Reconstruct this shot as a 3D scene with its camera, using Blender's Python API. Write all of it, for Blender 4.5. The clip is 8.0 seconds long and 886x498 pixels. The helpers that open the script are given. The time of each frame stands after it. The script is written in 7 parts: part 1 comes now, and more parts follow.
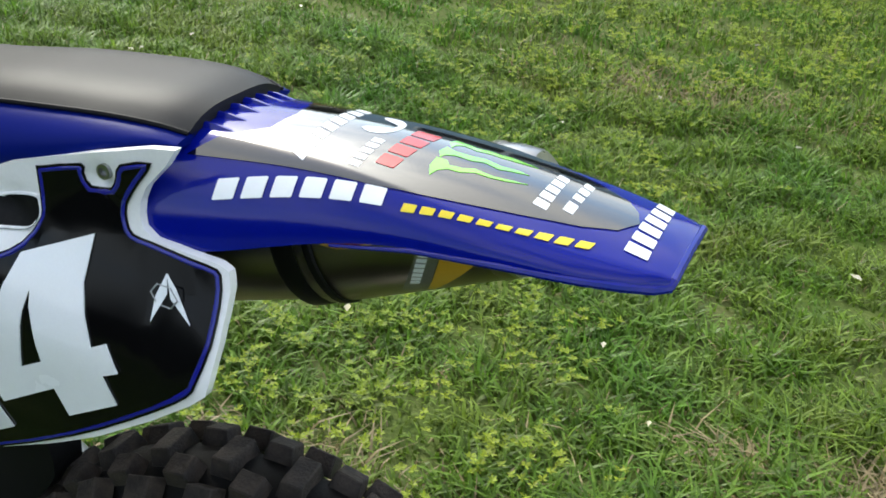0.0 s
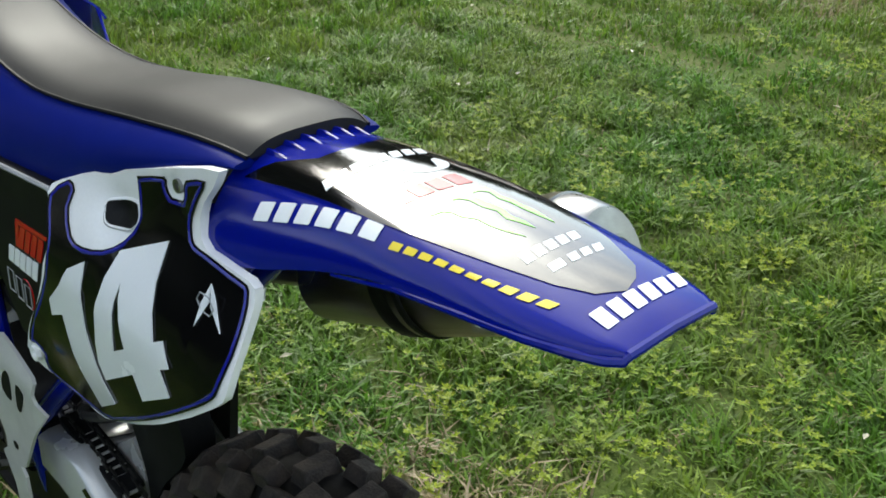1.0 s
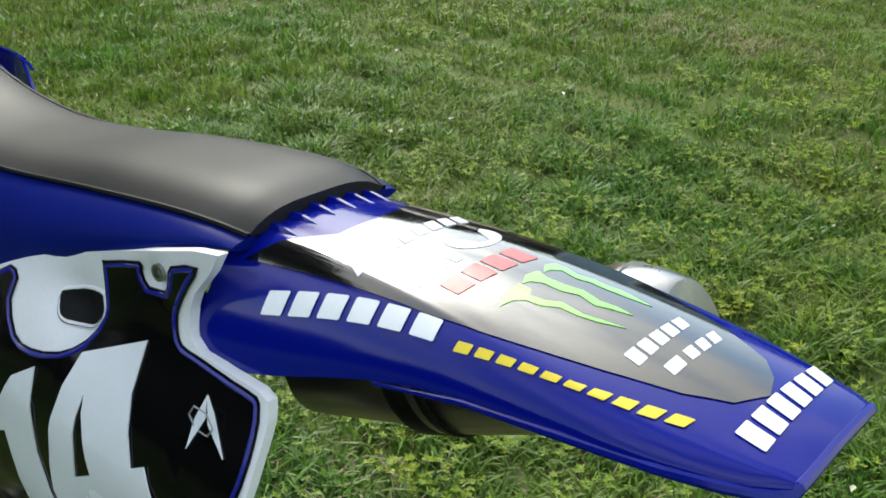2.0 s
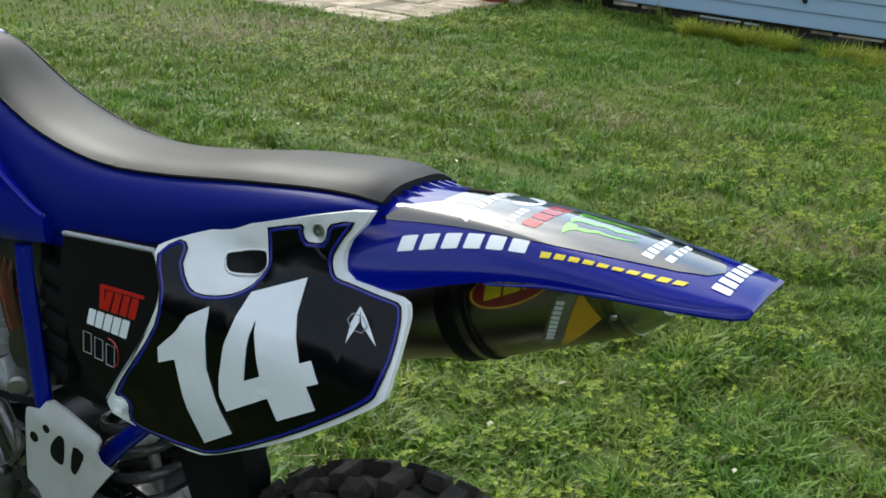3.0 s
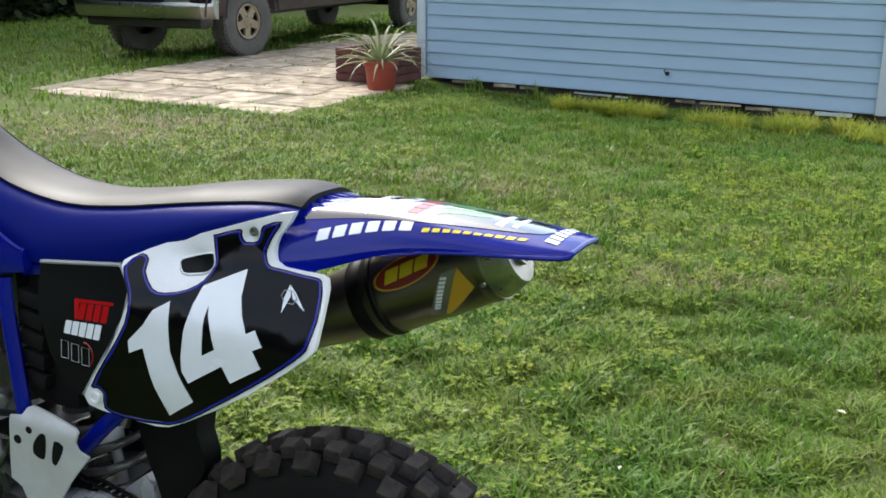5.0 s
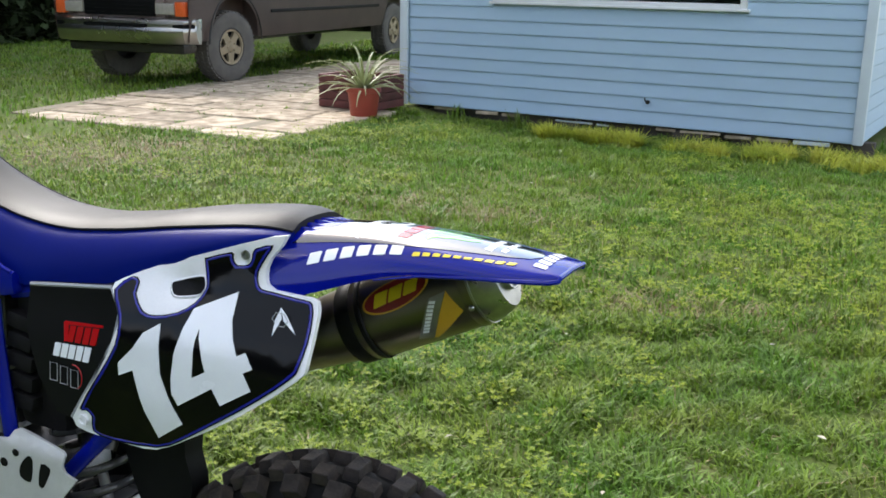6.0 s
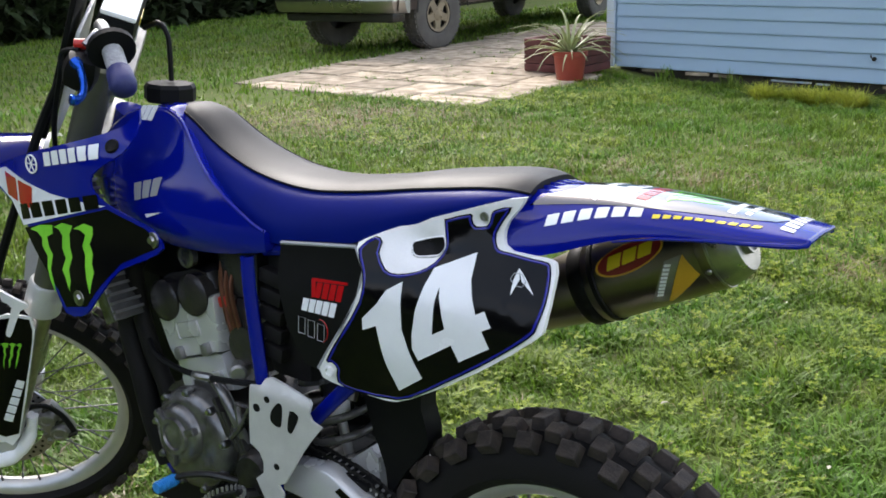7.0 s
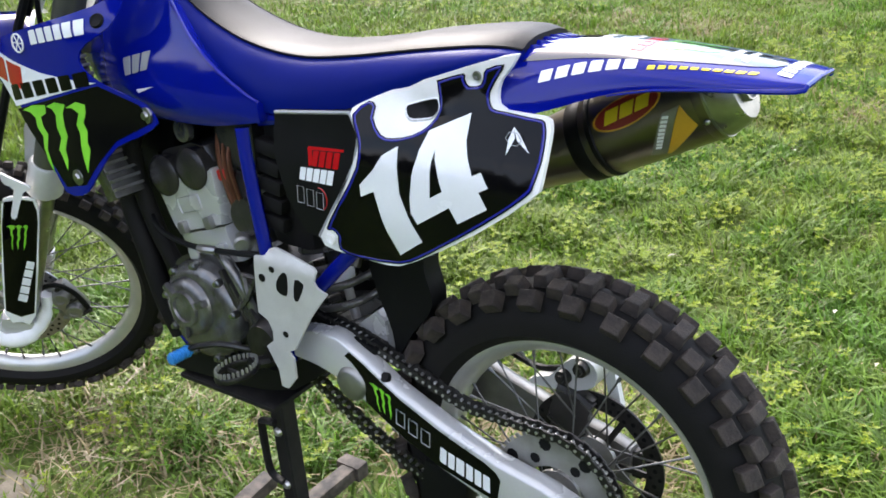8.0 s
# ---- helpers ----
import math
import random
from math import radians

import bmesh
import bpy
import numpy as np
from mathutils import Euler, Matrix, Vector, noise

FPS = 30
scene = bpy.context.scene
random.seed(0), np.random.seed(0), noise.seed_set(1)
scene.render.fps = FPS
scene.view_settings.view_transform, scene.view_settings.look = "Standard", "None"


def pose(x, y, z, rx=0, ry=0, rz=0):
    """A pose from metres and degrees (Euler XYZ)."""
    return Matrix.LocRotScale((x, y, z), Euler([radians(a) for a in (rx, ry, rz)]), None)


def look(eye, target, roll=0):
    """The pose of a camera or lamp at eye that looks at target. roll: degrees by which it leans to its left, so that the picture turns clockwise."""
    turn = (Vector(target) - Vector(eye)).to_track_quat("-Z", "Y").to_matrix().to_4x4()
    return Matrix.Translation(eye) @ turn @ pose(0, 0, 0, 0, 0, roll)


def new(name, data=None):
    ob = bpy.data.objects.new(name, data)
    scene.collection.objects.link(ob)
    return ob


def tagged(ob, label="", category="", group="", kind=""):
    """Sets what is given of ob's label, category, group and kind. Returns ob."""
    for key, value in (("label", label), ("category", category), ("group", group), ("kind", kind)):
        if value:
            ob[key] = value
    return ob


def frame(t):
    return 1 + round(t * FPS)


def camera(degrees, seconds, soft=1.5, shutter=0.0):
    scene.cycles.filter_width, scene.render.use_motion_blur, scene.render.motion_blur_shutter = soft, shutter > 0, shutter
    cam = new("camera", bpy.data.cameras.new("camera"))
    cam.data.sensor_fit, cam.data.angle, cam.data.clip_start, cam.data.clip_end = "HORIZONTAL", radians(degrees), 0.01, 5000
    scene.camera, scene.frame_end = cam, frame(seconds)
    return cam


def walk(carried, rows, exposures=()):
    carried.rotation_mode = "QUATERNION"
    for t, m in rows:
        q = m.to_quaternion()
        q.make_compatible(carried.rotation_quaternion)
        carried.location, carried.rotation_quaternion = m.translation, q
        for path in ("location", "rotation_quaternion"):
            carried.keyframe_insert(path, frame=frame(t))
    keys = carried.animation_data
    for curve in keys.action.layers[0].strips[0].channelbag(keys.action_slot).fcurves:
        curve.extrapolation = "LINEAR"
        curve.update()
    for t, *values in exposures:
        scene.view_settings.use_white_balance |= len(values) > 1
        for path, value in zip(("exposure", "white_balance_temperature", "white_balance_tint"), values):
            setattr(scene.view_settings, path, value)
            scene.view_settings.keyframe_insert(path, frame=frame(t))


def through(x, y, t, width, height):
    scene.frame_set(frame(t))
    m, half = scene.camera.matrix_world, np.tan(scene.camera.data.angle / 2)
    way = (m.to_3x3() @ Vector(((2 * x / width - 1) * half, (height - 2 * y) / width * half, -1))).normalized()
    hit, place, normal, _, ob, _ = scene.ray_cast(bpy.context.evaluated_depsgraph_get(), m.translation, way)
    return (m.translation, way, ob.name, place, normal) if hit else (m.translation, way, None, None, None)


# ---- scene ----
cam = camera(46.76, 8.0, soft=1.7)
PATH = [
    (0.0, (0.3959, -0.5925, 1.3794), (-0.0972, 0.6029, 0.6192), 5.12),
    (0.3, (0.5315, -0.5357, 1.3512), (-0.1262, 0.5218, 0.7117), 4.91),
    (0.5, (0.5819, -0.4897, 1.3948), (-0.2064, 0.5388, 0.6393), 3.30),
    (0.8, (0.6256, -0.4574, 1.3874), (-0.2379, 0.4219, 0.7232), 1.44),
    (1.0, (0.6029, -0.4410, 1.3888), (-0.3392, 0.4713, 0.6607), 0.18),
    (1.2, (0.5587, -0.4272, 1.3574), (-0.3087, 0.4601, 0.7090), 2.20),
    (1.5, (0.4474, -0.3698, 1.3532), (-0.4346, 0.5900, 0.6110), -0.23),
    (1.7, (0.4080, -0.3697, 1.3329), (-0.4719, 0.6080, 0.6119), -0.72),
    (2.8, (0.5533, -0.7026, 1.3901), (-0.2336, 0.4486, 0.8373), 4.30),
    (3.0, (0.5132, -0.8072, 1.3903), (-0.2264, 0.3732, 0.8339), 2.89),
    (3.2, (0.4906, -0.9206, 1.3783), (-0.1393, 0.2329, 0.8961), 2.47),
    (3.5, (0.5308, -1.0041, 1.4062), (-0.0999, 0.2615, 0.9055), 2.74),
    (4.0, (0.6441, -1.1076, 1.3826), (0.0205, 0.1743, 0.9160), 2.33),
    (4.2, (0.6644, -1.1108, 1.3842), (0.0731, 0.0825, 0.9523), 1.16),
    (5.3, (0.7012, -1.1086, 1.3848), (0.1106, 0.1007, 0.9988), 0.12),
    (5.5, (0.7027, -1.1085, 1.3859), (0.0803, 0.1948, 0.9808), -0.11),
    (5.8, (0.6999, -1.1218, 1.3914), (0.1243, 0.1021, 1.0296), 0.63),
    (6.0, (0.6943, -1.1305, 1.3870), (0.0738, 0.1782, 0.9966), 1.02),
    (6.5, (0.6776, -1.1571, 1.3937), (-0.0509, 0.0870, 0.9794), -0.02),
    (6.8, (0.6651, -1.1569, 1.3871), (-0.0992, -0.0508, 0.9967), -1.08),
    (7.0, (0.6608, -1.1702, 1.3873), (-0.2016, -0.0236, 0.9498), -1.70),
    (7.3, (0.6316, -1.1734, 1.3754), (-0.1770, -0.1357, 0.8965), -1.94),
    (7.5, (0.6617, -1.1644, 1.3797), (-0.1960, -0.0724, 0.8124), -2.68),
    (8.0, (0.6738, -1.1535, 1.3831), (-0.1684, -0.0798, 0.7602), -4.69),
]
EXPOSURES = [(0.0, 1.43, 6900, 5), (1.0, 1.25, 6900, 3), (1.7, 1.23, 6900, 3), (3.0, 1.14, 6750, 4), (3.5, 1.36, 6850, 6), (4.2, 1.5, 6850, 8), (5.5, 1.58, 6850, 10), (7.0, 1.61, 6850, 13), (7.5, 1.81, 6850, 14), (8.0, 2.09, 6850, 15)]
walk(cam, [(t, look(eye, target, roll)) for t, eye, target, roll in PATH], EXPOSURES)

# ---- daylight: bright haze ----
SUN_ELEVATION, SUN_TURN = 40.0, -62.0
CLOUD_SHIFT = 0.37
GLOW_ELEVATION, GLOW_TURN = 34.0, -50.0
world = bpy.data.worlds.new("sky")
scene.world = world
world.use_nodes = True
wn = world.node_tree.nodes
sky = wn.new("ShaderNodeTexSky")
sky.sky_type = "NISHITA"
sky.sun_disc = False
sky.sun_elevation, sky.sun_rotation = radians(SUN_ELEVATION), radians(SUN_TURN)
sky.dust_density, sky.air_density = 1.2, 1.0
wn["Background"].inputs["Strength"].default_value = 0.15
# broken bright cloud over the whole sky
way = wn.new("ShaderNodeTexCoord")
flat = wn.new("ShaderNodeMapping")
flat.inputs["Scale"].default_value = (1.0, 1.0, 2.0)
flat.inputs["Location"].default_value = (0.0, 0.0, CLOUD_SHIFT)
cloud = wn.new("ShaderNodeTexNoise")
cloud.inputs["Scale"].default_value, cloud.inputs["Detail"].default_value, cloud.inputs["Roughness"].default_value = 1.9, 7.0, 0.58
cover = wn.new("ShaderNodeMapRange")
cover.inputs["From Min"].default_value, cover.inputs["From Max"].default_value, cover.inputs["To Max"].default_value = 0.40, 0.63, 0.9
whiten = wn.new("ShaderNodeMix")
whiten.data_type = "RGBA"
wl = world.node_tree.links
# unseen brighter cloud patch north of the sun, aimed to glare in the fender
near = wn.new("ShaderNodeVectorMath")
near.operation = "DOT_PRODUCT"
near.inputs[1].default_value = (math.sin(radians(GLOW_TURN)) * math.cos(radians(GLOW_ELEVATION)), math.cos(radians(GLOW_TURN)) * math.cos(radians(GLOW_ELEVATION)), math.sin(radians(GLOW_ELEVATION)))
narrow = wn.new("ShaderNodeMath")
narrow.operation, narrow.use_clamp = "POWER", True
narrow.inputs[1].default_value = 26.0
thicker = wn.new("ShaderNodeMath")
thicker.operation = "MULTIPLY_ADD"
thicker.inputs[1].default_value = 0.12
tint = wn.new("ShaderNodeMix")
tint.data_type = "RGBA"
tint.inputs["A"].default_value, tint.inputs["B"].default_value = (5.0, 5.0, 5.15, 1), (40.0, 39.7, 39.2, 1)
wl.new(way.outputs["Generated"], near.inputs[0])
wl.new(near.outputs["Value"], narrow.inputs[0])
wl.new(narrow.outputs["Value"], tint.inputs["Factor"])
wl.new(tint.outputs["Result"], whiten.inputs["B"])
wl.new(way.outputs["Generated"], flat.inputs["Vector"])
wl.new(flat.outputs["Vector"], cloud.inputs["Vector"])
wl.new(narrow.outputs["Value"], thicker.inputs[0])
wl.new(cloud.outputs["Fac"], thicker.inputs[2])
wl.new(thicker.outputs["Value"], cover.inputs["Value"])
wl.new(cover.outputs["Result"], whiten.inputs["Factor"])
wl.new(sky.outputs["Color"], whiten.inputs["A"])
wl.new(whiten.outputs["Result"], wn["Background"].inputs["Color"])
sun = new("sun", bpy.data.lights.new("sun", "SUN"))
sun.data.energy, sun.data.angle, sun.data.color = 0.95, radians(11), (1.0, 0.985, 0.96)
sun_dir = Vector((math.sin(radians(SUN_TURN)) * math.cos(radians(SUN_ELEVATION)),
                  math.cos(radians(SUN_TURN)) * math.cos(radians(SUN_ELEVATION)), math.sin(radians(SUN_ELEVATION))))
sun.matrix_world = look(sun_dir * 30, (0, 0, 0))


# ---- materials ----
def mat(name, color, rough=0.5, metal=0.0, vary=0.12, size=0.05, fine=0.004, bump=0.1, coat=0.0, second=None, spread=0.5,
        rough_vary=0.08, island=0.0, per_object=0.0, spec=0.5):
    """A surface with colour variation at two scales, uneven gloss and fine relief."""
    m = bpy.data.materials.new(name)
    m.use_nodes = True
    nt = m.node_tree
    b = nt.nodes["Principled BSDF"]
    b.inputs["Metallic"].default_value = metal
    b.inputs["Coat Weight"].default_value = coat
    b.inputs["Coat Roughness"].default_value = 0.05
    b.inputs["Specular IOR Level"].default_value = spec
    tc = nt.nodes.new("ShaderNodeTexCoord")
    big, small = nt.nodes.new("ShaderNodeTexNoise"), nt.nodes.new("ShaderNodeTexNoise")
    for n, s, d in ((big, size, 4.0), (small, fine, 3.0)):
        n.inputs["Scale"].default_value = 1.0 / s
        n.inputs["Detail"].default_value = d
        nt.links.new(tc.outputs["Object"], n.inputs["Vector"])
    ramp = nt.nodes.new("ShaderNodeMapRange")
    ramp.inputs["From Min"].default_value, ramp.inputs["From Max"].default_value = 0.5 - spread / 2, 0.5 + spread / 2
    nt.links.new(big.outputs["Fac"], ramp.inputs["Value"])
    mix = nt.nodes.new("ShaderNodeMix")
    mix.data_type = "RGBA"
    other = second if second else tuple(c * (1 - 2 * vary) for c in color)
    mix.inputs["A"].default_value, mix.inputs["B"].default_value = (*color, 1), (*other, 1)
    nt.links.new(ramp.outputs["Result"], mix.inputs["Factor"])
    hsv = nt.nodes.new("ShaderNodeHueSaturation")
    nt.links.new(mix.outputs["Result"], hsv.inputs["Color"])
    val = nt.nodes.new("ShaderNodeMapRange")
    val.inputs["To Min"].default_value, val.inputs["To Max"].default_value = 1 - vary, 1 + vary
    nt.links.new(small.outputs["Fac"], val.inputs["Value"])
    out = val.outputs["Result"]
    for amount, kind, socket in ((island, "ShaderNodeNewGeometry", "Random Per Island"), (per_object, "ShaderNodeObjectInfo", "Random")):
        if amount:
            g = nt.nodes.new(kind)
            r = nt.nodes.new("ShaderNodeMapRange")
            r.inputs["To Min"].default_value, r.inputs["To Max"].default_value = 1 - amount, 1 + amount
            nt.links.new(g.outputs[socket], r.inputs["Value"])
            mul = nt.nodes.new("ShaderNodeMath")
            mul.operation = "MULTIPLY"
            nt.links.new(out, mul.inputs[0])
            nt.links.new(r.outputs["Result"], mul.inputs[1])
            out = mul.outputs[0]
    nt.links.new(out, hsv.inputs["Value"])
    nt.links.new(hsv.outputs["Color"], b.inputs["Base Color"])
    rr = nt.nodes.new("ShaderNodeMapRange")
    rr.inputs["To Min"].default_value = max(0.02, rough - rough_vary)
    rr.inputs["To Max"].default_value = min(1.0, rough + rough_vary)
    nt.links.new(big.outputs["Fac"], rr.inputs["Value"])
    nt.links.new(rr.outputs["Result"], b.inputs["Roughness"])
    if bump:
        bp = nt.nodes.new("ShaderNodeBump")
        bp.inputs["Strength"].default_value, bp.inputs["Distance"].default_value = bump, fine * 0.5
        nt.links.new(small.outputs["Fac"], bp.inputs["Height"])
        nt.links.new(bp.outputs["Normal"], b.inputs["Normal"])
    return m


def leaf_mat(name, color, second, island=0.35, rough=0.45, size=0.4, through=0.35, patch=None):
    """Leaves: colour drifts in patches and from blade to blade, and some light passes through."""
    m = mat(name, color, rough, vary=0.1, size=size, fine=0.03, bump=0.0, second=second, spread=0.35, island=island, spec=0.35)
    nt = m.node_tree
    b, outp = nt.nodes["Principled BSDF"], nt.nodes["Material Output"]
    if patch:
        # patches about a metre across drift towards another growth
        wide = nt.nodes.new("ShaderNodeTexNoise")
        wide.inputs["Scale"].default_value, wide.inputs["Detail"].default_value = 1.1, 3.0
        nt.links.new(nt.nodes["Texture Coordinate"].outputs["Object"], wide.inputs["Vector"])
        step = nt.nodes.new("ShaderNodeMapRange")
        step.inputs["From Min"].default_value, step.inputs["From Max"].default_value = 0.42, 0.66
        nt.links.new(wide.outputs["Fac"], step.inputs["Value"])
        blend = nt.nodes.new("ShaderNodeMix")
        blend.data_type = "RGBA"
        blend.blend_type = "MULTIPLY"
        blend.inputs["B"].default_value = (*patch, 1)
        nt.links.new(step.outputs["Result"], blend.inputs["Factor"])
        nt.links.new(b.inputs["Base Color"].links[0].from_socket, blend.inputs["A"])
        nt.links.new(blend.outputs["Result"], b.inputs["Base Color"])
    tr = nt.nodes.new("ShaderNodeBsdfTranslucent")
    ms = nt.nodes.new("ShaderNodeMixShader")
    ms.inputs["Fac"].default_value = through
    nt.links.new(b.inputs["Base Color"].links[0].from_socket, tr.inputs["Color"])
    nt.links.new(b.outputs["BSDF"], ms.inputs[1])
    nt.links.new(tr.outputs["BSDF"], ms.inputs[2])
    nt.links.new(ms.outputs["Shader"], outp.inputs["Surface"])
    return m


BLUE = mat("blue plastic", (0.0006, 0.007, 0.23), 0.11, vary=0.06, size=0.12, fine=0.002, bump=0.02, coat=0.15, second=(0.0005, 0.005, 0.20), spec=0.28)
SEAT_BLUE = mat("blue vinyl", (0.0006, 0.008, 0.15), 0.40, vary=0.08, size=0.08, fine=0.0012, bump=0.2, spec=0.08)
SEAT_BLACK = mat("grey black vinyl", (0.0100, 0.0100, 0.0105), 0.50, vary=0.12, size=0.07, fine=0.0012, bump=0.16, second=(0.017, 0.0165, 0.016), spec=0.30, rough_vary=0.05)
WHITE = mat("white plastic", (0.88, 0.88, 0.88), 0.32, vary=0.05, size=0.1, fine=0.003, bump=0.03)
WHITE_VINYL = mat("white vinyl", (0.86, 0.88, 0.90), 0.25, vary=0.03, size=0.05, fine=0.002, bump=0.02, coat=0.4)
GREY_VINYL = mat("silver grey vinyl", (0.34, 0.35, 0.36), 0.3, vary=0.05, coat=0.3)
BLACK_VINYL = mat("black vinyl", (0.003, 0.003, 0.0034), 0.14, vary=0.1, size=0.08, fine=0.002, bump=0.015, spec=0.18)
GLOSS_BLACK = mat("laminated black vinyl", (0.003, 0.003, 0.0034), 0.10, vary=0.1, size=0.05, fine=0.004, bump=0.02, coat=1.0, rough_vary=0.04, spec=0.85)
BLUE_VINYL = mat("blue vinyl line", (0.006, 0.008, 0.24), 0.25, vary=0.05, coat=0.3)
RED_VINYL = mat("red vinyl", (0.46, 0.007, 0.010), 0.2, vary=0.05, coat=0.4)
YELLOW_VINYL = mat("yellow vinyl", (0.80, 0.62, 0.02), 0.3, vary=0.05, coat=0.3)
AMBER_VINYL = mat("amber vinyl", (0.66, 0.36, 0.03), 0.3, vary=0.06, coat=0.3)
GREEN_VINYL = mat("bright green vinyl", (0.13, 0.55, 0.03), 0.16, vary=0.1, coat=1.0, second=(0.25, 0.70, 0.05))
DARK_RED = mat("dark red vinyl", (0.25, 0.02, 0.015), 0.3, vary=0.05, coat=0.3)
BLACK_PLASTIC = mat("black plastic", (0.006, 0.006, 0.0065), 0.5, vary=0.15, size=0.06, fine=0.002, bump=0.15, spec=0.14)
RUBBER = mat("black rubber", (0.0075, 0.0073, 0.0075), 0.62, vary=0.2, size=0.05, fine=0.003, bump=0.35, second=(0.011, 0.0100, 0.0092), spec=0.14)
TREAD = mat("dusty tread rubber", (0.014, 0.0128, 0.0122), 0.72, vary=0.3, size=0.022, fine=0.003, bump=0.9, second=(0.058, 0.045, 0.037), spec=0.26, per_object=0.15, spread=0.45)
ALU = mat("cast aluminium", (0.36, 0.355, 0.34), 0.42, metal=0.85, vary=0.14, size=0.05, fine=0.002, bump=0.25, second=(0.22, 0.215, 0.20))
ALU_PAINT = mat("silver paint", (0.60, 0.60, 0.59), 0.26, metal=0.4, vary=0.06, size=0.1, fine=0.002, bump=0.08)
POLISHED = mat("polished rim aluminium", (0.70, 0.69, 0.66), 0.36, metal=0.75, vary=0.08, size=0.06, fine=0.003, bump=0.05)
GUARD = mat("scuffed white plate", (0.60, 0.60, 0.58), 0.38, metal=0.25, vary=0.08, size=0.05, fine=0.002, bump=0.08, second=(0.50, 0.50, 0.48))
STEEL = mat("steel", (0.42, 0.42, 0.42), 0.3, metal=1.0, vary=0.15, size=0.02, fine=0.001, bump=0.1)
SPRING = mat("grey coated spring steel", (0.085, 0.082, 0.078), 0.26, metal=0.3, vary=0.12, size=0.04, fine=0.002, bump=0.05)
BRIGHT_STEEL = mat("worn bright steel", (0.62, 0.61, 0.60), 0.3, metal=0.8, vary=0.15, size=0.01, fine=0.001, bump=0.1)
SPOKE_STEEL = mat("dull spoke steel", (0.16, 0.16, 0.155), 0.4, metal=0.8, vary=0.15, size=0.02, fine=0.001, bump=0.05)
DARK_STEEL = mat("dark oily steel", (0.06, 0.058, 0.055), 0.38, metal=0.8, vary=0.25, size=0.02, fine=0.001, bump=0.2)
TITANIUM = mat("brushed titanium", (0.24, 0.215, 0.17), 0.30, metal=1.0, vary=0.10, size=0.12, fine=0.0015, bump=0.08, second=(0.17, 0.15, 0.12))
ENGINE_DARK = mat("dark engine metal", (0.032, 0.031, 0.031), 0.24, metal=0.35, vary=0.3, size=0.03, fine=0.002, bump=0.3, second=(0.05, 0.046, 0.042))
ENGINE_GREY = mat("grey engine casting", (0.24, 0.24, 0.235), 0.22, metal=0.7, vary=0.25, size=0.03, fine=0.002, bump=0.35, second=(0.075, 0.07, 0.065))
FORK_TUBE = mat("grey green fork tube", (0.10, 0.104, 0.074), 0.42, metal=0.4, vary=0.08)
ANO_BLUE = mat("anodised blue", (0.01, 0.10, 0.55), 0.25, metal=0.8, vary=0.05)
BRIGHT_BLUE = mat("bright blue rubber", (0.02, 0.24, 0.62), 0.45, vary=0.08)
GREY_GRIP = mat("pale grip rubber", (0.42, 0.42, 0.43), 0.6, vary=0.25, size=0.02, fine=0.004, bump=1.0)
GRIP_BLUE = mat("dark blue grip rubber", (0.018, 0.022, 0.12), 0.5, vary=0.1, size=0.03, fine=0.003, bump=0.3)
COPPER = mat("hot brown pipe", (0.22, 0.09, 0.05), 0.4, metal=0.7, vary=0.25, size=0.03)
RED_PLASTIC = mat("red plastic", (0.50, 0.02, 0.015), 0.4, vary=0.06)
STAND_BLACK = mat("worn black paint", (0.006, 0.006, 0.007), 0.6, vary=0.2, size=0.05, fine=0.003, bump=0.2, second=(0.022, 0.020, 0.018), spec=0.2)
DULL_ALLOY = mat("dull drilled alloy", (0.30, 0.30, 0.28), 0.42, metal=0.45, vary=0.15, size=0.03, fine=0.002, bump=0.15, second=(0.20, 0.195, 0.18))
STAND_MUD = mat("muddy worn black paint", (0.012, 0.011, 0.011), 0.6, vary=0.2, size=0.035, fine=0.003, bump=0.3, second=(0.13, 0.105, 0.085), spec=0.25, spread=0.3)
SIDING = mat("pale blue siding", (0.36, 0.49, 0.61), 0.5, vary=0.04, size=0.9, fine=0.01, bump=0.05, second=(0.33, 0.47, 0.60), per_object=0.04)
TRIM_WHITE = mat("pale corner board", (0.60, 0.68, 0.74), 0.5, vary=0.06, size=0.3, fine=0.01, bump=0.08)
TRIM_PALE = mat("white window frame", (0.74, 0.76, 0.76), 0.45, vary=0.05, size=0.2, fine=0.01, bump=0.05)
BLOCK = mat("crumbling masonry", (0.07, 0.058, 0.05), 0.9, vary=0.25, size=0.15, fine=0.01, bump=0.4, second=(0.06, 0.05, 0.045), per_object=0.3)
SLAB = mat("pale concrete slab", (0.56, 0.465, 0.35), 0.88, vary=0.2, size=0.16, fine=0.010, bump=0.5, second=(0.24, 0.19, 0.13), per_object=0.25, spec=0.25, spread=0.35)
BRICK_RED = mat("dark red timber", (0.15, 0.045, 0.04), 0.75, vary=0.15, size=0.2, fine=0.01, bump=0.3, second=(0.09, 0.035, 0.03), per_object=0.15)
TERRACOTTA = mat("red plastic pot", (0.33, 0.055, 0.035), 0.5, vary=0.08, size=0.15, fine=0.006, bump=0.1)
# paint lightened to carry the hazy veil over the truck
TRUCK_PAINT = mat("dull maroon brown paint", (0.17, 0.128, 0.112), 0.38, vary=0.12, size=0.5, fine=0.01, bump=0.03, spec=0.35)
CHROME = mat("weathered chrome", (0.44, 0.43, 0.41), 0.28, metal=1.0, vary=0.1, size=0.3, fine=0.01, bump=0.03)
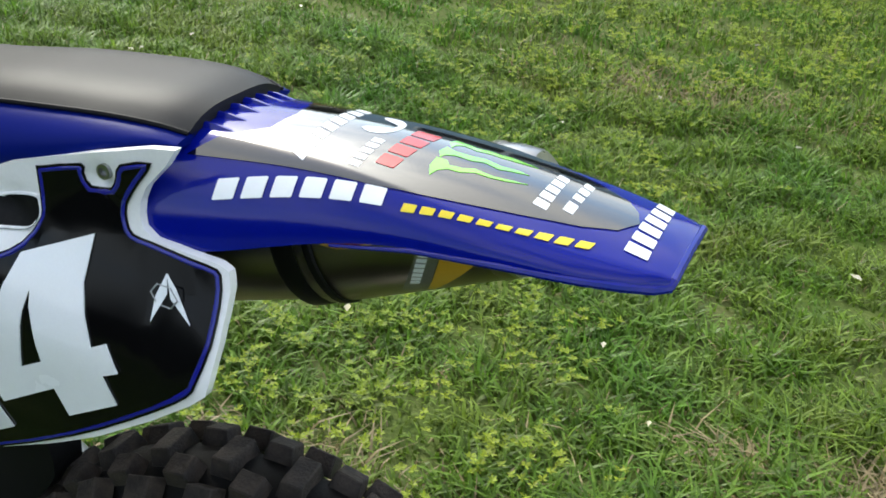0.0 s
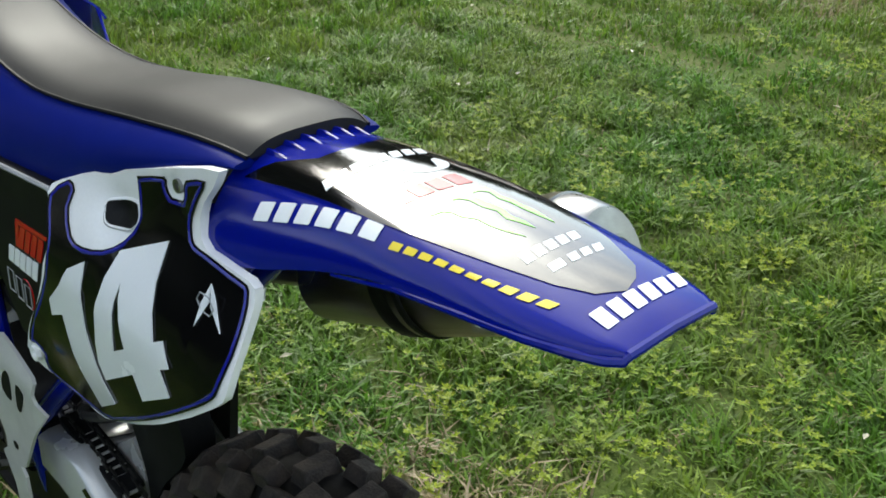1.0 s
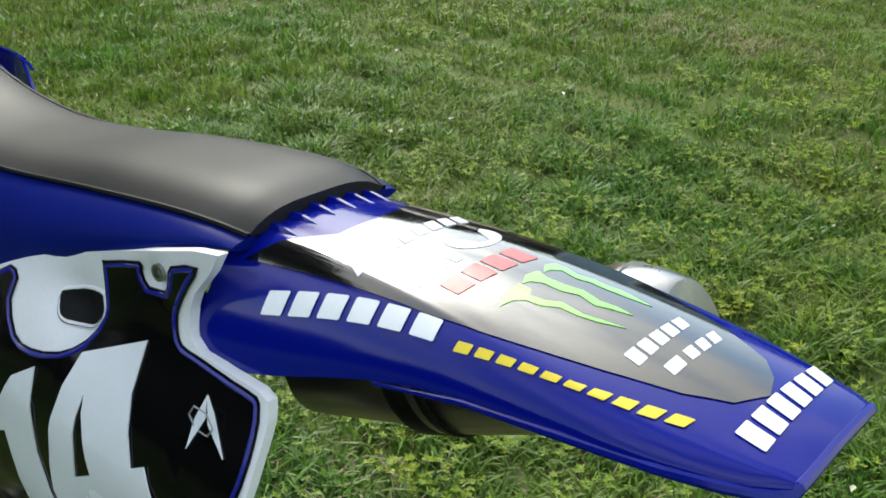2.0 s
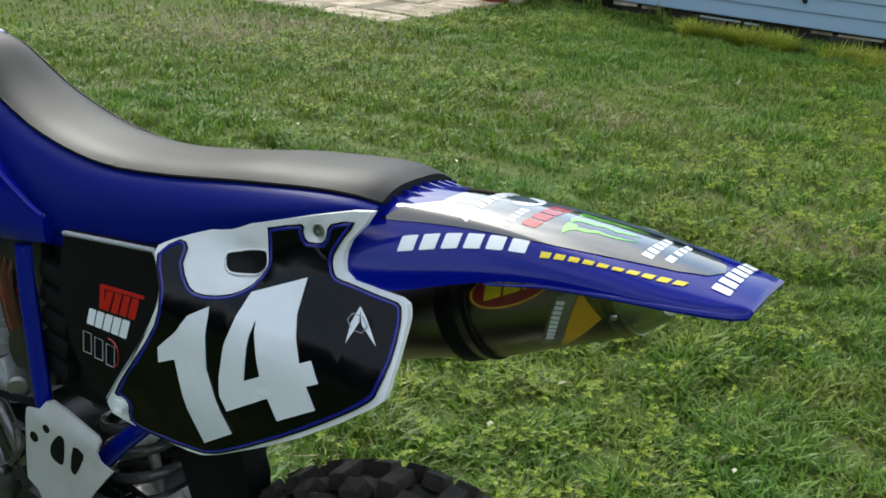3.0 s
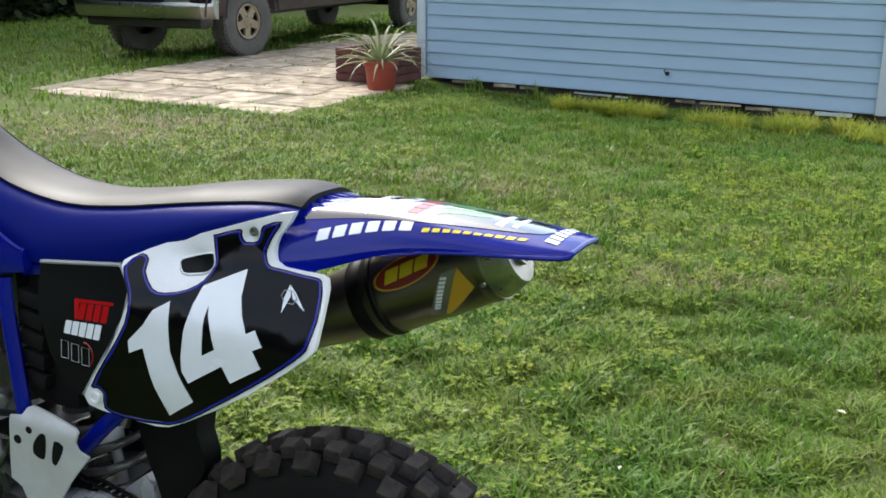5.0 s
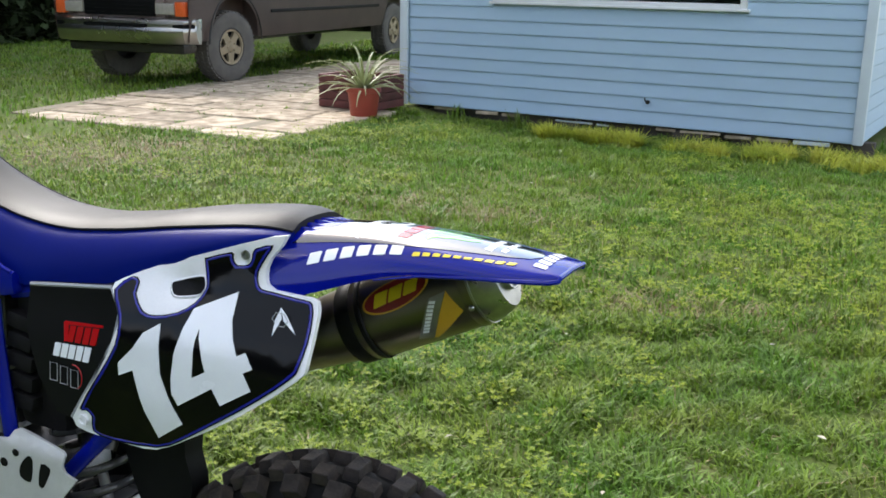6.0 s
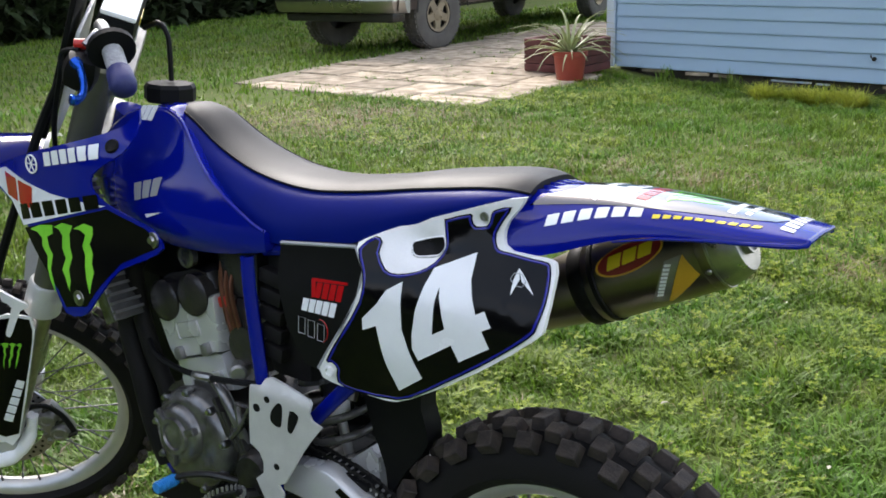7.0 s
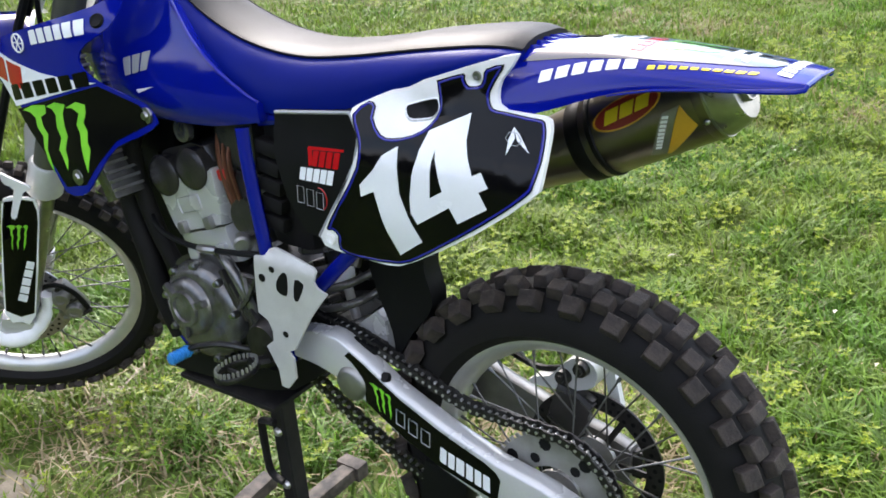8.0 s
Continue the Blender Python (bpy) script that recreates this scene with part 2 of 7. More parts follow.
TRUCK_TYRE = mat("dusty tyre", (0.085, 0.078, 0.072), 0.85, vary=0.15, size=0.12, fine=0.008, bump=0.3, second=(0.13, 0.12, 0.105))
TAN_WHEEL = mat("dusty tan wheel", (0.36, 0.29, 0.19), 0.55, metal=0.3, vary=0.12, size=0.1)
LAMP_GLASS = mat("cloudy lamp glass", (0.34, 0.32, 0.27), 0.2, vary=0.1, size=0.05, coat=0.6)
ORANGE_LENS = mat("orange lens", (0.70, 0.12, 0.03), 0.25, vary=0.08, coat=0.5)
SOIL = mat("soil and thatch", (0.080, 0.125, 0.020), 0.95, vary=0.45, size=0.3, fine=0.012, bump=0.9, second=(0.12, 0.135, 0.045), spread=0.3, spec=0.2)
GRASS = leaf_mat("lawn grass", (0.120, 0.226, 0.020), (0.200, 0.262, 0.042), island=0.5, through=0.40, size=0.25, patch=(0.66, 0.93, 0.90))
WEED = leaf_mat("yellow green weed", (0.31, 0.375, 0.020), (0.20, 0.30, 0.020), island=0.3)
# pale yellow stands for sunlight on the grass strip by the wall
SUNLIT_GRASS = leaf_mat("grass with sunlight in its colour", (0.62, 0.60, 0.10), (0.44, 0.50, 0.07), island=0.3, through=0.5)
DRY = leaf_mat("dry straw", (0.34, 0.27, 0.14), (0.26, 0.20, 0.10), island=0.3, through=0.2)
# leaf colour raised to carry the haze over the trees
HEDGE = leaf_mat("dark hedge leaves", (0.040, 0.060, 0.022), (0.024, 0.038, 0.014), island=0.4, through=0.08, rough=0.6)
SAND = mat("bare sandy soil", (0.27, 0.23, 0.17), 0.95, vary=0.2, size=0.08, fine=0.008, bump=0.6, second=(0.22, 0.19, 0.13))
SPIKY = leaf_mat("spiky pale leaves", (0.30, 0.36, 0.16), (0.36, 0.36, 0.20), island=0.3, through=0.2)
PALE_LEAF = leaf_mat("pale dead leaf", (0.62, 0.60, 0.46), (0.45, 0.40, 0.26), island=0.4, through=0.2)
GLASS = mat("window glass", (0.9, 0.92, 0.92), 0.03, vary=0.01, bump=0.0, rough_vary=0.01)
GLASS.node_tree.nodes["Principled BSDF"].inputs["Transmission Weight"].default_value = 1.0


# ---- mesh helpers ----
def finish(name, bm, material, smooth=40.0):
    me = bpy.data.meshes.new(name)
    bmesh.ops.recalc_face_normals(bm, faces=bm.faces)
    bm.to_mesh(me)
    bm.free()
    me.materials.append(material)
    if smooth:
        me.shade_smooth()
        me.set_sharp_from_angle(angle=radians(smooth))
    return me


def part(name, bm, material, parent=None, label="", smooth=40.0):
    ob = new(name, finish(name, bm, material, smooth))
    ob.parent = parent
    return tagged(ob, label)


def box(bm, centre, size, turn=None, bevel=0.0):
    r = bmesh.ops.create_cube(bm, size=1.0)
    vs = r["verts"]
    m = Matrix.Translation(centre) @ (turn.to_4x4() if turn else Matrix()) @ Matrix.Diagonal((*size, 1))
    bmesh.ops.transform(bm, matrix=m, verts=vs)
    if bevel:
        es = list({e for v in vs for e in v.link_edges})
        bmesh.ops.bevel(bm, geom=es, offset=bevel, segments=2, affect="EDGES", profile=0.6)
    return bm


def frame_along(d):
    d = Vector(d).normalized()
    side = d.cross(Vector((0, 0, 1)) if abs(d.z) < 0.9 else Vector((0, 1, 0))).normalized()
    return d, side, side.cross(d).normalized()


def tube(bm, pts, radius, seg=10, squash=(1, 1), cap=True):
    """A round or oval bar through the points; radius may be one per point."""
    pts = [Vector(p) for p in pts]
    rad = radius if isinstance(radius, (list, tuple)) else [radius] * len(pts)
    rings, side = [], None
    for i, p in enumerate(pts):
        d = (pts[min(i + 1, len(pts) - 1)] - pts[max(i - 1, 0)]).normalized()
        if side is None:
            d, side, up = frame_along(d)
        else:
            side = (side - d * side.dot(d)).normalized()
            up = side.cross(d).normalized()
        rings.append([bm.verts.new(p + rad[i] * (side * math.cos(a) * squash[0] + up * math.sin(a) * squash[1]))
                      for a in (2 * math.pi * k / seg for k in range(seg))])
    for a, b in zip(rings, rings[1:]):
        for k in range(seg):
            bm.faces.new((a[k], a[(k + 1) % seg], b[(k + 1) % seg], b[k]))
    if cap:
        bm.faces.new(rings[0])
        bm.faces.new(rings[-1])
    return bm


def bend(pts, n=6):
    """A smooth line through a few points."""
    pts = [Vector(p) for p in pts]
    out = []
    for i in range(len(pts) - 1):
        a, b, c, d = pts[max(i - 1, 0)], pts[i], pts[i + 1], pts[min(i + 2, len(pts) - 1)]
        for k in range(n):
            t = k / n
            out.append(0.5 * ((2 * b) + (c - a) * t + (2 * a - 5 * b + 4 * c - d) * t * t + (3 * b - a - 3 * c + d) * t ** 3))
    return out + [pts[-1]]


def loft(bm, rings, cap=True, closed=True):
    rs = [[bm.verts.new(p) for p in r] for r in rings]
    for a, b in zip(rs, rs[1:]):
        n = len(a)
        for k in range(n if closed else n - 1):
            bm.faces.new((a[k], a[(k + 1) % n], b[(k + 1) % n], b[k]))
    if cap and closed:
        bm.faces.new(rs[0])
        bm.faces.new(rs[-1])
    return bm


def lathe(bm, profile, centre, axis, seg=48, closed=False):
    """Turns a profile of (radius, along) round an axis."""
    d, s, u = frame_along(axis)
    c = Vector(centre)
    rings = [[bm.verts.new(c + d * h + r * (s * math.cos(2 * math.pi * k / seg) + u * math.sin(2 * math.pi * k / seg)))
              for r, h in profile] for k in range(seg)]
    n = len(profile)
    for k in range(seg):
        a, b = rings[k], rings[(k + 1) % seg]
        for i in range(n if closed else n - 1):
            bm.faces.new((a[i], a[(i + 1) % n], b[(i + 1) % n], b[i]))
    return bm


def smooth_poly(pts, n=4):
    """Rounds a closed outline."""
    out, m = [], len(pts)
    for i in range(m):
        a, b, c, d = (Vector((*pts[(i + k) % m], 0)) for k in (-1, 0, 1, 2))
        for k in range(n):
            t = k / n
            v = 0.5 * ((2 * b) + (c - a) * t + (2 * a - 5 * b + 4 * c - d) * t * t + (3 * b - a - 3 * c + d) * t ** 3)
            out.append((v.x, v.y))
    return out


def inset(pts, d):
    """An outline moved inwards by d."""
    m = len(pts)
    area = sum(pts[i][0] * pts[(i + 1) % m][1] - pts[(i + 1) % m][0] * pts[i][1] for i in range(m))
    s = 1 if area > 0 else -1
    out = []
    for i in range(m):
        a, b, c = Vector(pts[i - 1]), Vector(pts[i]), Vector(pts[(i + 1) % m])
        e, f = (b - a), (c - b)
        e = e.normalized() if e.length > 1e-9 else f.normalized()
        f = f.normalized() if f.length > 1e-9 else e
        n = Vector((-(e.y + f.y), e.x + f.x)) * s
        k = n.length
        n = n / k if k > 1e-6 else Vector((-e.y, e.x)) * s
        out.append(tuple(b + n * min(d / max(0.5, n.dot(Vector((-e.y, e.x)) * s)), 1.6 * d)))
    return out


def sheet(bm, outlines, surface, thick, step=0.03, lift=0.0):
    """A thin shaped panel: flat outlines (the first the rim, others as separate pieces) cut fine and laid on surface(u, v),
    which gives a point and the outward way."""
    flat = bmesh.new()
    for o in outlines:
        flat.faces.new([flat.verts.new((u, v, 0)) for u, v in o])
    bmesh.ops.triangulate(flat, faces=flat.faces[:])
    us, vs = [u for o in outlines for u, v in o], [v for o in outlines for u, v in o]
    for lo, hi, ax in ((min(us), max(us), 0), (min(vs), max(vs), 1)):
        k = int((hi - lo) / step) + 1
        for i in range(1, k):
            co, no = Vector((0, 0, 0)), Vector((0, 0, 0))
            co[ax], no[ax] = lo + (hi - lo) * i / k, 1
            bmesh.ops.bisect_plane(flat, geom=flat.verts[:] + flat.edges[:] + flat.faces[:], plane_co=co, plane_no=no)
    bmesh.ops.triangulate(flat, faces=[f for f in flat.faces if len(f.verts) > 4])
    top, low = {}, {}
    for v in flat.verts:
        p, n = surface(v.co.x, v.co.y)
        top[v] = bm.verts.new(p + n * lift)
        low[v] = bm.verts.new(p + n * (lift - thick))
    for f in flat.faces:
        bm.faces.new([top[v] for v in f.verts])
        bm.faces.new([low[v] for v in reversed(f.verts)])
    for e in flat.edges:
        if len(e.link_faces) == 1:
            a, b = e.verts
            bm.faces.new((top[a], top[b], low[b], low[a]))
    flat.free()
    return bm


def blocks(n, tl, tr, bl, br, fill=0.76, lean=0.0, widths=None):
    """Outlines of a row of n plain bars in place of lettering, between the four corners of the line of writing."""
    tl, tr, bl, br = (Vector(q) for q in (tl, tr, bl, br))
    w = widths or [1.0] * n
    total, run, out = sum(w), 0.0, []
    for k in w:
        a, b = run / total, (run + k * fill) / total
        run += k
        p = [bl.lerp(br, a), bl.lerp(br, b), tl.lerp(tr, min(1.2, b + lean / n)), tl.lerp(tr, a + lean / n)]
        # cut corners, so that the bars are not sharp tiles
        q = []
        for i in range(4):
            q += [p[i].lerp(p[i - 1], 0.05), p[i].lerp(p[(i + 1) % 4], 0.05)]
        out.append([tuple(v) for v in q])
    return out


# three ragged claw stripes in a unit square
CLAW = [[(0.0, 0.75), (0.17, 0.84), (0.38, 0.88), (0.38, 0.77), (0.29, 0.71), (0.32, 0.59), (0.39, 0.5), (0.36, 0.3), (0.4, 0.17), (0.44, 0.0), (0.35, 0.17), (0.31, 0.32), (0.31, 0.46), (0.22, 0.57), (0.21, 0.68), (0.13, 0.74)],
        [(0.4, 0.86), (0.54, 0.94), (0.7, 0.94), (0.65, 0.82), (0.66, 0.66), (0.7, 0.54), (0.65, 0.36), (0.68, 0.23), (0.66, 0.09), (0.6, 0.25), (0.55, 0.34), (0.6, 0.5), (0.54, 0.62), (0.54, 0.78), (0.48, 0.85)],
        [(0.71, 0.9), (0.87, 1.0), (0.98, 0.98), (0.98, 0.88), (0.94, 0.75), (0.98, 0.64), (0.97, 0.51), (1.0, 0.41), (0.95, 0.12), (0.91, 0.31), (0.89, 0.46), (0.89, 0.6), (0.85, 0.71), (0.89, 0.86), (0.81, 0.91)]]


def claw(corner, across, up):
    """The claw stripes laid out from a corner by two sides of a parallelogram."""
    c, a, u = Vector(corner), Vector(across), Vector(up)
    return [[tuple(c + a * p + u * q) for p, q in stripe] for stripe in CLAW]


def ease(x):
    x = min(1.0, max(0.0, x))
    return x * x * (3 - 2 * x)


def along(xs, ys, x):
    return float(np.interp(x, xs, ys))


def soft_along(xs, ys, x, w=0.03):
    """Like along, with the corners rounded over a width."""
    return sum(k * along(xs, ys, x + d * w) for d, k in ((-1.5, 0.08), (-1, 0.15), (-0.5, 0.18), (0, 0.18), (0.5, 0.18), (1, 0.15), (1.5, 0.08)))


def thing(name, label, category, m=None, group="", kind=""):
    ob = new(name)
    if m:
        ob.matrix_world = m
    return tagged(ob, label, category, group, kind)

# ---- ground ----
def ground_z(x, y):
    z = 0.035 * noise.noise((x * 0.35, y * 0.35, 0.3)) + 0.012 * noise.noise((x * 1.7, y * 1.7, 2.0)) - 0.02
    out = max(abs(x + 5.95) - 1.7, abs(y - 9.9) - 4.1, 0.0)
    z += (-0.012 - z) * (1 - ease(out / 0.9))
    return z - 0.085 * ease((y - 6.9) / 1.0) * ease((x + 4.5) / 0.7)


def bare(x, y):
    """How bare the lawn is at a place, 0 to 1."""
    n = noise.noise((x * 0.8 + 5, y * 0.8, 7.0)) + 0.5 * noise.noise((x * 2.3, y * 2.3, 1.0))
    spot = max(math.exp(-((x + 5.2) ** 2 + (y - 4.7) ** 2) / 0.9), math.exp(-((x + 1.35) ** 2 + (y + 0.25) ** 2) / 0.10),
               0.8 * math.exp(-((x + 5.2) ** 2 / 4 + (y - 5.4) ** 2 / 0.3)))
    return ease((n - 0.45) * 1.6) * 0.7 + spot


def ground():
    bm = bmesh.new()
    xs = [-900, -300, -100, -50, -25] + [-16 + 0.4 * i for i in range(66)] + [14, 25, 50, 100, 300, 900]
    ys = [-900, -300, -100, -40, -15] + [-6 + 0.4 * i for i in range(66)] + [24, 30, 50, 100, 300, 900]
    grid = [[bm.verts.new((x, y, ground_z(x, y) - 0.005)) for y in ys] for x in xs]
    for i in range(len(xs) - 1):
        for j in range(len(ys) - 1):
            bm.faces.new((grid[i][j], grid[i + 1][j], grid[i + 1][j + 1], grid[i][j + 1]))
    tagged(part("ground", bm, SOIL), "lawn soil with thatch and bare patches", "ground", kind="structure")


ground()


def on_slabs(x, y, grow=0.0):
    return -7.5 - grow < x < -4.3 + grow and 5.98 - grow < y < 14 and not (x > -4.6 + grow and y > 8.2)


def blades(name, n, spot, length, width, lean, material, label, seed, pieces=2):
    """Many thin curved blades as one mesh. spot(rng) gives a place and a size factor, or None."""
    rng = random.Random(seed)
    co, faces = [], []
    for _ in range(n):
        s = spot(rng)
        if s is None:
            continue
        x, y, k = s
        z = ground_z(x, y) - 0.008
        a, l = rng.uniform(0, 2 * math.pi), length * k * rng.uniform(0.55, 1.3)
        w, d = width * rng.uniform(0.7, 1.3), lean * rng.uniform(0.3, 1.5)
        ca, sa = math.cos(a), math.sin(a)
        b = len(co)
        for i in range(pieces):
            t = i / pieces
            out, up = l * d * t * t, l * (t - 0.35 * d * t * t)
            ww = w * (1 - 0.35 * t)
            px, py = x + ca * out, y + sa * out
            co.append((px - sa * ww, py + ca * ww, z + up))
            co.append((px + sa * ww, py - ca * ww, z + up))
        co.append((x + ca * l * d, y + sa * l * d, z + l * (1 - 0.35 * d)))
        for i in range(pieces - 1):
            faces.append((b + 2 * i, b + 2 * i + 1, b + 2 * i + 3, b + 2 * i + 2))
        faces.append((b + 2 * pieces - 2, b + 2 * pieces - 1, b + 2 * pieces))
    me = bpy.data.meshes.new(name)
    me.from_pydata(co, [], faces)
    me.materials.append(material)
    tagged(new(name, me), label, "grass", kind="stuff")


def lawn(x0, x1, y0, y1, keep=0.9, tall=1.0):
    def spot(rng):
        x, y = rng.uniform(x0, x1), rng.uniform(y0, y1)
        if on_slabs(x, y, -0.02) or y > 8.75 and -4.6 < x < 0.2:
            return None
        if rng.random() < keep * bare(x, y):
            return None
        clump = noise.noise((x * 5.5, y * 5.5, 9.0))
        if clump < -0.15 and rng.random() < 0.4:
            return None
        patch = 0.72 + 0.45 * noise.noise((x * 1.1, y * 1.1, 4.0)) + 0.75 * clump
        return x, y, tall * max(0.30, patch)
    return spot


blades("grass", 150000, lawn(-2.8, 2.0, -0.7, 3.0), 0.080, 0.0034, 0.9, GRASS, "green lawn grass, blades bent and uneven", 1, 3)
blades("grass", 190000, lawn(-6.0, 5.0, 3.0, 8.6), 0.078, 0.0042, 0.8, GRASS, "green lawn grass in front of the house", 2)
blades("grass", 50000, lawn(-15.0, -6.0, 1.0, 16.0), 0.10, 0.0075, 0.7, GRASS, "far green lawn grass round the parked truck", 3)
blades("grass", 62000, lawn(-6.0, -2.8, -2.0, 3.0), 0.095, 0.0045, 0.7, GRASS, "green lawn grass ahead of the motorcycle", 4)
blades("grass", 50000, lawn(2.0, 6.0, -0.7, 3.0), 0.095, 0.0045, 0.7, GRASS, "green lawn grass beside the motorcycle", 5)
# the lawn near the trees is unseen, added to darken what black plates mirror
blades("grass", 130000, lawn(-6.0, 6.0, -5.0, -0.7), 0.09, 0.0055, 0.7, GRASS, "green lawn grass near the trees", 8)
blades("dry_grass", 18000, lawn(-6.0, 3.0, -0.6, 6.0, 0.3), 0.075, 0.0022, 1.3, DRY, "dry straw lying among the lawn", 6)


def weeds(name, n, x0, x1, y0, y1, seed, scale):
    """Low weed sprigs: short leaflets on branching stems, as one mesh."""
    rng = random.Random(seed)
    co, faces = [], []
    made = 0
    while made < n:
        x, y = rng.uniform(x0, x1), rng.uniform(y0, y1)
        made += 1
        if on_slabs(x, y) or noise.noise((x * 0.9 + 3, y * 0.9, 5.5)) + 0.4 * noise.noise((x * 3, y * 3, 1.5)) < 0.02 + rng.uniform(-0.15, 0.3):
            continue
        h = rng.uniform(0.040, 0.080) * scale
        z = ground_z(x, y)
        for _ in range(rng.randint(3, 6)):
            a, r = rng.uniform(0, 6.28), rng.uniform(0.0, 0.035) * scale
            sx, sy, sz = x + r * math.cos(a), y + r * math.sin(a), z + h * rng.uniform(0.6, 1.1)
            # a rosette of narrow leaflets at the tip of each stem
            for k in range(rng.randint(5, 8)):
                q, tilt = k * 1.05 + rng.uniform(-0.3, 0.3), rng.uniform(-0.2, 0.9)
                l, w = rng.uniform(0.007, 0.013) * scale, rng.uniform(0.0018, 0.0030) * scale
                cq, sq, dz = math.cos(q), math.sin(q), math.sin(tilt)
                b = len(co)
                co.extend([(sx, sy, sz), (sx + cq * l * 0.5 - sq * w, sy + sq * l * 0.5 + cq * w, sz + dz * l * 0.5), (sx + cq * l, sy + sq * l, sz + dz * l * 0.8),
                           (sx + cq * l * 0.5 + sq * w, sy + sq * l * 0.5 - cq * w, sz + dz * l * 0.5)])
                faces.append((b, b + 1, b + 2, b + 3))
    me = bpy.data.meshes.new(name)
    me.from_pydata(co, [], faces)
    me.materials.append(WEED)
    tagged(new(name, me), "low yellow-green weeds scattered through the lawn", "weeds", kind="stuff")


weeds("weeds", 2600, -2.6, 2.2, -0.4, 3.2, 11, 1.15)
weeds("weeds", 7600, -6.0, 4.5, 3.2, 7.9, 12, 1.35)


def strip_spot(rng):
    """A ragged band, widening along the wall, where sunlight is in the blades' colour."""
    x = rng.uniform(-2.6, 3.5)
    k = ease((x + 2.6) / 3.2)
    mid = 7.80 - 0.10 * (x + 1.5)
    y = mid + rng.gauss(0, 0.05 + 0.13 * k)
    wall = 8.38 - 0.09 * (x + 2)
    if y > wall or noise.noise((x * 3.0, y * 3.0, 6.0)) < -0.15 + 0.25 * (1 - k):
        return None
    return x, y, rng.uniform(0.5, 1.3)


# sunlit strip: the light is in the colour of these blades
blades("wall_blades", 46000, strip_spot, 0.155, 0.0052, 0.9, SUNLIT_GRASS, "grass along the house wall with sunlight painted into its colour", 7)


def corner_spot(rng):
    cx, cy, r = rng.choice(((0.42, 8.55, 0.14), (0.42, 8.55, 0.14), (0.42, 8.55, 0.14), (-3.75, 8.52, 0.05), (-3.0, 8.45, 0.07), (-2.1, 8.35, 0.10)))
    return cx + rng.gauss(0, r), cy + rng.gauss(0, 0.04), rng.uniform(0.4, 1.2)


blades("wall_blades", 420, corner_spot, 0.17, 0.006, 0.5, GRASS, "taller weeds at the foot of the house wall", 10, 3)


def sand_patch(cx, cy, rx, ry, seed):
    bm = bmesh.new()
    rng = random.Random(seed)
    rings = []
    for k in range(7):
        t = k / 6
        rings.append([(cx + (rx * q * math.cos(a)), cy + ry * q * math.sin(a), ground_z(cx, cy) + 0.022 - 0.03 * t * t + rng.uniform(-0.003, 0.003))
                      for a in [2 * math.pi * i / 26 for i in range(26)]
                      for q in [t * (1 + 0.35 * noise.noise((math.cos(a) * 1.7 + seed, math.sin(a) * 1.7, 0.5)))]])
    rings[0] = [(x + 0.004 * math.cos(i), y + 0.004 * math.sin(i), z) for i, (x, y, z) in enumerate(rings[0])]
    loft(bm, rings)
    tagged(part("sand_patch", bm, SAND, None, "", 60), "bare pale sandy patch in the lawn", "soil", kind="structure")


sand_patch(-1.42, -0.28, 0.15, 0.10, 1)


def dry_spot(rng):
    """Straw-coloured thin places in the lawn."""
    cx, cy, r = rng.choice(((-5.2, 4.9, 0.6), (-4.6, 5.4, 0.5), (-0.35, 0.55, 0.22), (-0.45, 0.45, 0.25), (-1.3, 0.0, 0.35), (-4.8, 4.6, 0.8), (0.55, 1.10, 0.14), (-0.25, 3.1, 0.25), (-1.9, 4.4, 0.3)))
    return cx + rng.gauss(0, r), cy + rng.gauss(0, r * 0.5), rng.uniform(0.5, 1.2)


blades("dry_grass", 11000, dry_spot, 0.07, 0.0028, 1.5, DRY, "dry straw in thin brown places of the lawn", 9)


def fallen_leaves():
    """Small pale dead leaves lying on the grass."""
    rng = random.Random(17)
    co, faces = [], []
    for k in range(70):
        x, y = rng.uniform(-3.5, 2.2), rng.uniform(0.3, 6.5)
        z, a, l = ground_z(x, y) + rng.uniform(0.03, 0.05), rng.uniform(0, 6.28), rng.uniform(0.010, 0.022)
        b = len(co)
        ca, sa = math.cos(a) * l, math.sin(a) * l
        co.extend([(x - ca, y - sa, z), (x - sa * 0.45, y + ca * 0.45, z + 0.006), (x + ca, y + sa, z + 0.003), (x + sa * 0.45, y - ca * 0.45, z + 0.004)])
        faces.append((b, b + 1, b + 2, b + 3))
    me = bpy.data.meshes.new("fallen_leaves")
    me.from_pydata(co, [], faces)
    me.materials.append(PALE_LEAF)
    tagged(new("fallen_leaves", me), "small pale dead leaves lying on the grass", "leaves", kind="stuff")


fallen_leaves()


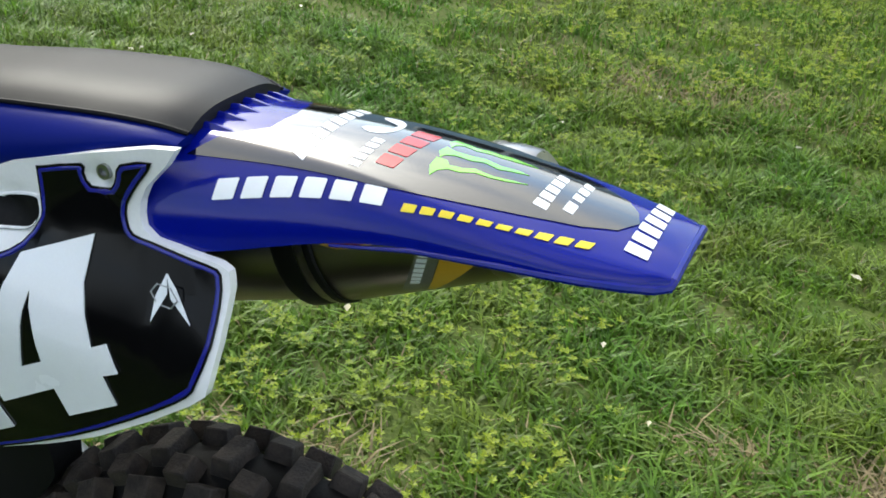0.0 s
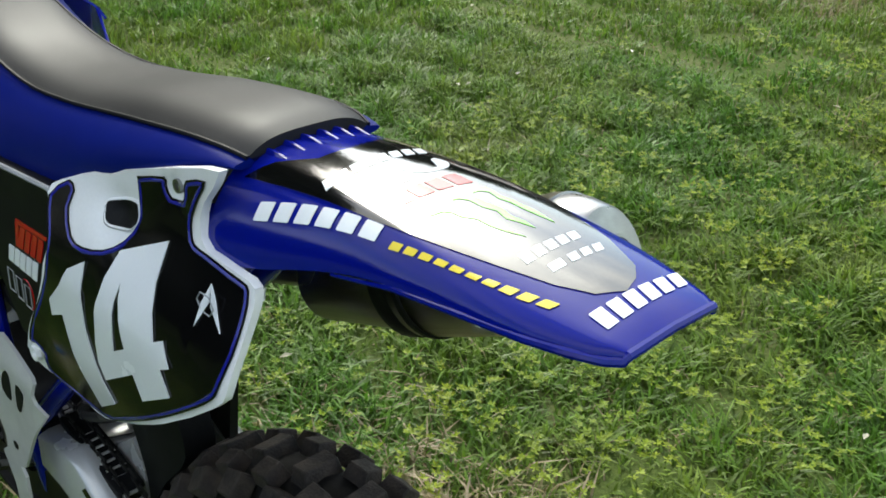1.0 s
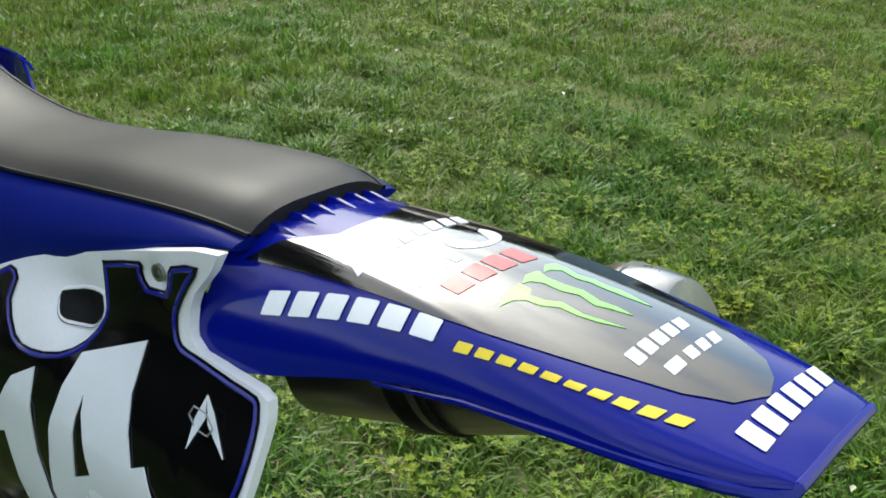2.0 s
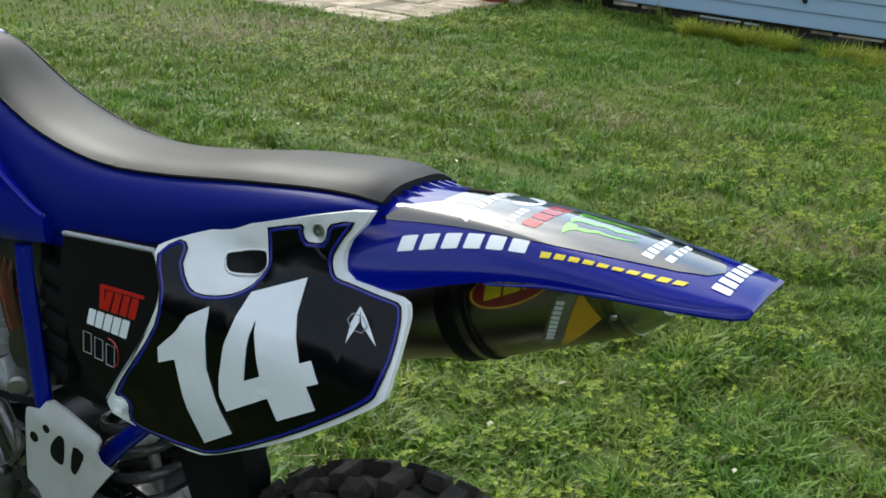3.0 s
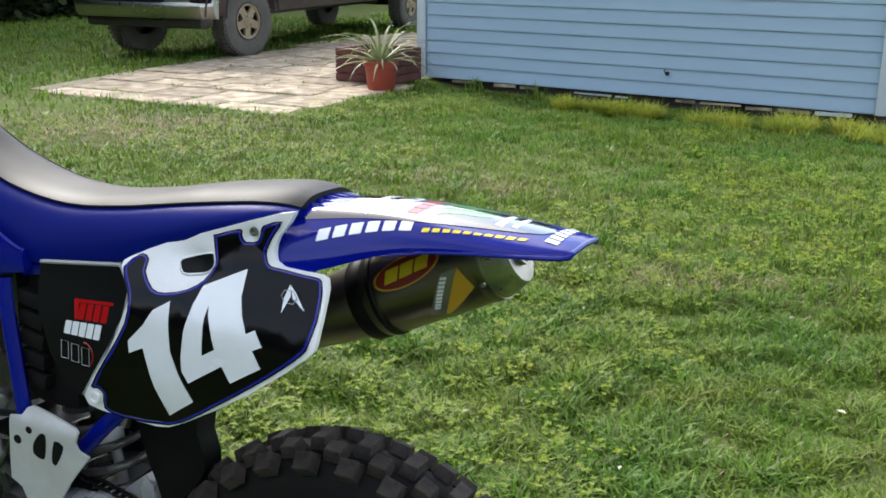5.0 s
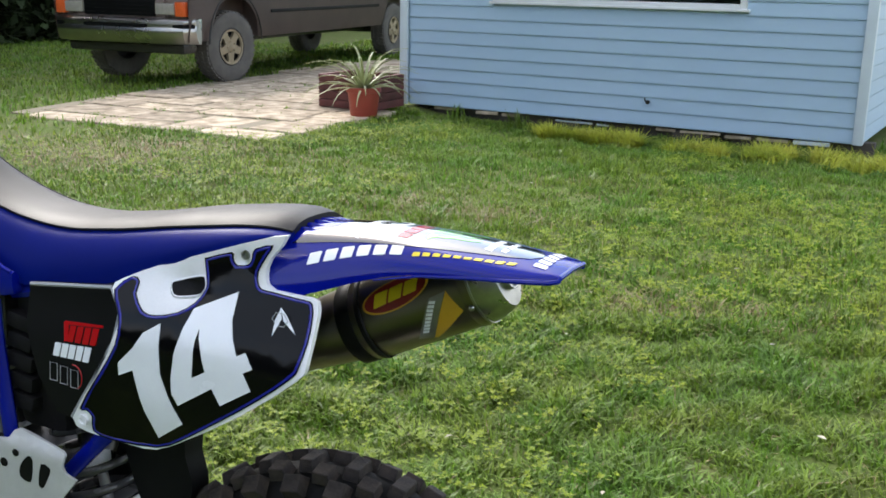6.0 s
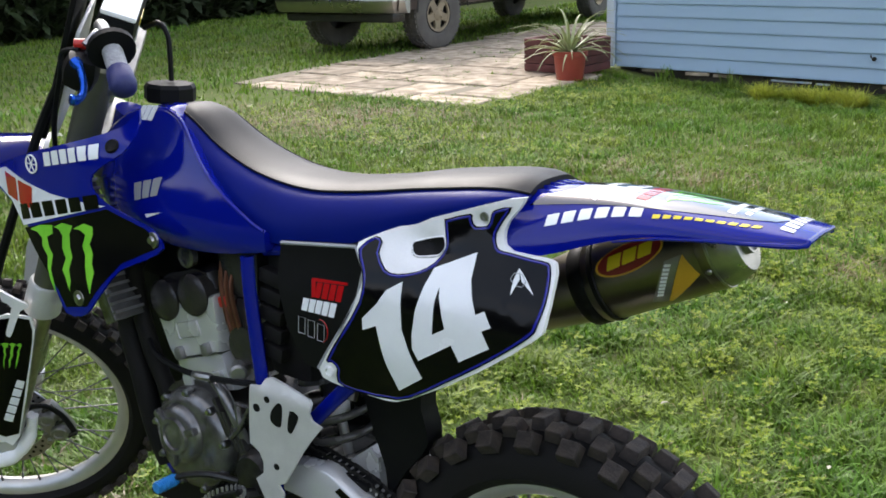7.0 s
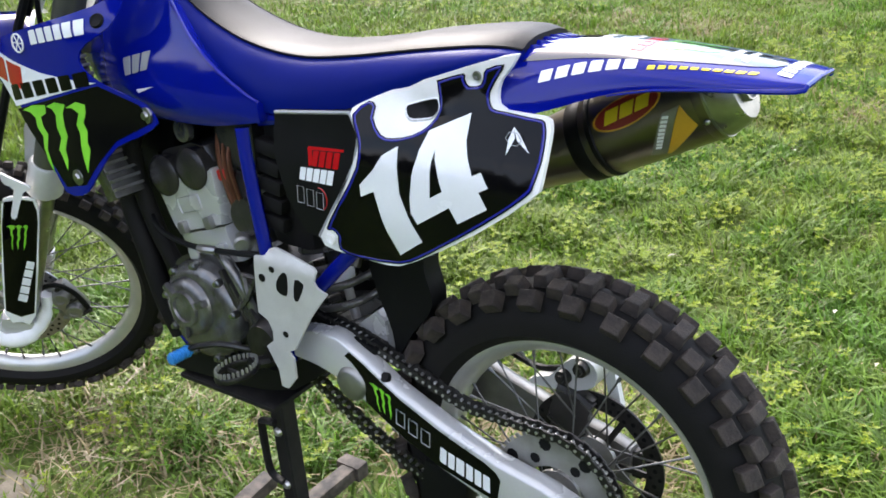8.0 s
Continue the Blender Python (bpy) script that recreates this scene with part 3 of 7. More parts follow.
# ---- house ----
def house():
    a, b = Vector((-4.54, 8.77, 0)), Vector((0.17, 8.34, 0))
    d = (b - a).normalized()
    m = Matrix.Translation(a) @ Matrix.Rotation(math.atan2(d.y, d.x), 4, "Z")
    length, height, depth = (b - a).length, 2.5, 6.0
    h = thing("house", "single-storey house clad in pale blue lap siding", "house", m)
    bm = bmesh.new()
    w0, w1, sill, head = 1.10, 3.65, 1.12, 2.15
    for lo, hi in (((0.02, 0.03, 0.03), (length - 0.02, 0.15, sill)), ((0.02, 0.03, sill), (w0, 0.15, head)), ((w1, 0.03, sill), (length - 0.02, 0.15, head)),
                   ((0.02, 0.03, head), (length - 0.02, 0.15, height)), ((0.02, depth, 0.06), (length - 0.02, depth + 0.12, height)),
                   ((0.02, 0.15, 0.06), (0.14, depth, height)), ((length - 0.14, 0.15, 0.06), (length - 0.02, depth, height))):
        lo, hi = Vector(lo), Vector(hi)
        box(bm, (lo + hi) / 2, hi - lo)
    part("wall", bm, SIDING, h, "sheathing behind the siding", 0)
    bm = bmesh.new()
    loft(bm, [[(x, -0.12, height - 0.02), (x, depth / 2, height + 0.5), (x, depth + 0.55, height - 0.02), (x, depth + 0.55, height + 0.1),
               (x, depth / 2, height + 0.64), (x, -0.12, height + 0.1)] for x in (-0.4, length + 0.4)])
    part("roof", bm, BLOCK, h, "low pitched shingle roof", 0)
    pitch = 0.131
    board = bmesh.new()
    w = length - 0.17
    # a double-lap profile: face leans out to a rounded lower lip, with a shallow step half-way
    prof = [(-0.004, pitch + 0.012), (-0.008, pitch - 0.004), (-0.014, pitch * 0.5), (-0.020, 0.018), (-0.022, 0.006), (-0.019, 0.0), (-0.010, -0.002), (-0.006, 0.004)]
    loft(board, [[(x, y, z) for y, z in prof] for x in (0, w)])
    me = finish("siding_board", board, SIDING)
    cut = []
    for x0, x1 in ((0.0, w0 - 0.11), (w1 - 0.11, w)):
        board = bmesh.new()
        loft(board, [[(x, y, z) for y, z in prof] for x in (x0, x1)])
        cut.append(finish("siding_board", board, SIDING))
    for i in range(19):
        z = 0.013 + i * pitch
        for q in (cut if sill - 0.06 < z < head - 0.05 else [me]):
            o = new("siding_board", q)
            o.parent = h
            o.location = (0.11, 0.03, z)
    # window: white frame, middle post, sill and two panes
    bm = bmesh.new()
    for c, size in (((w0 + 0.03, 0.05, (sill + head) / 2), (0.06, 0.12, head - sill)), ((w1 - 0.03, 0.05, (sill + head) / 2), (0.06, 0.12, head - sill)),
                    (((w0 + w1) / 2, 0.05, head - 0.03), (w1 - w0 - 0.12, 0.12, 0.06)), (((w0 + w1) / 2, 0.05, sill + 0.02), (w1 - w0 - 0.12, 0.12, 0.04)),
                    ((2.40, 0.055, (sill + head) / 2), (0.07, 0.08, head - sill - 0.10))):
        box(bm, c, size, None, 0.004)
    win = part("window", bm, TRIM_PALE, h, "white framed sliding window with dark panes")
    bm = bmesh.new()
    box(bm, ((w0 + w1) / 2, 0.015, sill - 0.012), (w1 - w0 + 0.06, 0.09, 0.024), None, 0.004)
    part("sill", bm, TRIM_PALE, win)
    for x0, x1 in ((w0 + 0.06, 2.365), (2.435, w1 - 0.06)):
        bm = bmesh.new()
        box(bm, ((x0 + x1) / 2, 0.06, (sill + head) / 2), (x1 - x0, 0.005, head - sill - 0.10))
        pane = part("pane", bm, GLASS, win, "dark reflecting window pane")
        pane.visible_shadow = False
    side = bmesh.new()
    loft(side, [[(-y, x, z) for y, z in prof] for x in (0.0, depth - 0.2)])
    me = finish("side_siding_board", side, SIDING)
    for i in range(18):
        o = new("side_siding_board", me)
        o.parent = h
        o.location = (length - 0.02, 0.1, 0.013 + i * pitch)
    for x, w in ((0.045, 0.09), (length - 0.025, 0.085)):
        bm = bmesh.new()
        box(bm, (x, -0.01, height / 2), (w, 0.035, height - 0.02), bevel=0.004)
        box(bm, (0.005 if x < 1 else length - 0.005, 0.05, height / 2), (0.03, 0.10, height - 0.02), bevel=0.004)
        part("corner_board", bm, TRIM_WHITE, h, "pale painted corner board, chipped at the foot")
    rng = random.Random(3)
    x = 0.1
    while x < length - 0.15:
        w = rng.uniform(0.12, 0.42)
        bm = bmesh.new()
        box(bm, (x + w / 2, 0.16 + rng.uniform(-0.06, 0.03), -0.065), (w * 0.97, 0.1, rng.uniform(0.07, 0.17)), bevel=0.008)
        part("foundation_block", bm, BLOCK, h, "broken dark masonry under the siding")
        x += w
    x = 0.4
    while x < length - 0.4:
        w = rng.uniform(0.06, 0.40)
        if rng.random() < 0.55:
            bm = bmesh.new()
            box(bm, (x + w / 2, 0.045 + rng.uniform(-0.01, 0.02), -0.022 + rng.uniform(-0.015, 0.012)), (w, 0.03, rng.uniform(0.015, 0.035)), Matrix.Rotation(rng.uniform(-0.03, 0.03), 3, "Y"), 0.004)
            part("trim_fragment", bm, TRIM_WHITE if rng.random() < 0.5 else SLAB, h, "broken pale trim under the siding")
        x += w + 0.05
    bm = bmesh.new()
    lathe(bm, [(0.0, -0.03), (0.018, -0.03), (0.022, -0.02), (0.014, -0.008), (0.014, 0.02), (0.03, 0.022), (0.03, 0.03)], (2.80, 0.005, 0.235), (0, 1, 0), 14)
    tube(bm, [(2.80, -0.02, 0.235), (2.78, -0.035, 0.25), (2.775, -0.035, 0.275)], 0.007, 6)
    part("hose_tap", bm, ENGINE_DARK, h, "small dark metal hose tap")
    return h


house()


# ---- slab patio ----
JOINTS = []


def patio():
    p = tagged(thing("patio", "pale worn concrete paving slabs with weedy joints", "paving"), kind="structure")
    bm = bmesh.new()
    loft(bm, [[(x, y, z) for x, y in [(-7.45, 6.1), (-4.4, 6.05), (-4.42, 8.1), (-4.78, 8.5), (-4.85, 13.8), (-7.45, 13.8), (-7.7, 8.7)]] for z in (-0.06, -0.002)])
    part("bedding", bm, SAND, p, "sandy soil bedding", 0)
    rng = random.Random(8)
    y = 5.97
    row = 0
    while y < 13.6:
        dy = rng.choice((0.40, 0.45, 0.58))
        x = -7.35 + rng.uniform(-0.12, 0.1) - (0.25 if y > 7.6 else 0) + (0.2 if row == 0 else 0)
        right = -4.28 if y < 7.9 else -4.72
        while x < right - 0.12:
            dx = min(rng.choice((0.42, 0.6, 0.62, 0.8)), right - x)
            JOINTS.extend([(x + dx * rng.random(), y) for _ in range(3)] + [(x, y + dy * rng.random()) for _ in range(2)])
            if rng.random() > 0.03:
                bm = bmesh.new()
                g = 0.012
                q = [(g, g), (dx - g, g), (dx - g, dy - g), (g, dy - g)]
                q = [(u + rng.uniform(-0.028, 0.028), v + rng.uniform(-0.028, 0.028)) for u, v in q]
                top = 0.006 + rng.uniform(-0.005, 0.007)
                tilt = rng.uniform(-0.008, 0.008)
                loft(bm, [[(x + u, y + v, -0.05) for u, v in q], [(x + u, y + v, top + tilt * u - 0.008) for u, v in q],
                          [(x + u * 0.97 + 0.015 * dx, y + v * 0.97 + 0.015 * dy, top + tilt * u) for u, v in q]])
                part("paving_slab", bm, SLAB, p, smooth=0)
            x += dx
        y += dy
        row += 1


patio()


def joint_spot(rng):
    x, y = rng.choice(JOINTS)
    if noise.noise((x * 2.0, y * 2.0, 3.0)) < -0.1:
        return None
    return x + rng.gauss(0, 0.035), y + rng.gauss(0, 0.012), rng.uniform(0.4, 1.1)


blades("joint_weeds", 9000, joint_spot, 0.055, 0.004, 0.9, GRASS, "thin weeds growing in the paving joints", 21)


# ---- planter, pot and spiky plant ----
def planter():
    p = thing("planter_box", "low dark red planter of stacked timbers on the paving", "planter", pose(-4.76, 8.30, 0.01, 0, 0, -4))
    for side in range(4):
        for c in range(4):
            bm = bmesh.new()
            long, off = (0.66, 0.27) if side % 2 == 0 else (0.54, 0.33)
            r = Matrix.Rotation(side * math.pi / 2, 3, "Z")
            box(bm, r @ Vector((0, -off, 0.045 + c * 0.085)), (long, 0.06, 0.078), r, 0.006)
            part("board", bm, BRICK_RED, p)
    bm = bmesh.new()
    box(bm, (0, 0, 0.15), (0.60, 0.48, 0.26))
    part("soil", bm, SOIL, p, "dry soil filling")


planter()


def pot():
    p = thing("plant_pot", "round red plastic plant pot on the paving edge", "pot", pose(-4.40, 7.72, 0.0))
    bm = bmesh.new()
    lathe(bm, [(0.0, 0.0), (0.125, 0.0), (0.132, 0.01), (0.158, 0.235), (0.172, 0.24), (0.175, 0.285), (0.162, 0.288), (0.154, 0.24), (0.0, 0.23)], (0, 0, 0), (0, 0, 1), 40)
    part("pot_wall", bm, TERRACOTTA, p)
    bm = bmesh.new()
    lathe(bm, [(0.0, 0.252), (0.10, 0.256), (0.153, 0.248)], (0, 0, 0), (0, 0, 1), 24)
    part("soil", bm, SOIL, p)


pot()


def spiky_plant():
    p = thing("spiky_plant", "pale green spiky pineapple-like plant in a pot", "plant", pose(-4.40, 7.72, 0.255))
    rng = random.Random(5)
    for i in range(46):
        t = i / 46
        a = i * 2.39996
        rise = 1.35 - 1.35 * t + rng.uniform(-0.1, 0.1)
        l = rng.uniform(0.38, 0.62)
        w = rng.uniform(0.013, 0.020)
        bm = bmesh.new()
        ca, sa = math.cos(a), math.sin(a)
        rings = []
        for k in range(6):
            s = k / 5
            ang = rise - 0.5 * s * s * (1.2 - 0.5 * t)
            r, z = 0.03 + l * s * math.cos(ang), l * s * math.sin(ang) + 0.01
            ww = w * (1 - s) ** 0.7 + 0.001
            c = Vector((ca * r, sa * r, z))
            n = Vector((-sa, ca, 0))
            rings.append([c + n * ww + Vector((0, 0, ww * 0.5)), c - Vector((0, 0, 0.002)), c - n * ww + Vector((0, 0, ww * 0.5)), c + Vector((0, 0, 0.002))])
        loft(bm, rings)
        part("leaf", bm, SPIKY, p)


spiky_plant()


# ---- pickup truck ----
def truck():
    o, fwd = Vector((-8.32, 9.56, 0)), Vector((0.0732, -0.9973, 0)).normalized()
    m = Matrix.Translation(o) @ Matrix.Rotation(math.atan2(fwd.y, fwd.x), 4, "Z")
    # local: x ahead, y to the truck's left, z up; front axle at x 0
    t = thing("pickup_truck", "dull maroon-brown older pickup truck with chrome bumper, parked on the grass", "truck", m)
    base, half, track, rad = 5.0, 0.98, 0.80, 0.435
    steer = radians(-9)
    bm = bmesh.new()
    side = [(0.98, 0.62), (1.0, 0.98), (0.93, 1.18), (-0.55, 1.28), (-1.15, 1.30), (-1.9, 1.95), (-3.0, 1.97), (-3.25, 1.32), (-6.3, 1.30), (-6.32, 0.62), (-5.75, 0.55)]
    for s in (-1, 1):
        b2 = bmesh.new()
        cols = []
        for i in range(123):
            x = -6.32 + 0.06 * i
            top = along([-6.32, -3.25, -3.0, -1.9, -1.15, -0.55, 0.93, 1.0], [1.30, 1.32, 1.97, 1.95, 1.30, 1.28, 1.18, 0.98], x)
            low = max([0.54] + [0.50 + math.sqrt(0.56 ** 2 - (x - c) ** 2) for c in (0.0, -base) if abs(x - c) < 0.56])
            cols.append([Vector((x, s * (half - 0.10 * ease((z - 1.2) / 0.8) - 0.04 * ease((0.8 - z) / 0.4)), z)) for z in [low + (top - low) * k / 7 for k in range(8)]])
        loft(b2, cols, closed=False)
        bmesh.ops.solidify(b2, geom=b2.faces[:], thickness=0.03)
        part("side_panel", b2, TRUCK_PAINT, t, "maroon-brown body side with wheel arches", 30)
        b2 = bmesh.new()
        tube(b2, [(0.60 * math.cos(a), s * (half + 0.005), 0.50 + 0.60 * math.sin(a)) for a in [math.pi * k / 14 for k in range(15)]], 0.010, 6)
        part("arch_trim", b2, DARK_STEEL, t, "dull wheel arch lip")
        b2 = bmesh.new()
        box(b2, (-2.55, s * (half + 0.004), 0.86), (3.4, 0.02, 0.045), bevel=0.006)
        part("side_moulding", b2, BLACK_PLASTIC, t)
    bm = bmesh.new()
    w = half - 0.05
    loft(bm, [[(x, y, z) for x, z in side] for y in (-0.64, 0.64)])
    loft(bm, [[(x, y, z) for x, z in [(0.95, 1.10), (0.93, 1.18), (-0.55, 1.28), (-1.15, 1.30), (-1.9, 1.95), (-3.0, 1.97), (-3.25, 1.32), (-6.3, 1.30), (-6.3, 1.10)]] for y in (-w, w)])
    box(bm, (0.80, 0, 0.86), (0.28, 2 * w, 0.52), bevel=0.01)
    box(bm, (-2.55, 0, 0.84), (3.7, 2 * w, 0.60), bevel=0.01)
    part("body", bm, TRUCK_PAINT, t, "maroon-brown cab and bed")
    bm = bmesh.new()
    box(bm, (-2.6, 0, 0.52), (6.2, 0.9, 0.16), bevel=0.02)
    tube(bm, [(0, -track + 0.1, 0.44), (0, track - 0.1, 0.44)], 0.05, 10)
    tube(bm, [(-base, -track + 0.1, 0.44), (-base, track - 0.1, 0.44)], 0.06, 10)
    box(bm, (0.80, 0, 0.48), (0.28, 1.7, 0.18), bevel=0.05)
    part("chassis", bm, ENGINE_DARK, t, "dark underbody and axles")
    # bumper with a rounded section wrapping at the ends
    bm = bmesh.new()
    prof = [(0.02, 0.46), (0.07, 0.47), (0.10, 0.52), (0.12, 0.60), (0.118, 0.645), (0.105, 0.66), (0.105, 0.69), (0.115, 0.70), (0.112, 0.735), (0.08, 0.755), (0.0, 0.76)]
    rings = []
    for y in [-1.02, -0.99, -0.92, -0.6, -0.2, 0.2, 0.6, 0.92, 0.99, 1.02]:
        back = -0.20 * ease((abs(y) - 0.85) / 0.17)
        rings.append([(1.0 + back + px, y, pz + 0.05) for px, pz in prof])
    loft(bm, rings)
    part("front_bumper", bm, CHROME, t, "weathered chrome front bumper")
    bm = bmesh.new()
    rings = []
    for y in [-1.0, -0.92, -0.4, 0.4, 0.92, 1.0]:
        back = -0.19 * ease((abs(y) - 0.85) / 0.17)
        rings.append([(1.0 + back + px, y, pz + 0.05) for px, pz in ((0.08, 0.645), (0.114, 0.652), (0.114, 0.698), (0.08, 0.705))])
    loft(bm, rings)
    part("bumper_strip", bm, BLACK_PLASTIC, t, "dark rubber bumper strip")
    bm = bmesh.new()
    box(bm, (0.99, 0, 0.95), (0.06, 1.02, 0.24), bevel=0.01)
    for i in range(5):
        box(bm, (1.025, 0, 0.86 + i * 0.045), (0.02, 1.0, 0.012))
    part("grille", bm, BLACK_PLASTIC, t, "black slatted grille")
    for s in (-1, 1):
        bm = bmesh.new()
        box(bm, (1.0, s * 0.66, 0.92), (0.06, 0.26, 0.13), bevel=0.012)
        part("headlight", bm, LAMP_GLASS, t, "cloudy rectangular headlight")
        bm = bmesh.new()
        box(bm, (0.985, s * 0.87, 0.92), (0.07, 0.14, 0.17), bevel=0.012)
        part("turn_signal", bm, ORANGE_LENS, t, "orange turn signal lens")
    for x in (0.0, -base):
        for s in (-1, 1):
            y0 = s * track
            bm = bmesh.new()
            prof = [(0.22, -0.11), (0.30, -0.125), (0.385, -0.13), (0.42, -0.118), (rad, -0.09), (rad, 0.09), (0.42, 0.118), (0.385, 0.13), (0.30, 0.125), (0.22, 0.11)]
            lathe(bm, prof, (x, y0, rad), (0, 1, 0), 44)
            for k in range(44):
                a = 2 * math.pi * k / 44
                for q, ww in ((-0.085, 0.05), (0.0, 0.05), (0.085, 0.05)):
                    r = Matrix.Rotation(-a, 3, "Y")
                    box(bm, Vector((x, y0 + q, rad)) + r @ Vector((rad + 0.004, 0, 0)), (0.018, ww, 0.038), r)
            wheel = part("wheel", bm, TRUCK_TYRE, t, "dusty all-terrain tyre on a tan wheel")
            wheel.name = "wheel"
            bm = bmesh.new()
            lathe(bm, [(0.235, s * 0.115), (0.225, s * 0.125), (0.205, s * 0.10), (0.20, s * 0.03), (0.0, s * 0.03)], (x, y0, rad), (0, 1, 0), 36)
            rim = part("rim", bm, DARK_STEEL, wheel, "dark wheel barrel")
            bm = bmesh.new()
            lathe(bm, [(0.225, s * 0.10), (0.222, s * 0.118), (0.195, s * 0.115), (0.19, s * 0.09)], (x, y0, rad), (0, 1, 0), 36)
            lathe(bm, [(0.0, s * 0.115), (0.07, s * 0.112), (0.095, s * 0.095), (0.10, s * 0.06)], (x, y0, rad), (0, 1, 0), 24)
            for k in range(5):
                r = Matrix.Rotation(2 * math.pi * k / 5 + 0.3, 3, "Y")
                c = Vector((x, y0, rad))
                ring = []
                for q, ww in ((0.07, 0.055), (0.14, 0.045), (0.205, 0.058)):
                    ring.append([c + r @ Vector((q, s * yy, zz)) for yy, zz in ((0.105, -ww), (0.105, ww), (0.07, ww), (0.07, -ww))])
                loft(bm, ring)
                nut = c + r @ Vector((0.066, s * 0.113, 0.02))
                tube(bm, [nut, nut + Vector((0, s * 0.014, 0))], 0.012, 6)
            face = part("spoked_face", bm, TAN_WHEEL, wheel, "dusty tan five-spoke wheel face")
            if x == 0.0:
                # the front wheels stand turned a little
                turn = Matrix.Translation((x, y0, rad)) @ Matrix.Rotation(steer, 4, "Z") @ Matrix.Translation((-x, -y0, -rad))
                for o in (wheel, rim, face):
                    o.data.transform(turn)


truck()


# ---- dark tree line behind ----
def leaf_cloud(name, n, place, size, material, label, category, seed):
    rng = random.Random(seed)
    co, faces = [], []
    for _ in range(n):
        c = place(rng)
        l = size * rng.uniform(0.6, 1.5)
        d = Vector((rng.gauss(0, 1), rng.gauss(0, 1), rng.gauss(0, 0.7))).normalized()
        _, s, u = frame_along(d)
        b = len(co)
        co.extend([tuple(c), tuple(c + d * l + s * l * 0.4), tuple(c + d * l * 2), tuple(c + d * l - s * l * 0.4)])
        faces.append((b, b + 1, b + 2, b + 3))
    me = bpy.data.meshes.new(name)
    me.from_pydata(co, [], faces)
    me.materials.append(material)
    return tagged(new(name, me), label, category, kind="stuff")


def hedge_spot(rng):
    y = rng.uniform(-6, 30)
    top = (5.6 - 0.8 * ease((y - 15.0) / 6.0)) * (1 + 0.16 * noise.noise((y * 0.35, 0, 3.0)) + 0.20 * noise.noise((y * 1.1, 2, 3.0)))
    z = top * rng.random() ** 1.1
    bulge = 0.9 * noise.noise((y * 0.9, z * 0.9, 8.0))
    return Vector((-14.4 - 0.03 * (y - 11) - abs(rng.gauss(0, 0.7)) + bulge * 0.7, y, max(0.02, z)))


leaf_cloud("tree_line", 200000, hedge_spot, 0.15, HEDGE, "dark overgrown tree line behind the truck", "trees", 31)


def west_trees(rng):
    """An unseen tall wood farther off, ragged crowns placed for the fender's reflection."""
    y = rng.uniform(-24, 27)
    top = 21.0 * (1 + 0.14 * noise.noise((y * 0.16, 0, 3.0)) + 0.22 * noise.noise((y * 0.5, 2, 3.0))) * (1 - 0.7 * ease((y - 22.0) / 5.0))
    z = top * rng.random() ** 0.9
    return Vector((-34 - abs(rng.gauss(0, 1.2)) + 1.5 * noise.noise((y * 0.4, z * 0.4, 8.0)), y, max(0.05, z)))


leaf_cloud("tree_line", 60000, west_trees, 0.42, HEDGE, "unseen dark tall wood beyond the lawn, placed for the fender reflection", "trees", 34)


def tall_trees(rng):
    """Unseen high crowns west of the bike, ragged northwards, placed for the fender's reflection."""
    y = rng.uniform(-7, 7.6)
    top = 16.0 * (1 + 0.16 * noise.noise((y * 0.5, 4, 3.0)) + 0.14 * noise.noise((y * 1.6, 2, 6.0))) * (1 - 0.35 * ease((y - 6.0) / 1.8))
    z = top * rng.random() ** 0.8
    return Vector((-17.5 - abs(rng.gauss(0, 0.9)) + 1.4 * noise.noise((y * 0.6, z * 0.6, 8.0)), y + 0.9 * noise.noise((z * 0.7, 3.0, y * 0.2)), max(0.05, z)))


leaf_cloud("tree_line", 70000, tall_trees, 0.30, HEDGE, "unseen tall dark trees west of the lawn, placed for the fender reflection", "trees", 35)


def north_spot(rng):
    x = rng.uniform(-15, -3)
    top = 3.2 + 1.0 * noise.noise((x * 0.35, 9, 3.0)) + 0.6 * noise.noise((x * 1.1, 7, 3.0))
    z = top * rng.random() ** 1.1
    return Vector((x, 27 + abs(rng.gauss(0, 0.8)) - 0.6 * noise.noise((x * 0.9, z * 0.9, 4.0)), max(0.02, z)))


leaf_cloud("tree_line", 30000, north_spot, 0.24, HEDGE, "dark overgrown tree line beyond the house", "trees", 33)
blades("grass", 26000, lawn(-10.0, -4.5, 13.8, 24.0), 0.11, 0.012, 0.7, GRASS, "far green lawn grass beyond the truck", 22)


# unseen trees, added to darken reflections in the black plates
def far_trees(rng):
    x = rng.uniform(-20, 30)
    top = 4.6 + 1.4 * noise.noise((x * 0.3, 5, 3.0))
    return Vector((x, -14 - abs(rng.gauss(0, 0.9)), top * rng.random() ** 1.1))


leaf_cloud("tree_line", 60000, far_trees, 0.26, HEDGE, "unseen dark tree line, added to darken what the black plates mirror", "trees", 32)

# ---- motocross bike ----
# Built in its own frame: x to the rear, y to its right, z up, the rear axle at the origin.
BIKE_POSE = Matrix(((0.99990, -0.00071, 0.01422, 0.0), (0.0, 0.99876, 0.04979, 0.0), (-0.01424, -0.04979, 0.99866, 0.365), (0, 0, 0, 1)))
bike = thing("motocross_bike", "blue motocross bike with race number 14 on a stand", "motorcycle", BIKE_POSE)
STEER = 47.0
RAKE = radians(27)
STEER_AXIS = Vector((math.sin(RAKE), 0, math.cos(RAKE)))
STEER_FOOT = Vector((-1.48 + 0.06 * math.cos(RAKE), 0, -0.06 * math.sin(RAKE)))
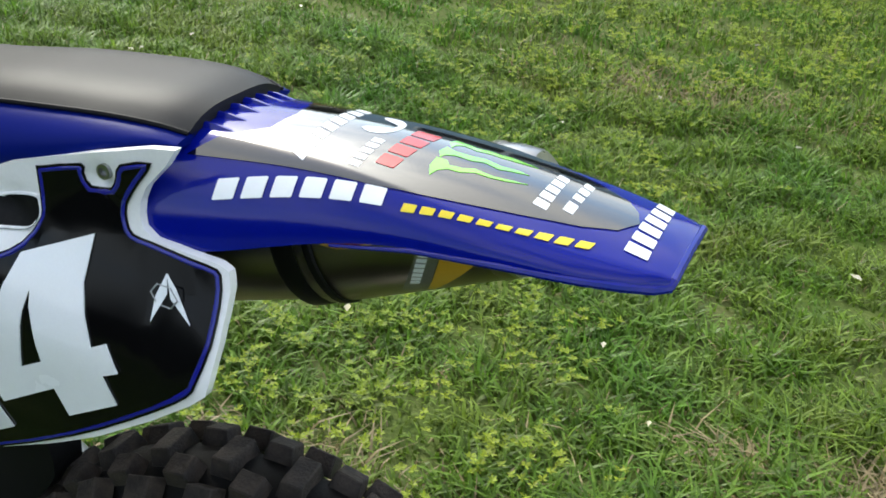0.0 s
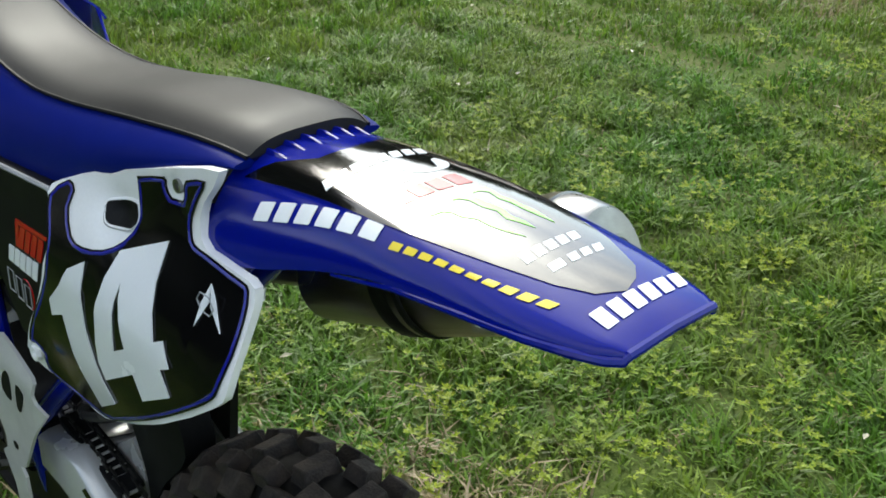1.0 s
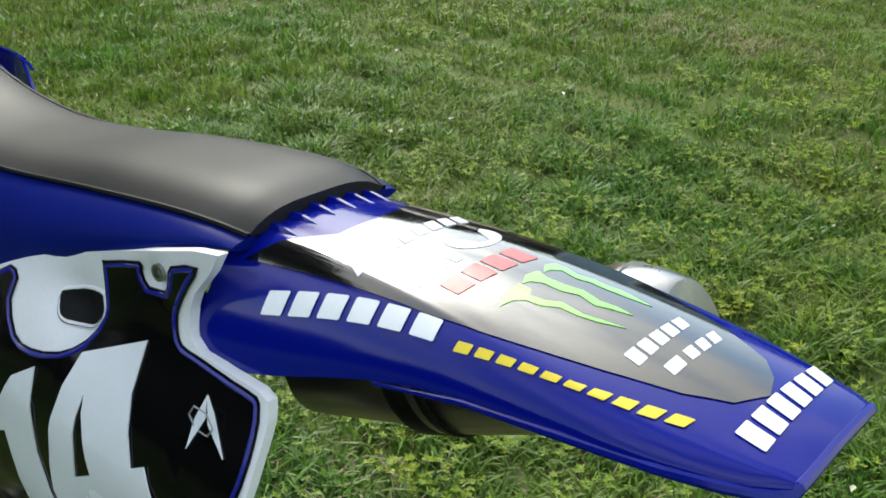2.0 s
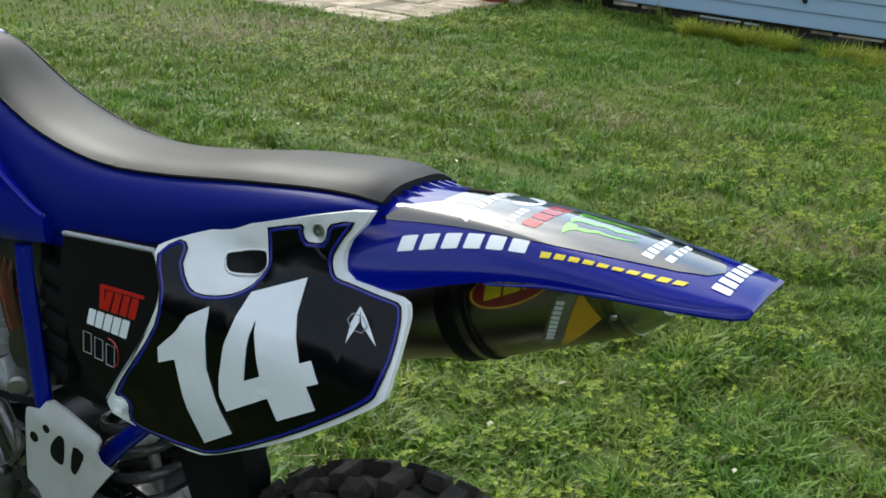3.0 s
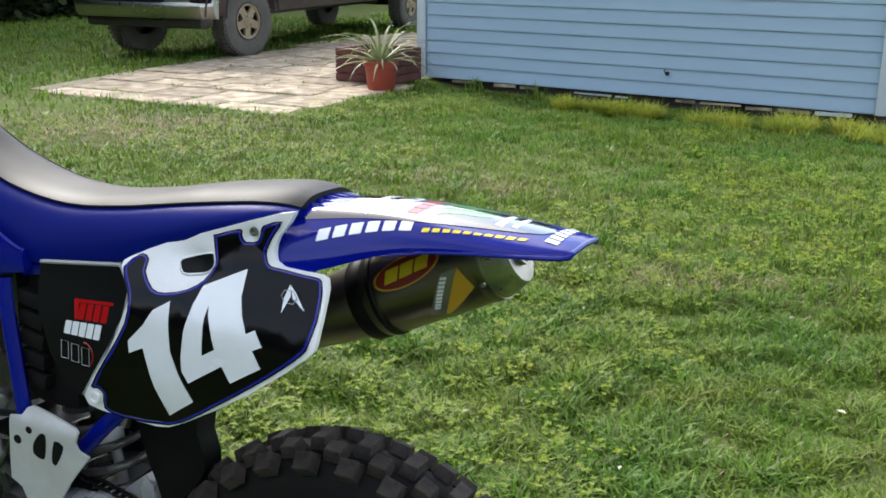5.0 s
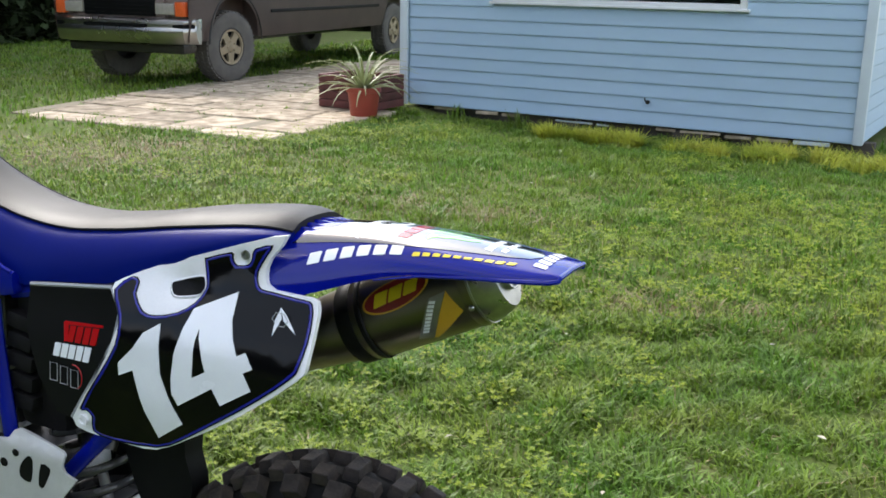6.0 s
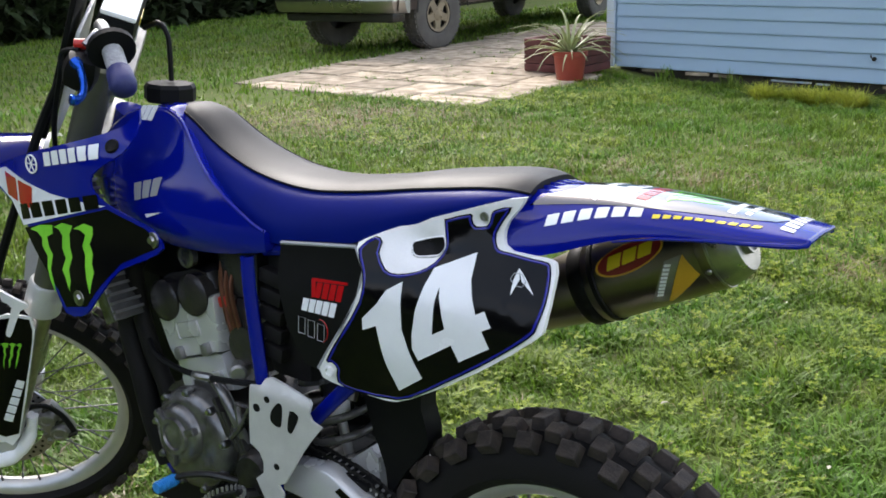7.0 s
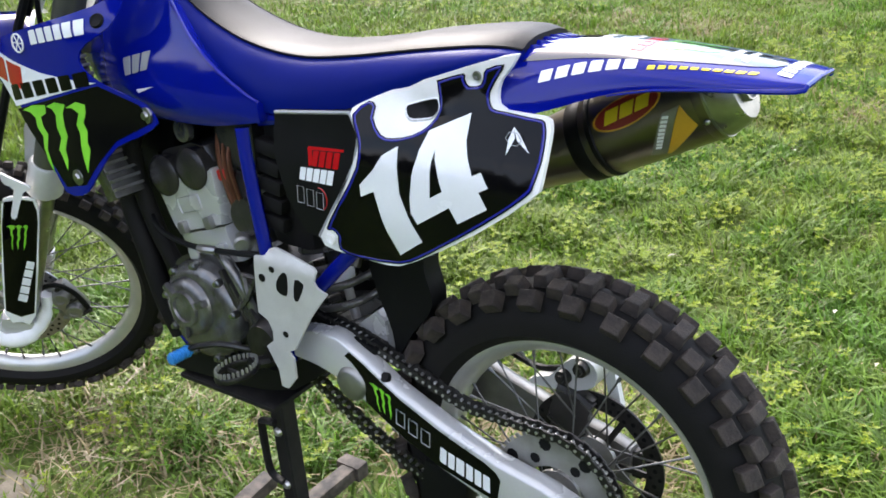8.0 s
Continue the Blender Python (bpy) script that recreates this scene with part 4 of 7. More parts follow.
TURNED = Matrix.Translation(STEER_FOOT) @ Matrix.Rotation(radians(STEER), 4, STEER_AXIS) @ Matrix.Translation(-STEER_FOOT)


def turned(ob):
    """Turns a front part with the steering."""
    ob.data.transform(TURNED)
    return ob


# -- side number plates --
PLATE = [(-0.317, 0.579), (-0.303, 0.594), (-0.245, 0.620), (-0.206, 0.634), (-0.144, 0.656), (-0.101, 0.671), (-0.042, 0.688), (-0.068, 0.652), (-0.074, 0.628), (-0.058, 0.613),
         (0.000, 0.612), (0.012, 0.604), (0.016, 0.585), (0.018, 0.535), (0.004, 0.512), (-0.082, 0.447), (-0.204, 0.372), (-0.255, 0.355), (-0.320, 0.357), (-0.356, 0.361), (-0.376, 0.380),
         (-0.325, 0.454), (-0.291, 0.527), (-0.294, 0.552)]
PLATE_BLACK = [(-0.312, 0.578), (-0.288, 0.599), (-0.273, 0.593), (-0.273, 0.578), (-0.253, 0.559), (-0.230, 0.557), (-0.197, 0.566), (-0.175, 0.581), (-0.166, 0.600), (-0.167, 0.612),
               (-0.172, 0.637), (-0.168, 0.641), (-0.129, 0.654), (-0.127, 0.646), (-0.121, 0.637), (-0.102, 0.641), (-0.096, 0.652), (-0.091, 0.664), (-0.062, 0.673), (-0.074, 0.653),
               (-0.085, 0.633), (-0.083, 0.620), (-0.076, 0.613), (-0.059, 0.612), (-0.024, 0.610), (0.000, 0.609), (0.006, 0.602), (0.010, 0.589), (0.013, 0.560), (0.008, 0.531),
               (0.002, 0.519), (-0.026, 0.495), (-0.077, 0.457), (-0.144, 0.412), (-0.187, 0.384), (-0.230, 0.363), (-0.310, 0.355), (-0.344, 0.364), (-0.342, 0.388), (-0.349, 0.397),
               (-0.359, 0.399), (-0.326, 0.450), (-0.291, 0.507), (-0.288, 0.536), (-0.296, 0.553)]


def plate_y(x, z):
    return 0.100 + 0.046 * ease((0.64 - z) / 0.13) - 0.016 * ease((0.45 - z) / 0.10) + 0.012 * ease((-0.30 - x) / 0.1) \
        - 0.013 * math.exp(-((x + 0.196) / 0.030) ** 2 - ((z - 0.598) / 0.017) ** 2) - 0.007 * math.exp(-((x + 0.113) / 0.012) ** 2 - ((z - 0.646) / 0.012) ** 2)


def plate_surface(s):
    return lambda u, v: (Vector((u, s * plate_y(u, v), v)), Vector((0, s, 0)))


def number_plate(s):
    p = new("number_plate", finish("number_plate", sheet(bmesh.new(), [smooth_poly(PLATE if s < 0 else [(min(u, -0.33), min(v, 0.560)) for u, v in PLATE], 2)], plate_surface(s), 0.008, 0.009), WHITE))
    p.parent = bike
    tagged(p, "white side plate with black ground and a blue line")
    surf = plate_surface(s)
    if s > 0:
        return p
    ground_line = smooth_poly(PLATE_BLACK, 2)
    inner = inset(ground_line, 0.0035)
    part("black_ground", sheet(bmesh.new(), [ground_line], surf, 0.0012, 0.03, 0.0016), BLACK_VINYL, p, "glossy black ground")
    bm = bmesh.new()
    tube(bm, [surf(u, v)[0] - Vector((0, s * 0.0003, 0)) for u, v in inner + inner[:1]], 0.0026, 8, cap=False)
    part("blue_line", bm, BLUE_VINYL, p, "thin blue line round the black ground")
    # air scoop: a black sheet for the opening's shade, with a rounded white lip
    hole = smooth_poly([(-0.222, 0.598), (-0.214, 0.602), (-0.175, 0.614), (-0.169, 0.610), (-0.167, 0.600), (-0.174, 0.589), (-0.198, 0.583), (-0.212, 0.583), (-0.220, 0.589)], 3)
    part("air_scoop", sheet(bmesh.new(), [hole], surf, 0.0012, 0.012, 0.0030), BLACK_PLASTIC, p, "black sheet for the shaded air scoop opening")
    bm = bmesh.new()
    tube(bm, [Vector((u, s * (plate_y(u, v) + 0.0005), v)) for u, v in hole + hole[:1]], 0.0022, 8, cap=False)
    part("scoop_lip", bm, WHITE, p)
    for x, z, r in ((-0.107, 0.653, 0.0062), (-0.357, 0.380, 0.009)):
        bm = bmesh.new()
        c = Vector((x, s * (plate_y(x, z) + 0.002), z))
        lathe(bm, [(0.0, 0.0), (r * 0.55, 0.0), (r * 0.6, 0.003), (r, 0.003), (r * 1.05, -0.002)], c, (0, s, 0), 20)
        part("bolt", bm, STEEL if z > 0.5 else WHITE, p, "small bolt in a round recess")
    if s < 0:
        one = [(-0.284, 0.483), (-0.256, 0.511), (-0.242, 0.533), (-0.217, 0.549), (-0.213, 0.514), (-0.211, 0.481), (-0.198, 0.451), (-0.177, 0.414), (-0.224, 0.381), (-0.241, 0.420), (-0.252, 0.457), (-0.258, 0.477), (-0.283, 0.465)]
        left = [(-0.109, 0.605), (-0.171, 0.575), (-0.179, 0.549), (-0.187, 0.513), (-0.192, 0.478), (-0.191, 0.457), (-0.180, 0.442), (-0.157, 0.486), (-0.156, 0.536), (-0.153, 0.554)]
        foot = [(-0.180, 0.442), (-0.124, 0.478), (-0.135, 0.499), (-0.157, 0.486)]
        stem = [(-0.109, 0.605), (-0.153, 0.554), (-0.150, 0.541), (-0.143, 0.524), (-0.135, 0.499), (-0.124, 0.478), (-0.110, 0.457), (-0.062, 0.487), (-0.075, 0.509), (-0.060, 0.517), (-0.074, 0.536), (-0.087, 0.529), (-0.098, 0.549), (-0.107, 0.571)]
        part("digit_one", sheet(bmesh.new(), [one], surf, 0.0012, 0.03, 0.0032), WHITE_VINYL, p, "white italic digit 1")
        part("digit_four", sheet(bmesh.new(), [left, foot, stem], surf, 0.0012, 0.03, 0.0032), WHITE_VINYL, p, "white italic digit 4")
        star = [[(-0.039, 0.596), (-0.034, 0.583), (-0.041, 0.562), (-0.043, 0.580)], [(-0.039, 0.596), (-0.028, 0.588), (-0.008, 0.569), (-0.030, 0.581)]]
        part("star_emblem", sheet(bmesh.new(), star, surf, 0.0008, 0.03, 0.0032), WHITE_VINYL, p, "small silver pointed emblem")
        bm = bmesh.new()
        ring = [Vector((-0.034 + 0.012 * math.cos(a), s * (plate_y(-0.036, 0.575) + 0.0022), 0.583 + 0.010 * math.sin(a))) for a in [math.pi / 3 * k for k in range(7)]]
        tube(bm, ring, 0.0007, 4, cap=False)
        part("emblem_ring", bm, GREY_VINYL, p)
    return p


for s in (-1, 1):
    number_plate(s)


# -- rear fender --
FX = [-0.075, -0.03, 0.02, 0.07, 0.12, 0.17, 0.22, 0.27, 0.295, 0.310]
F_TOP = [0.688, 0.693, 0.698, 0.700, 0.699, 0.696, 0.692, 0.687, 0.684, 0.679]
F_SHOULDER_Y = [0.050, 0.050, 0.053, 0.056, 0.060, 0.062, 0.061, 0.056, 0.051, 0.046]
F_SHOULDER_DROP = [0.006, 0.007, 0.008, 0.008, 0.008, 0.008, 0.007, 0.006, 0.004, 0.002]
F_EDGE_Y = [0.100, 0.098, 0.093, 0.088, 0.084, 0.081, 0.077, 0.070, 0.058, 0.047]
F_EDGE_Z = [0.600, 0.607, 0.626, 0.646, 0.659, 0.665, 0.669, 0.671, 0.672, 0.672]


def fender_point(x, s):
    """s runs from -1 at the left lower edge over 0 in the middle to 1: the top lies within 0.5."""
    r = max(0.0, min(0.03, x - FX[0], FX[-1] - x))
    top, sy, sd, ey, ez = (soft_along(FX, q, x, r) for q in (F_TOP, F_SHOULDER_Y, F_SHOULDER_DROP, F_EDGE_Y, F_EDGE_Z))
    a = abs(s)
    if a <= 0.5:
        t = a / 0.5
        y, z = sy * t, top - sd * t * t
    else:
        t = (a - 0.5) / 0.5
        z0 = top - sd
        y = sy + (ey - sy) * (1 - (1 - t) ** 1.6)
        z = z0 + (ez - z0) * t ** 1.25
    return Vector((x, math.copysign(y, s), z))


def fender_surface(u, v):
    """u: along the bike; v: across, in the s of fender_point."""
    p = fender_point(u, v)
    a, b = fender_point(u + 0.004, v) - p, fender_point(u, v + 0.02) - p
    n = a.cross(b).normalized()
    return p, n


def rear_fender():
    bm = bmesh.new()
    n, m = 40, 36
    rows = []
    for i in range(n + 1):
        x = FX[0] + (FX[-1] - FX[0]) * i / n
        rows.append([fender_point(x, -1 + 2 * j / m) for j in range(m + 1)])
    vs = [[bm.verts.new(p) for p in r] for r in rows]
    for i in range(n):
        for j in range(m):
            bm.faces.new((vs[i][j], vs[i + 1][j], vs[i + 1][j + 1], vs[i][j + 1]))
    bmesh.ops.recalc_face_normals(bm, faces=bm.faces)
    bmesh.ops.solidify(bm, geom=bm.faces[:], thickness=0.003)
    f = part("rear_fender", bm, BLUE, bike, "glossy blue rear fender with stickers", 50)
    g = lambda name, outs, material, label, lift: part(name, sheet(bmesh.new(), outs, fender_surface, 0.0004, 0.012, lift), material, f, label, 60)
    panel = [(-0.056, -0.62), (0.00, -0.60), (0.06, -0.58), (0.10, -0.56), (0.159, -0.45), (0.200, -0.37), (0.240, -0.28), (0.262, -0.18), (0.272, 0.0), (0.266, 0.16), (0.255, 0.28), (0.220, 0.40), (0.16, 0.50), (0.06, 0.58),
             (-0.02, 0.55), (-0.008, 0.25), (-0.004, 0.0), (-0.008, -0.30), (-0.035, -0.50)]
    g("black_panel", [panel], GLOSS_BLACK, "glossy black sticker over the fender top", 0.0008)
    g("white_lettering", blocks(6, (-0.024, -0.70), (0.112, -0.55), (-0.021, -0.785), (0.116, -0.69), 0.74, 0.12), WHITE_VINYL, "white block lettering on the fender side", 0.0010)
    g("yellow_lettering", blocks(10, (0.1245, -0.625), (0.258, -0.385), (0.1245, -0.70), (0.256, -0.455), 0.72), YELLOW_VINYL, "thin yellow block lettering", 0.0010)
    g("tail_lettering", blocks(6, (0.272, -0.36), (0.2735, 0.54), (0.289, -0.39), (0.287, 0.50), 0.74), WHITE_VINYL, "white block lettering across the tail", 0.0010)
    g("sponsor_lettering", blocks(8, (0.026, -0.50), (0.025, 0.49), (0.038, -0.54), (0.039, 0.43), 0.74), WHITE_VINYL, "white block lettering across the fender", 0.0012)
    g("red_lettering", blocks(4, (0.087, -0.37), (0.089, 0.24), (0.102, -0.37), (0.109, 0.24), 0.8), RED_VINYL, "red block lettering", 0.0012)
    ring = [(0.062 + r * math.cos(a), 0.16 + 0.20 * math.sin(a) if r > 0.013 else 0.16 + 0.14 * math.sin(a)) for r, rng in ((0.016, range(0, 15)), (0.011, range(14, -1, -1))) for a in [-2.2 + 0.31 * k for k in rng]]
    g("ring_emblem", [ring], WHITE_VINYL, "white open ring emblem", 0.0012)
    g("line_lettering", blocks(5, (0.070, -0.46), (0.070, -0.08), (0.079, -0.46), (0.079, -0.08), 0.7), WHITE_VINYL, "small white block lettering", 0.0012)
    stripes = claw((0.186, -0.30), (0.010, 0.56), (-0.078, -0.02))
    g("claw_emblem", stripes, GREEN_VINYL, "three ragged green claw stripes", 0.0012)
    g("small_lettering", blocks(5, (0.202, -0.23), (0.202, 0.28), (0.213, -0.25), (0.211, 0.25), 0.76) + blocks(4, (0.222, -0.18), (0.222, 0.32), (0.230, -0.20), (0.230, 0.28), 0.7, 0.0, [1.5, 1, 1, 1]), WHITE_VINYL, "small white block lettering", 0.0012)
    # rolled lip round the tail
    bm = bmesh.new()
    rim = [(0.08, -1.0), (0.14, -1.0), (0.20, -1.0), (0.25, -1.0), (0.28, -1.0), (0.30, -1.0), (0.309, -0.9), (0.310, -0.5), (0.310, 0.0), (0.310, 0.5), (0.309, 0.9), (0.30, 1.0), (0.28, 1.0), (0.25, 1.0), (0.20, 1.0), (0.14, 1.0), (0.08, 1.0)]
    tube(bm, [fender_point(x, s) - Vector((0.001, 0, 0.002)) for x, s in rim], [0.0012, 0.002, 0.0026, 0.003] + [0.0036] * 9 + [0.003, 0.0026, 0.002, 0.0012], 8)
    part("tail_lip", bm, BLUE, f, "rolled blue tail lip")
    # stepped ribs under the seat's end
    for k in range(6):
        bm = bmesh.new()
        y = -0.043 + 0.0172 * k
        loft(bm, [[(x, y - 0.0060, z - 0.010), (x, y - 0.0012, z), (x, y + 0.0012, z), (x, y + 0.0060, z - 0.010)] for x, z in ((q, 0.0034 - 0.19 * max(0.0, q + 0.05) + fender_point(max(q, FX[0]), 0.5 * y / 0.05).z) for q in (-0.072, -0.050, -0.030))])
        part("step_rib", bm, BLUE, f)


rear_fender()

# -- seat --
SX = [-0.815, -0.780, -0.740, -0.700, -0.655, -0.600, -0.548, -0.490, -0.435, -0.342, -0.234, -0.134, -0.085, -0.058]
S_TOP = [0.738, 0.742, 0.728, 0.700, 0.678, 0.660, 0.650, 0.647, 0.649, 0.662, 0.685, 0.699, 0.704, 0.697]
S_HALF = [0.038, 0.045, 0.049, 0.053, 0.056, 0.060, 0.062, 0.065, 0.068, 0.072, 0.073, 0.072, 0.069, 0.062]
S_PIPE = [0.730, 0.732, 0.713, 0.688, 0.669, 0.651, 0.641, 0.636, 0.637, 0.650, 0.669, 0.684, 0.688, 0.684]
S_LOW = [0.700, 0.690, 0.660, 0.630, 0.600, 0.570, 0.552, 0.548, 0.556, 0.576, 0.618, 0.652, 0.672, 0.676]
S_LOW_HALF = [0.060, 0.070, 0.080, 0.090, 0.098, 0.102, 0.104, 0.105, 0.105, 0.105, 0.102, 0.092, 0.080, 0.070]


def eased(values, x):
    r = min(0.035, x - SX[0], SX[-1] - x)
    return sum(along(SX, values, x + r * k / 4) * (5 - abs(k)) for k in range(-4, 5)) / 25


def seat():
    xs = [SX[0] + (SX[-1] - SX[0]) * i / 60 for i in range(61)]
    top = bmesh.new()
    rings = []
    for x in xs:
        t, h, p = eased(S_TOP, x), eased(S_HALF, x), eased(S_PIPE, x)
        r = []
        for k in range(17):
            a = -1 + k / 8
            r.append(Vector((x, h * math.copysign(abs(a) ** 0.9, a), p + (t - p) * (1 - abs(a) ** 3.2) + 0.002)))
        rings.append(r + [Vector((x, h * 0.8, p - 0.012)), Vector((x, -h * 0.8, p - 0.012))])
    loft(top, rings)
    s = part("seat", top, SEAT_BLACK, bike, "long motocross seat, grey-black grained top and blue sides", 60)
    low = bmesh.new()
    rings = []
    for x in xs:
        h, p, b, bh = eased(S_HALF, x), eased(S_PIPE, x), eased(S_LOW, x), eased(S_LOW_HALF, x)
        left = []
        for k in range(7):
            q = k / 6
            left.append((-(h + (bh - h) * q ** 0.7 + 0.010 * math.sin(math.pi * q)), p + (b - p) * q))
        rings.append([Vector((x, y, z)) for y, z in left] + [Vector((x, -y, z)) for y, z in reversed(left)])
    loft(low, rings)
    part("seat_side", low, SEAT_BLUE, s, "blue vinyl seat sides", 60)
    for sgn in (-1, 1):
        bm = bmesh.new()
        tube(bm, [(x, sgn * (eased(S_HALF, x) + 0.0015), eased(S_PIPE, x) + 0.001) for x in xs], 0.0022, 6)
        part("piping", bm, BLACK_PLASTIC, s, "dark seam piping")


seat()

# -- tank --
TX = [-1.02, -0.96, -0.90, -0.84, -0.78, -0.735, -0.714, -0.662, -0.597, -0.540, -0.515]
T_TOP = [0.640, 0.688, 0.718, 0.733, 0.738, 0.722, 0.703, 0.656, 0.610, 0.577, 0.565]
T_LOW = [0.590, 0.545, 0.520, 0.510, 0.508, 0.508, 0.508, 0.510, 0.515, 0.526, 0.545]
T_HALF = [0.060, 0.105, 0.135, 0.150, 0.155, 0.156, 0.156, 0.152, 0.146, 0.138, 0.124]


TZ = [0.500, 0.520, 0.545, 0.577, 0.610, 0.656, 0.703, 0.722, 0.738, 0.770]
T_TAPER = [0.34, 0.15, 0.095, 0.105, 0.140, 0.235, 0.365, 0.42, 0.465, 0.56]


def tank_y(x, z):
    """Half the tank's width: a smooth flank that leans in towards the top and rolls under at the foot."""
    return soft_along(TX, T_HALF, x, 0.06) * (1 - soft_along(TZ, T_TAPER, z, 0.016))


def tank():
    bm = bmesh.new()
    rings = []
    for i in range(61):
        x = TX[0] + (TX[-1] - TX[0]) * i / 60
        t, b = soft_along(TX, T_TOP, x, 0.012), soft_along(TX, T_LOW, x, 0.06)
        left = [(-tank_y(x, b + (t - b) * q), b + (t - b) * q) for q in (0.0, 0.06, 0.14, 0.22, 0.3, 0.38, 0.46, 0.54, 0.62, 0.7, 0.78, 0.86, 0.93, 0.98, 1.0)]
        w = left[-1][0]
        sink = ease((x + 0.80) / 0.06)
        left += [(w * 0.96, t + 0.003), (w * 0.90, t + 0.003 - 0.006 * sink), (w * 0.6, t + 0.005 - 0.035 * sink), (w * 0.3, t + 0.006 - 0.045 * sink)]
        narrow = ease((x + 0.86) / 0.08)
        rings.append([Vector((x, y, z)) for y, z in left] + [Vector((x, -y * (1 - 0.25 * narrow), z - 0.06 * narrow * ease((z - 0.56) / 0.1))) for y, z in reversed(left)])
    loft(bm, rings)
    t = part("fuel_tank", bm, BLUE, bike, "glossy blue plastic fuel tank", 50)
    bm = bmesh.new()
    prof = [(0.0, 0.0), (0.044, 0.0), (0.047, 0.004), (0.047, 0.026), (0.042, 0.033), (0.026, 0.035), (0.0, 0.035)]
    lathe(bm, prof, (-0.872, 0, 0.737), (0.05, 0, 1), 9)
    part("filler_cap", bm, BLACK_PLASTIC, t, "black many-sided filler cap", 20)
    bm = bmesh.new()
    tube(bm, bend([(-0.866, 0, 0.774), (-0.866, 0, 0.82), (-0.870, 0, 0.855), (-0.892, 0, 0.876), (-0.935, 0, 0.865)], 5), 0.0047, 8)
    part("vent_hose", bm, BLACK_PLASTIC, t, "curved black vent hose")
    bm = bmesh.new()
    edge = []
    for k in range(24):
        x = -0.775 + 0.257 * k / 23
        z = soft_along(TX, T_TOP, x, 0.012) + 0.001
        edge.append((x, -tank_y(x, z) + 0.0012, z))
    tube(bm, edge, 0.0030, 8)
    part("tank_edge", bm, BLUE, t, "rounded rear edge of the tank")
    surf = lambda u, v: (Vector((u, -tank_y(u, v), v)), Vector((0.0, -1.0, 0.1)).normalized())
    part("tank_lettering", sheet(bmesh.new(), blocks(3, (-0.822, 0.610), (-0.741, 0.632), (-0.816, 0.581), (-0.749, 0.600), 0.8), surf, 0.0008, 0.02, 0.002), GREY_VINYL, t, "white outlined block lettering")
    part("tank_dash", sheet(bmesh.new(), [[(-0.785, 0.562), (-0.738, 0.572), (-0.780, 0.556)]], surf, 0.0008, 0.02, 0.002), WHITE_VINYL, t)
    part("cap_lettering", sheet(bmesh.new(), blocks(3, (-0.851, 0.738), (-0.803, 0.742), (-0.858, 0.714), (-0.809, 0.716), 0.85, 0.1), surf, 0.0008, 0.02, 0.0025), WHITE_VINYL, t, "white block lettering below the cap")


tank()

# -- radiator shrouds --
SHROUD = [(-0.782, 0.742), (-0.770, 0.700), (-0.777, 0.675), (-0.812, 0.652), (-0.835, 0.634), (-0.840, 0.614), (-0.825, 0.596), (-0.797, 0.579), (-0.735, 0.554), (-0.722, 0.543), (-0.707, 0.519), (-0.740, 0.496),
          (-0.788, 0.473), (-0.817, 0.438), (-0.848, 0.397), (-0.872, 0.379), (-0.918, 0.376), (-0.942, 0.410), (-1.030, 0.513), (-1.100, 0.546), (-1.165, 0.566), (-1.180, 0.586), (-1.150, 0.613), (-0.992, 0.657), (-0.857, 0.692), (-0.800, 0.715)]


def shroud_y(x, z):
    return 0.158 + 0.05 * ease((-0.66 - x) / 0.22) - 0.03 * ease((-1.0 - x) / 0.2) + 0.012 * ease((0.55 - z) / 0.15) - 0.05 * ease((z - 0.66) / 0.09) * ease((x + 1.0) / 0.2)


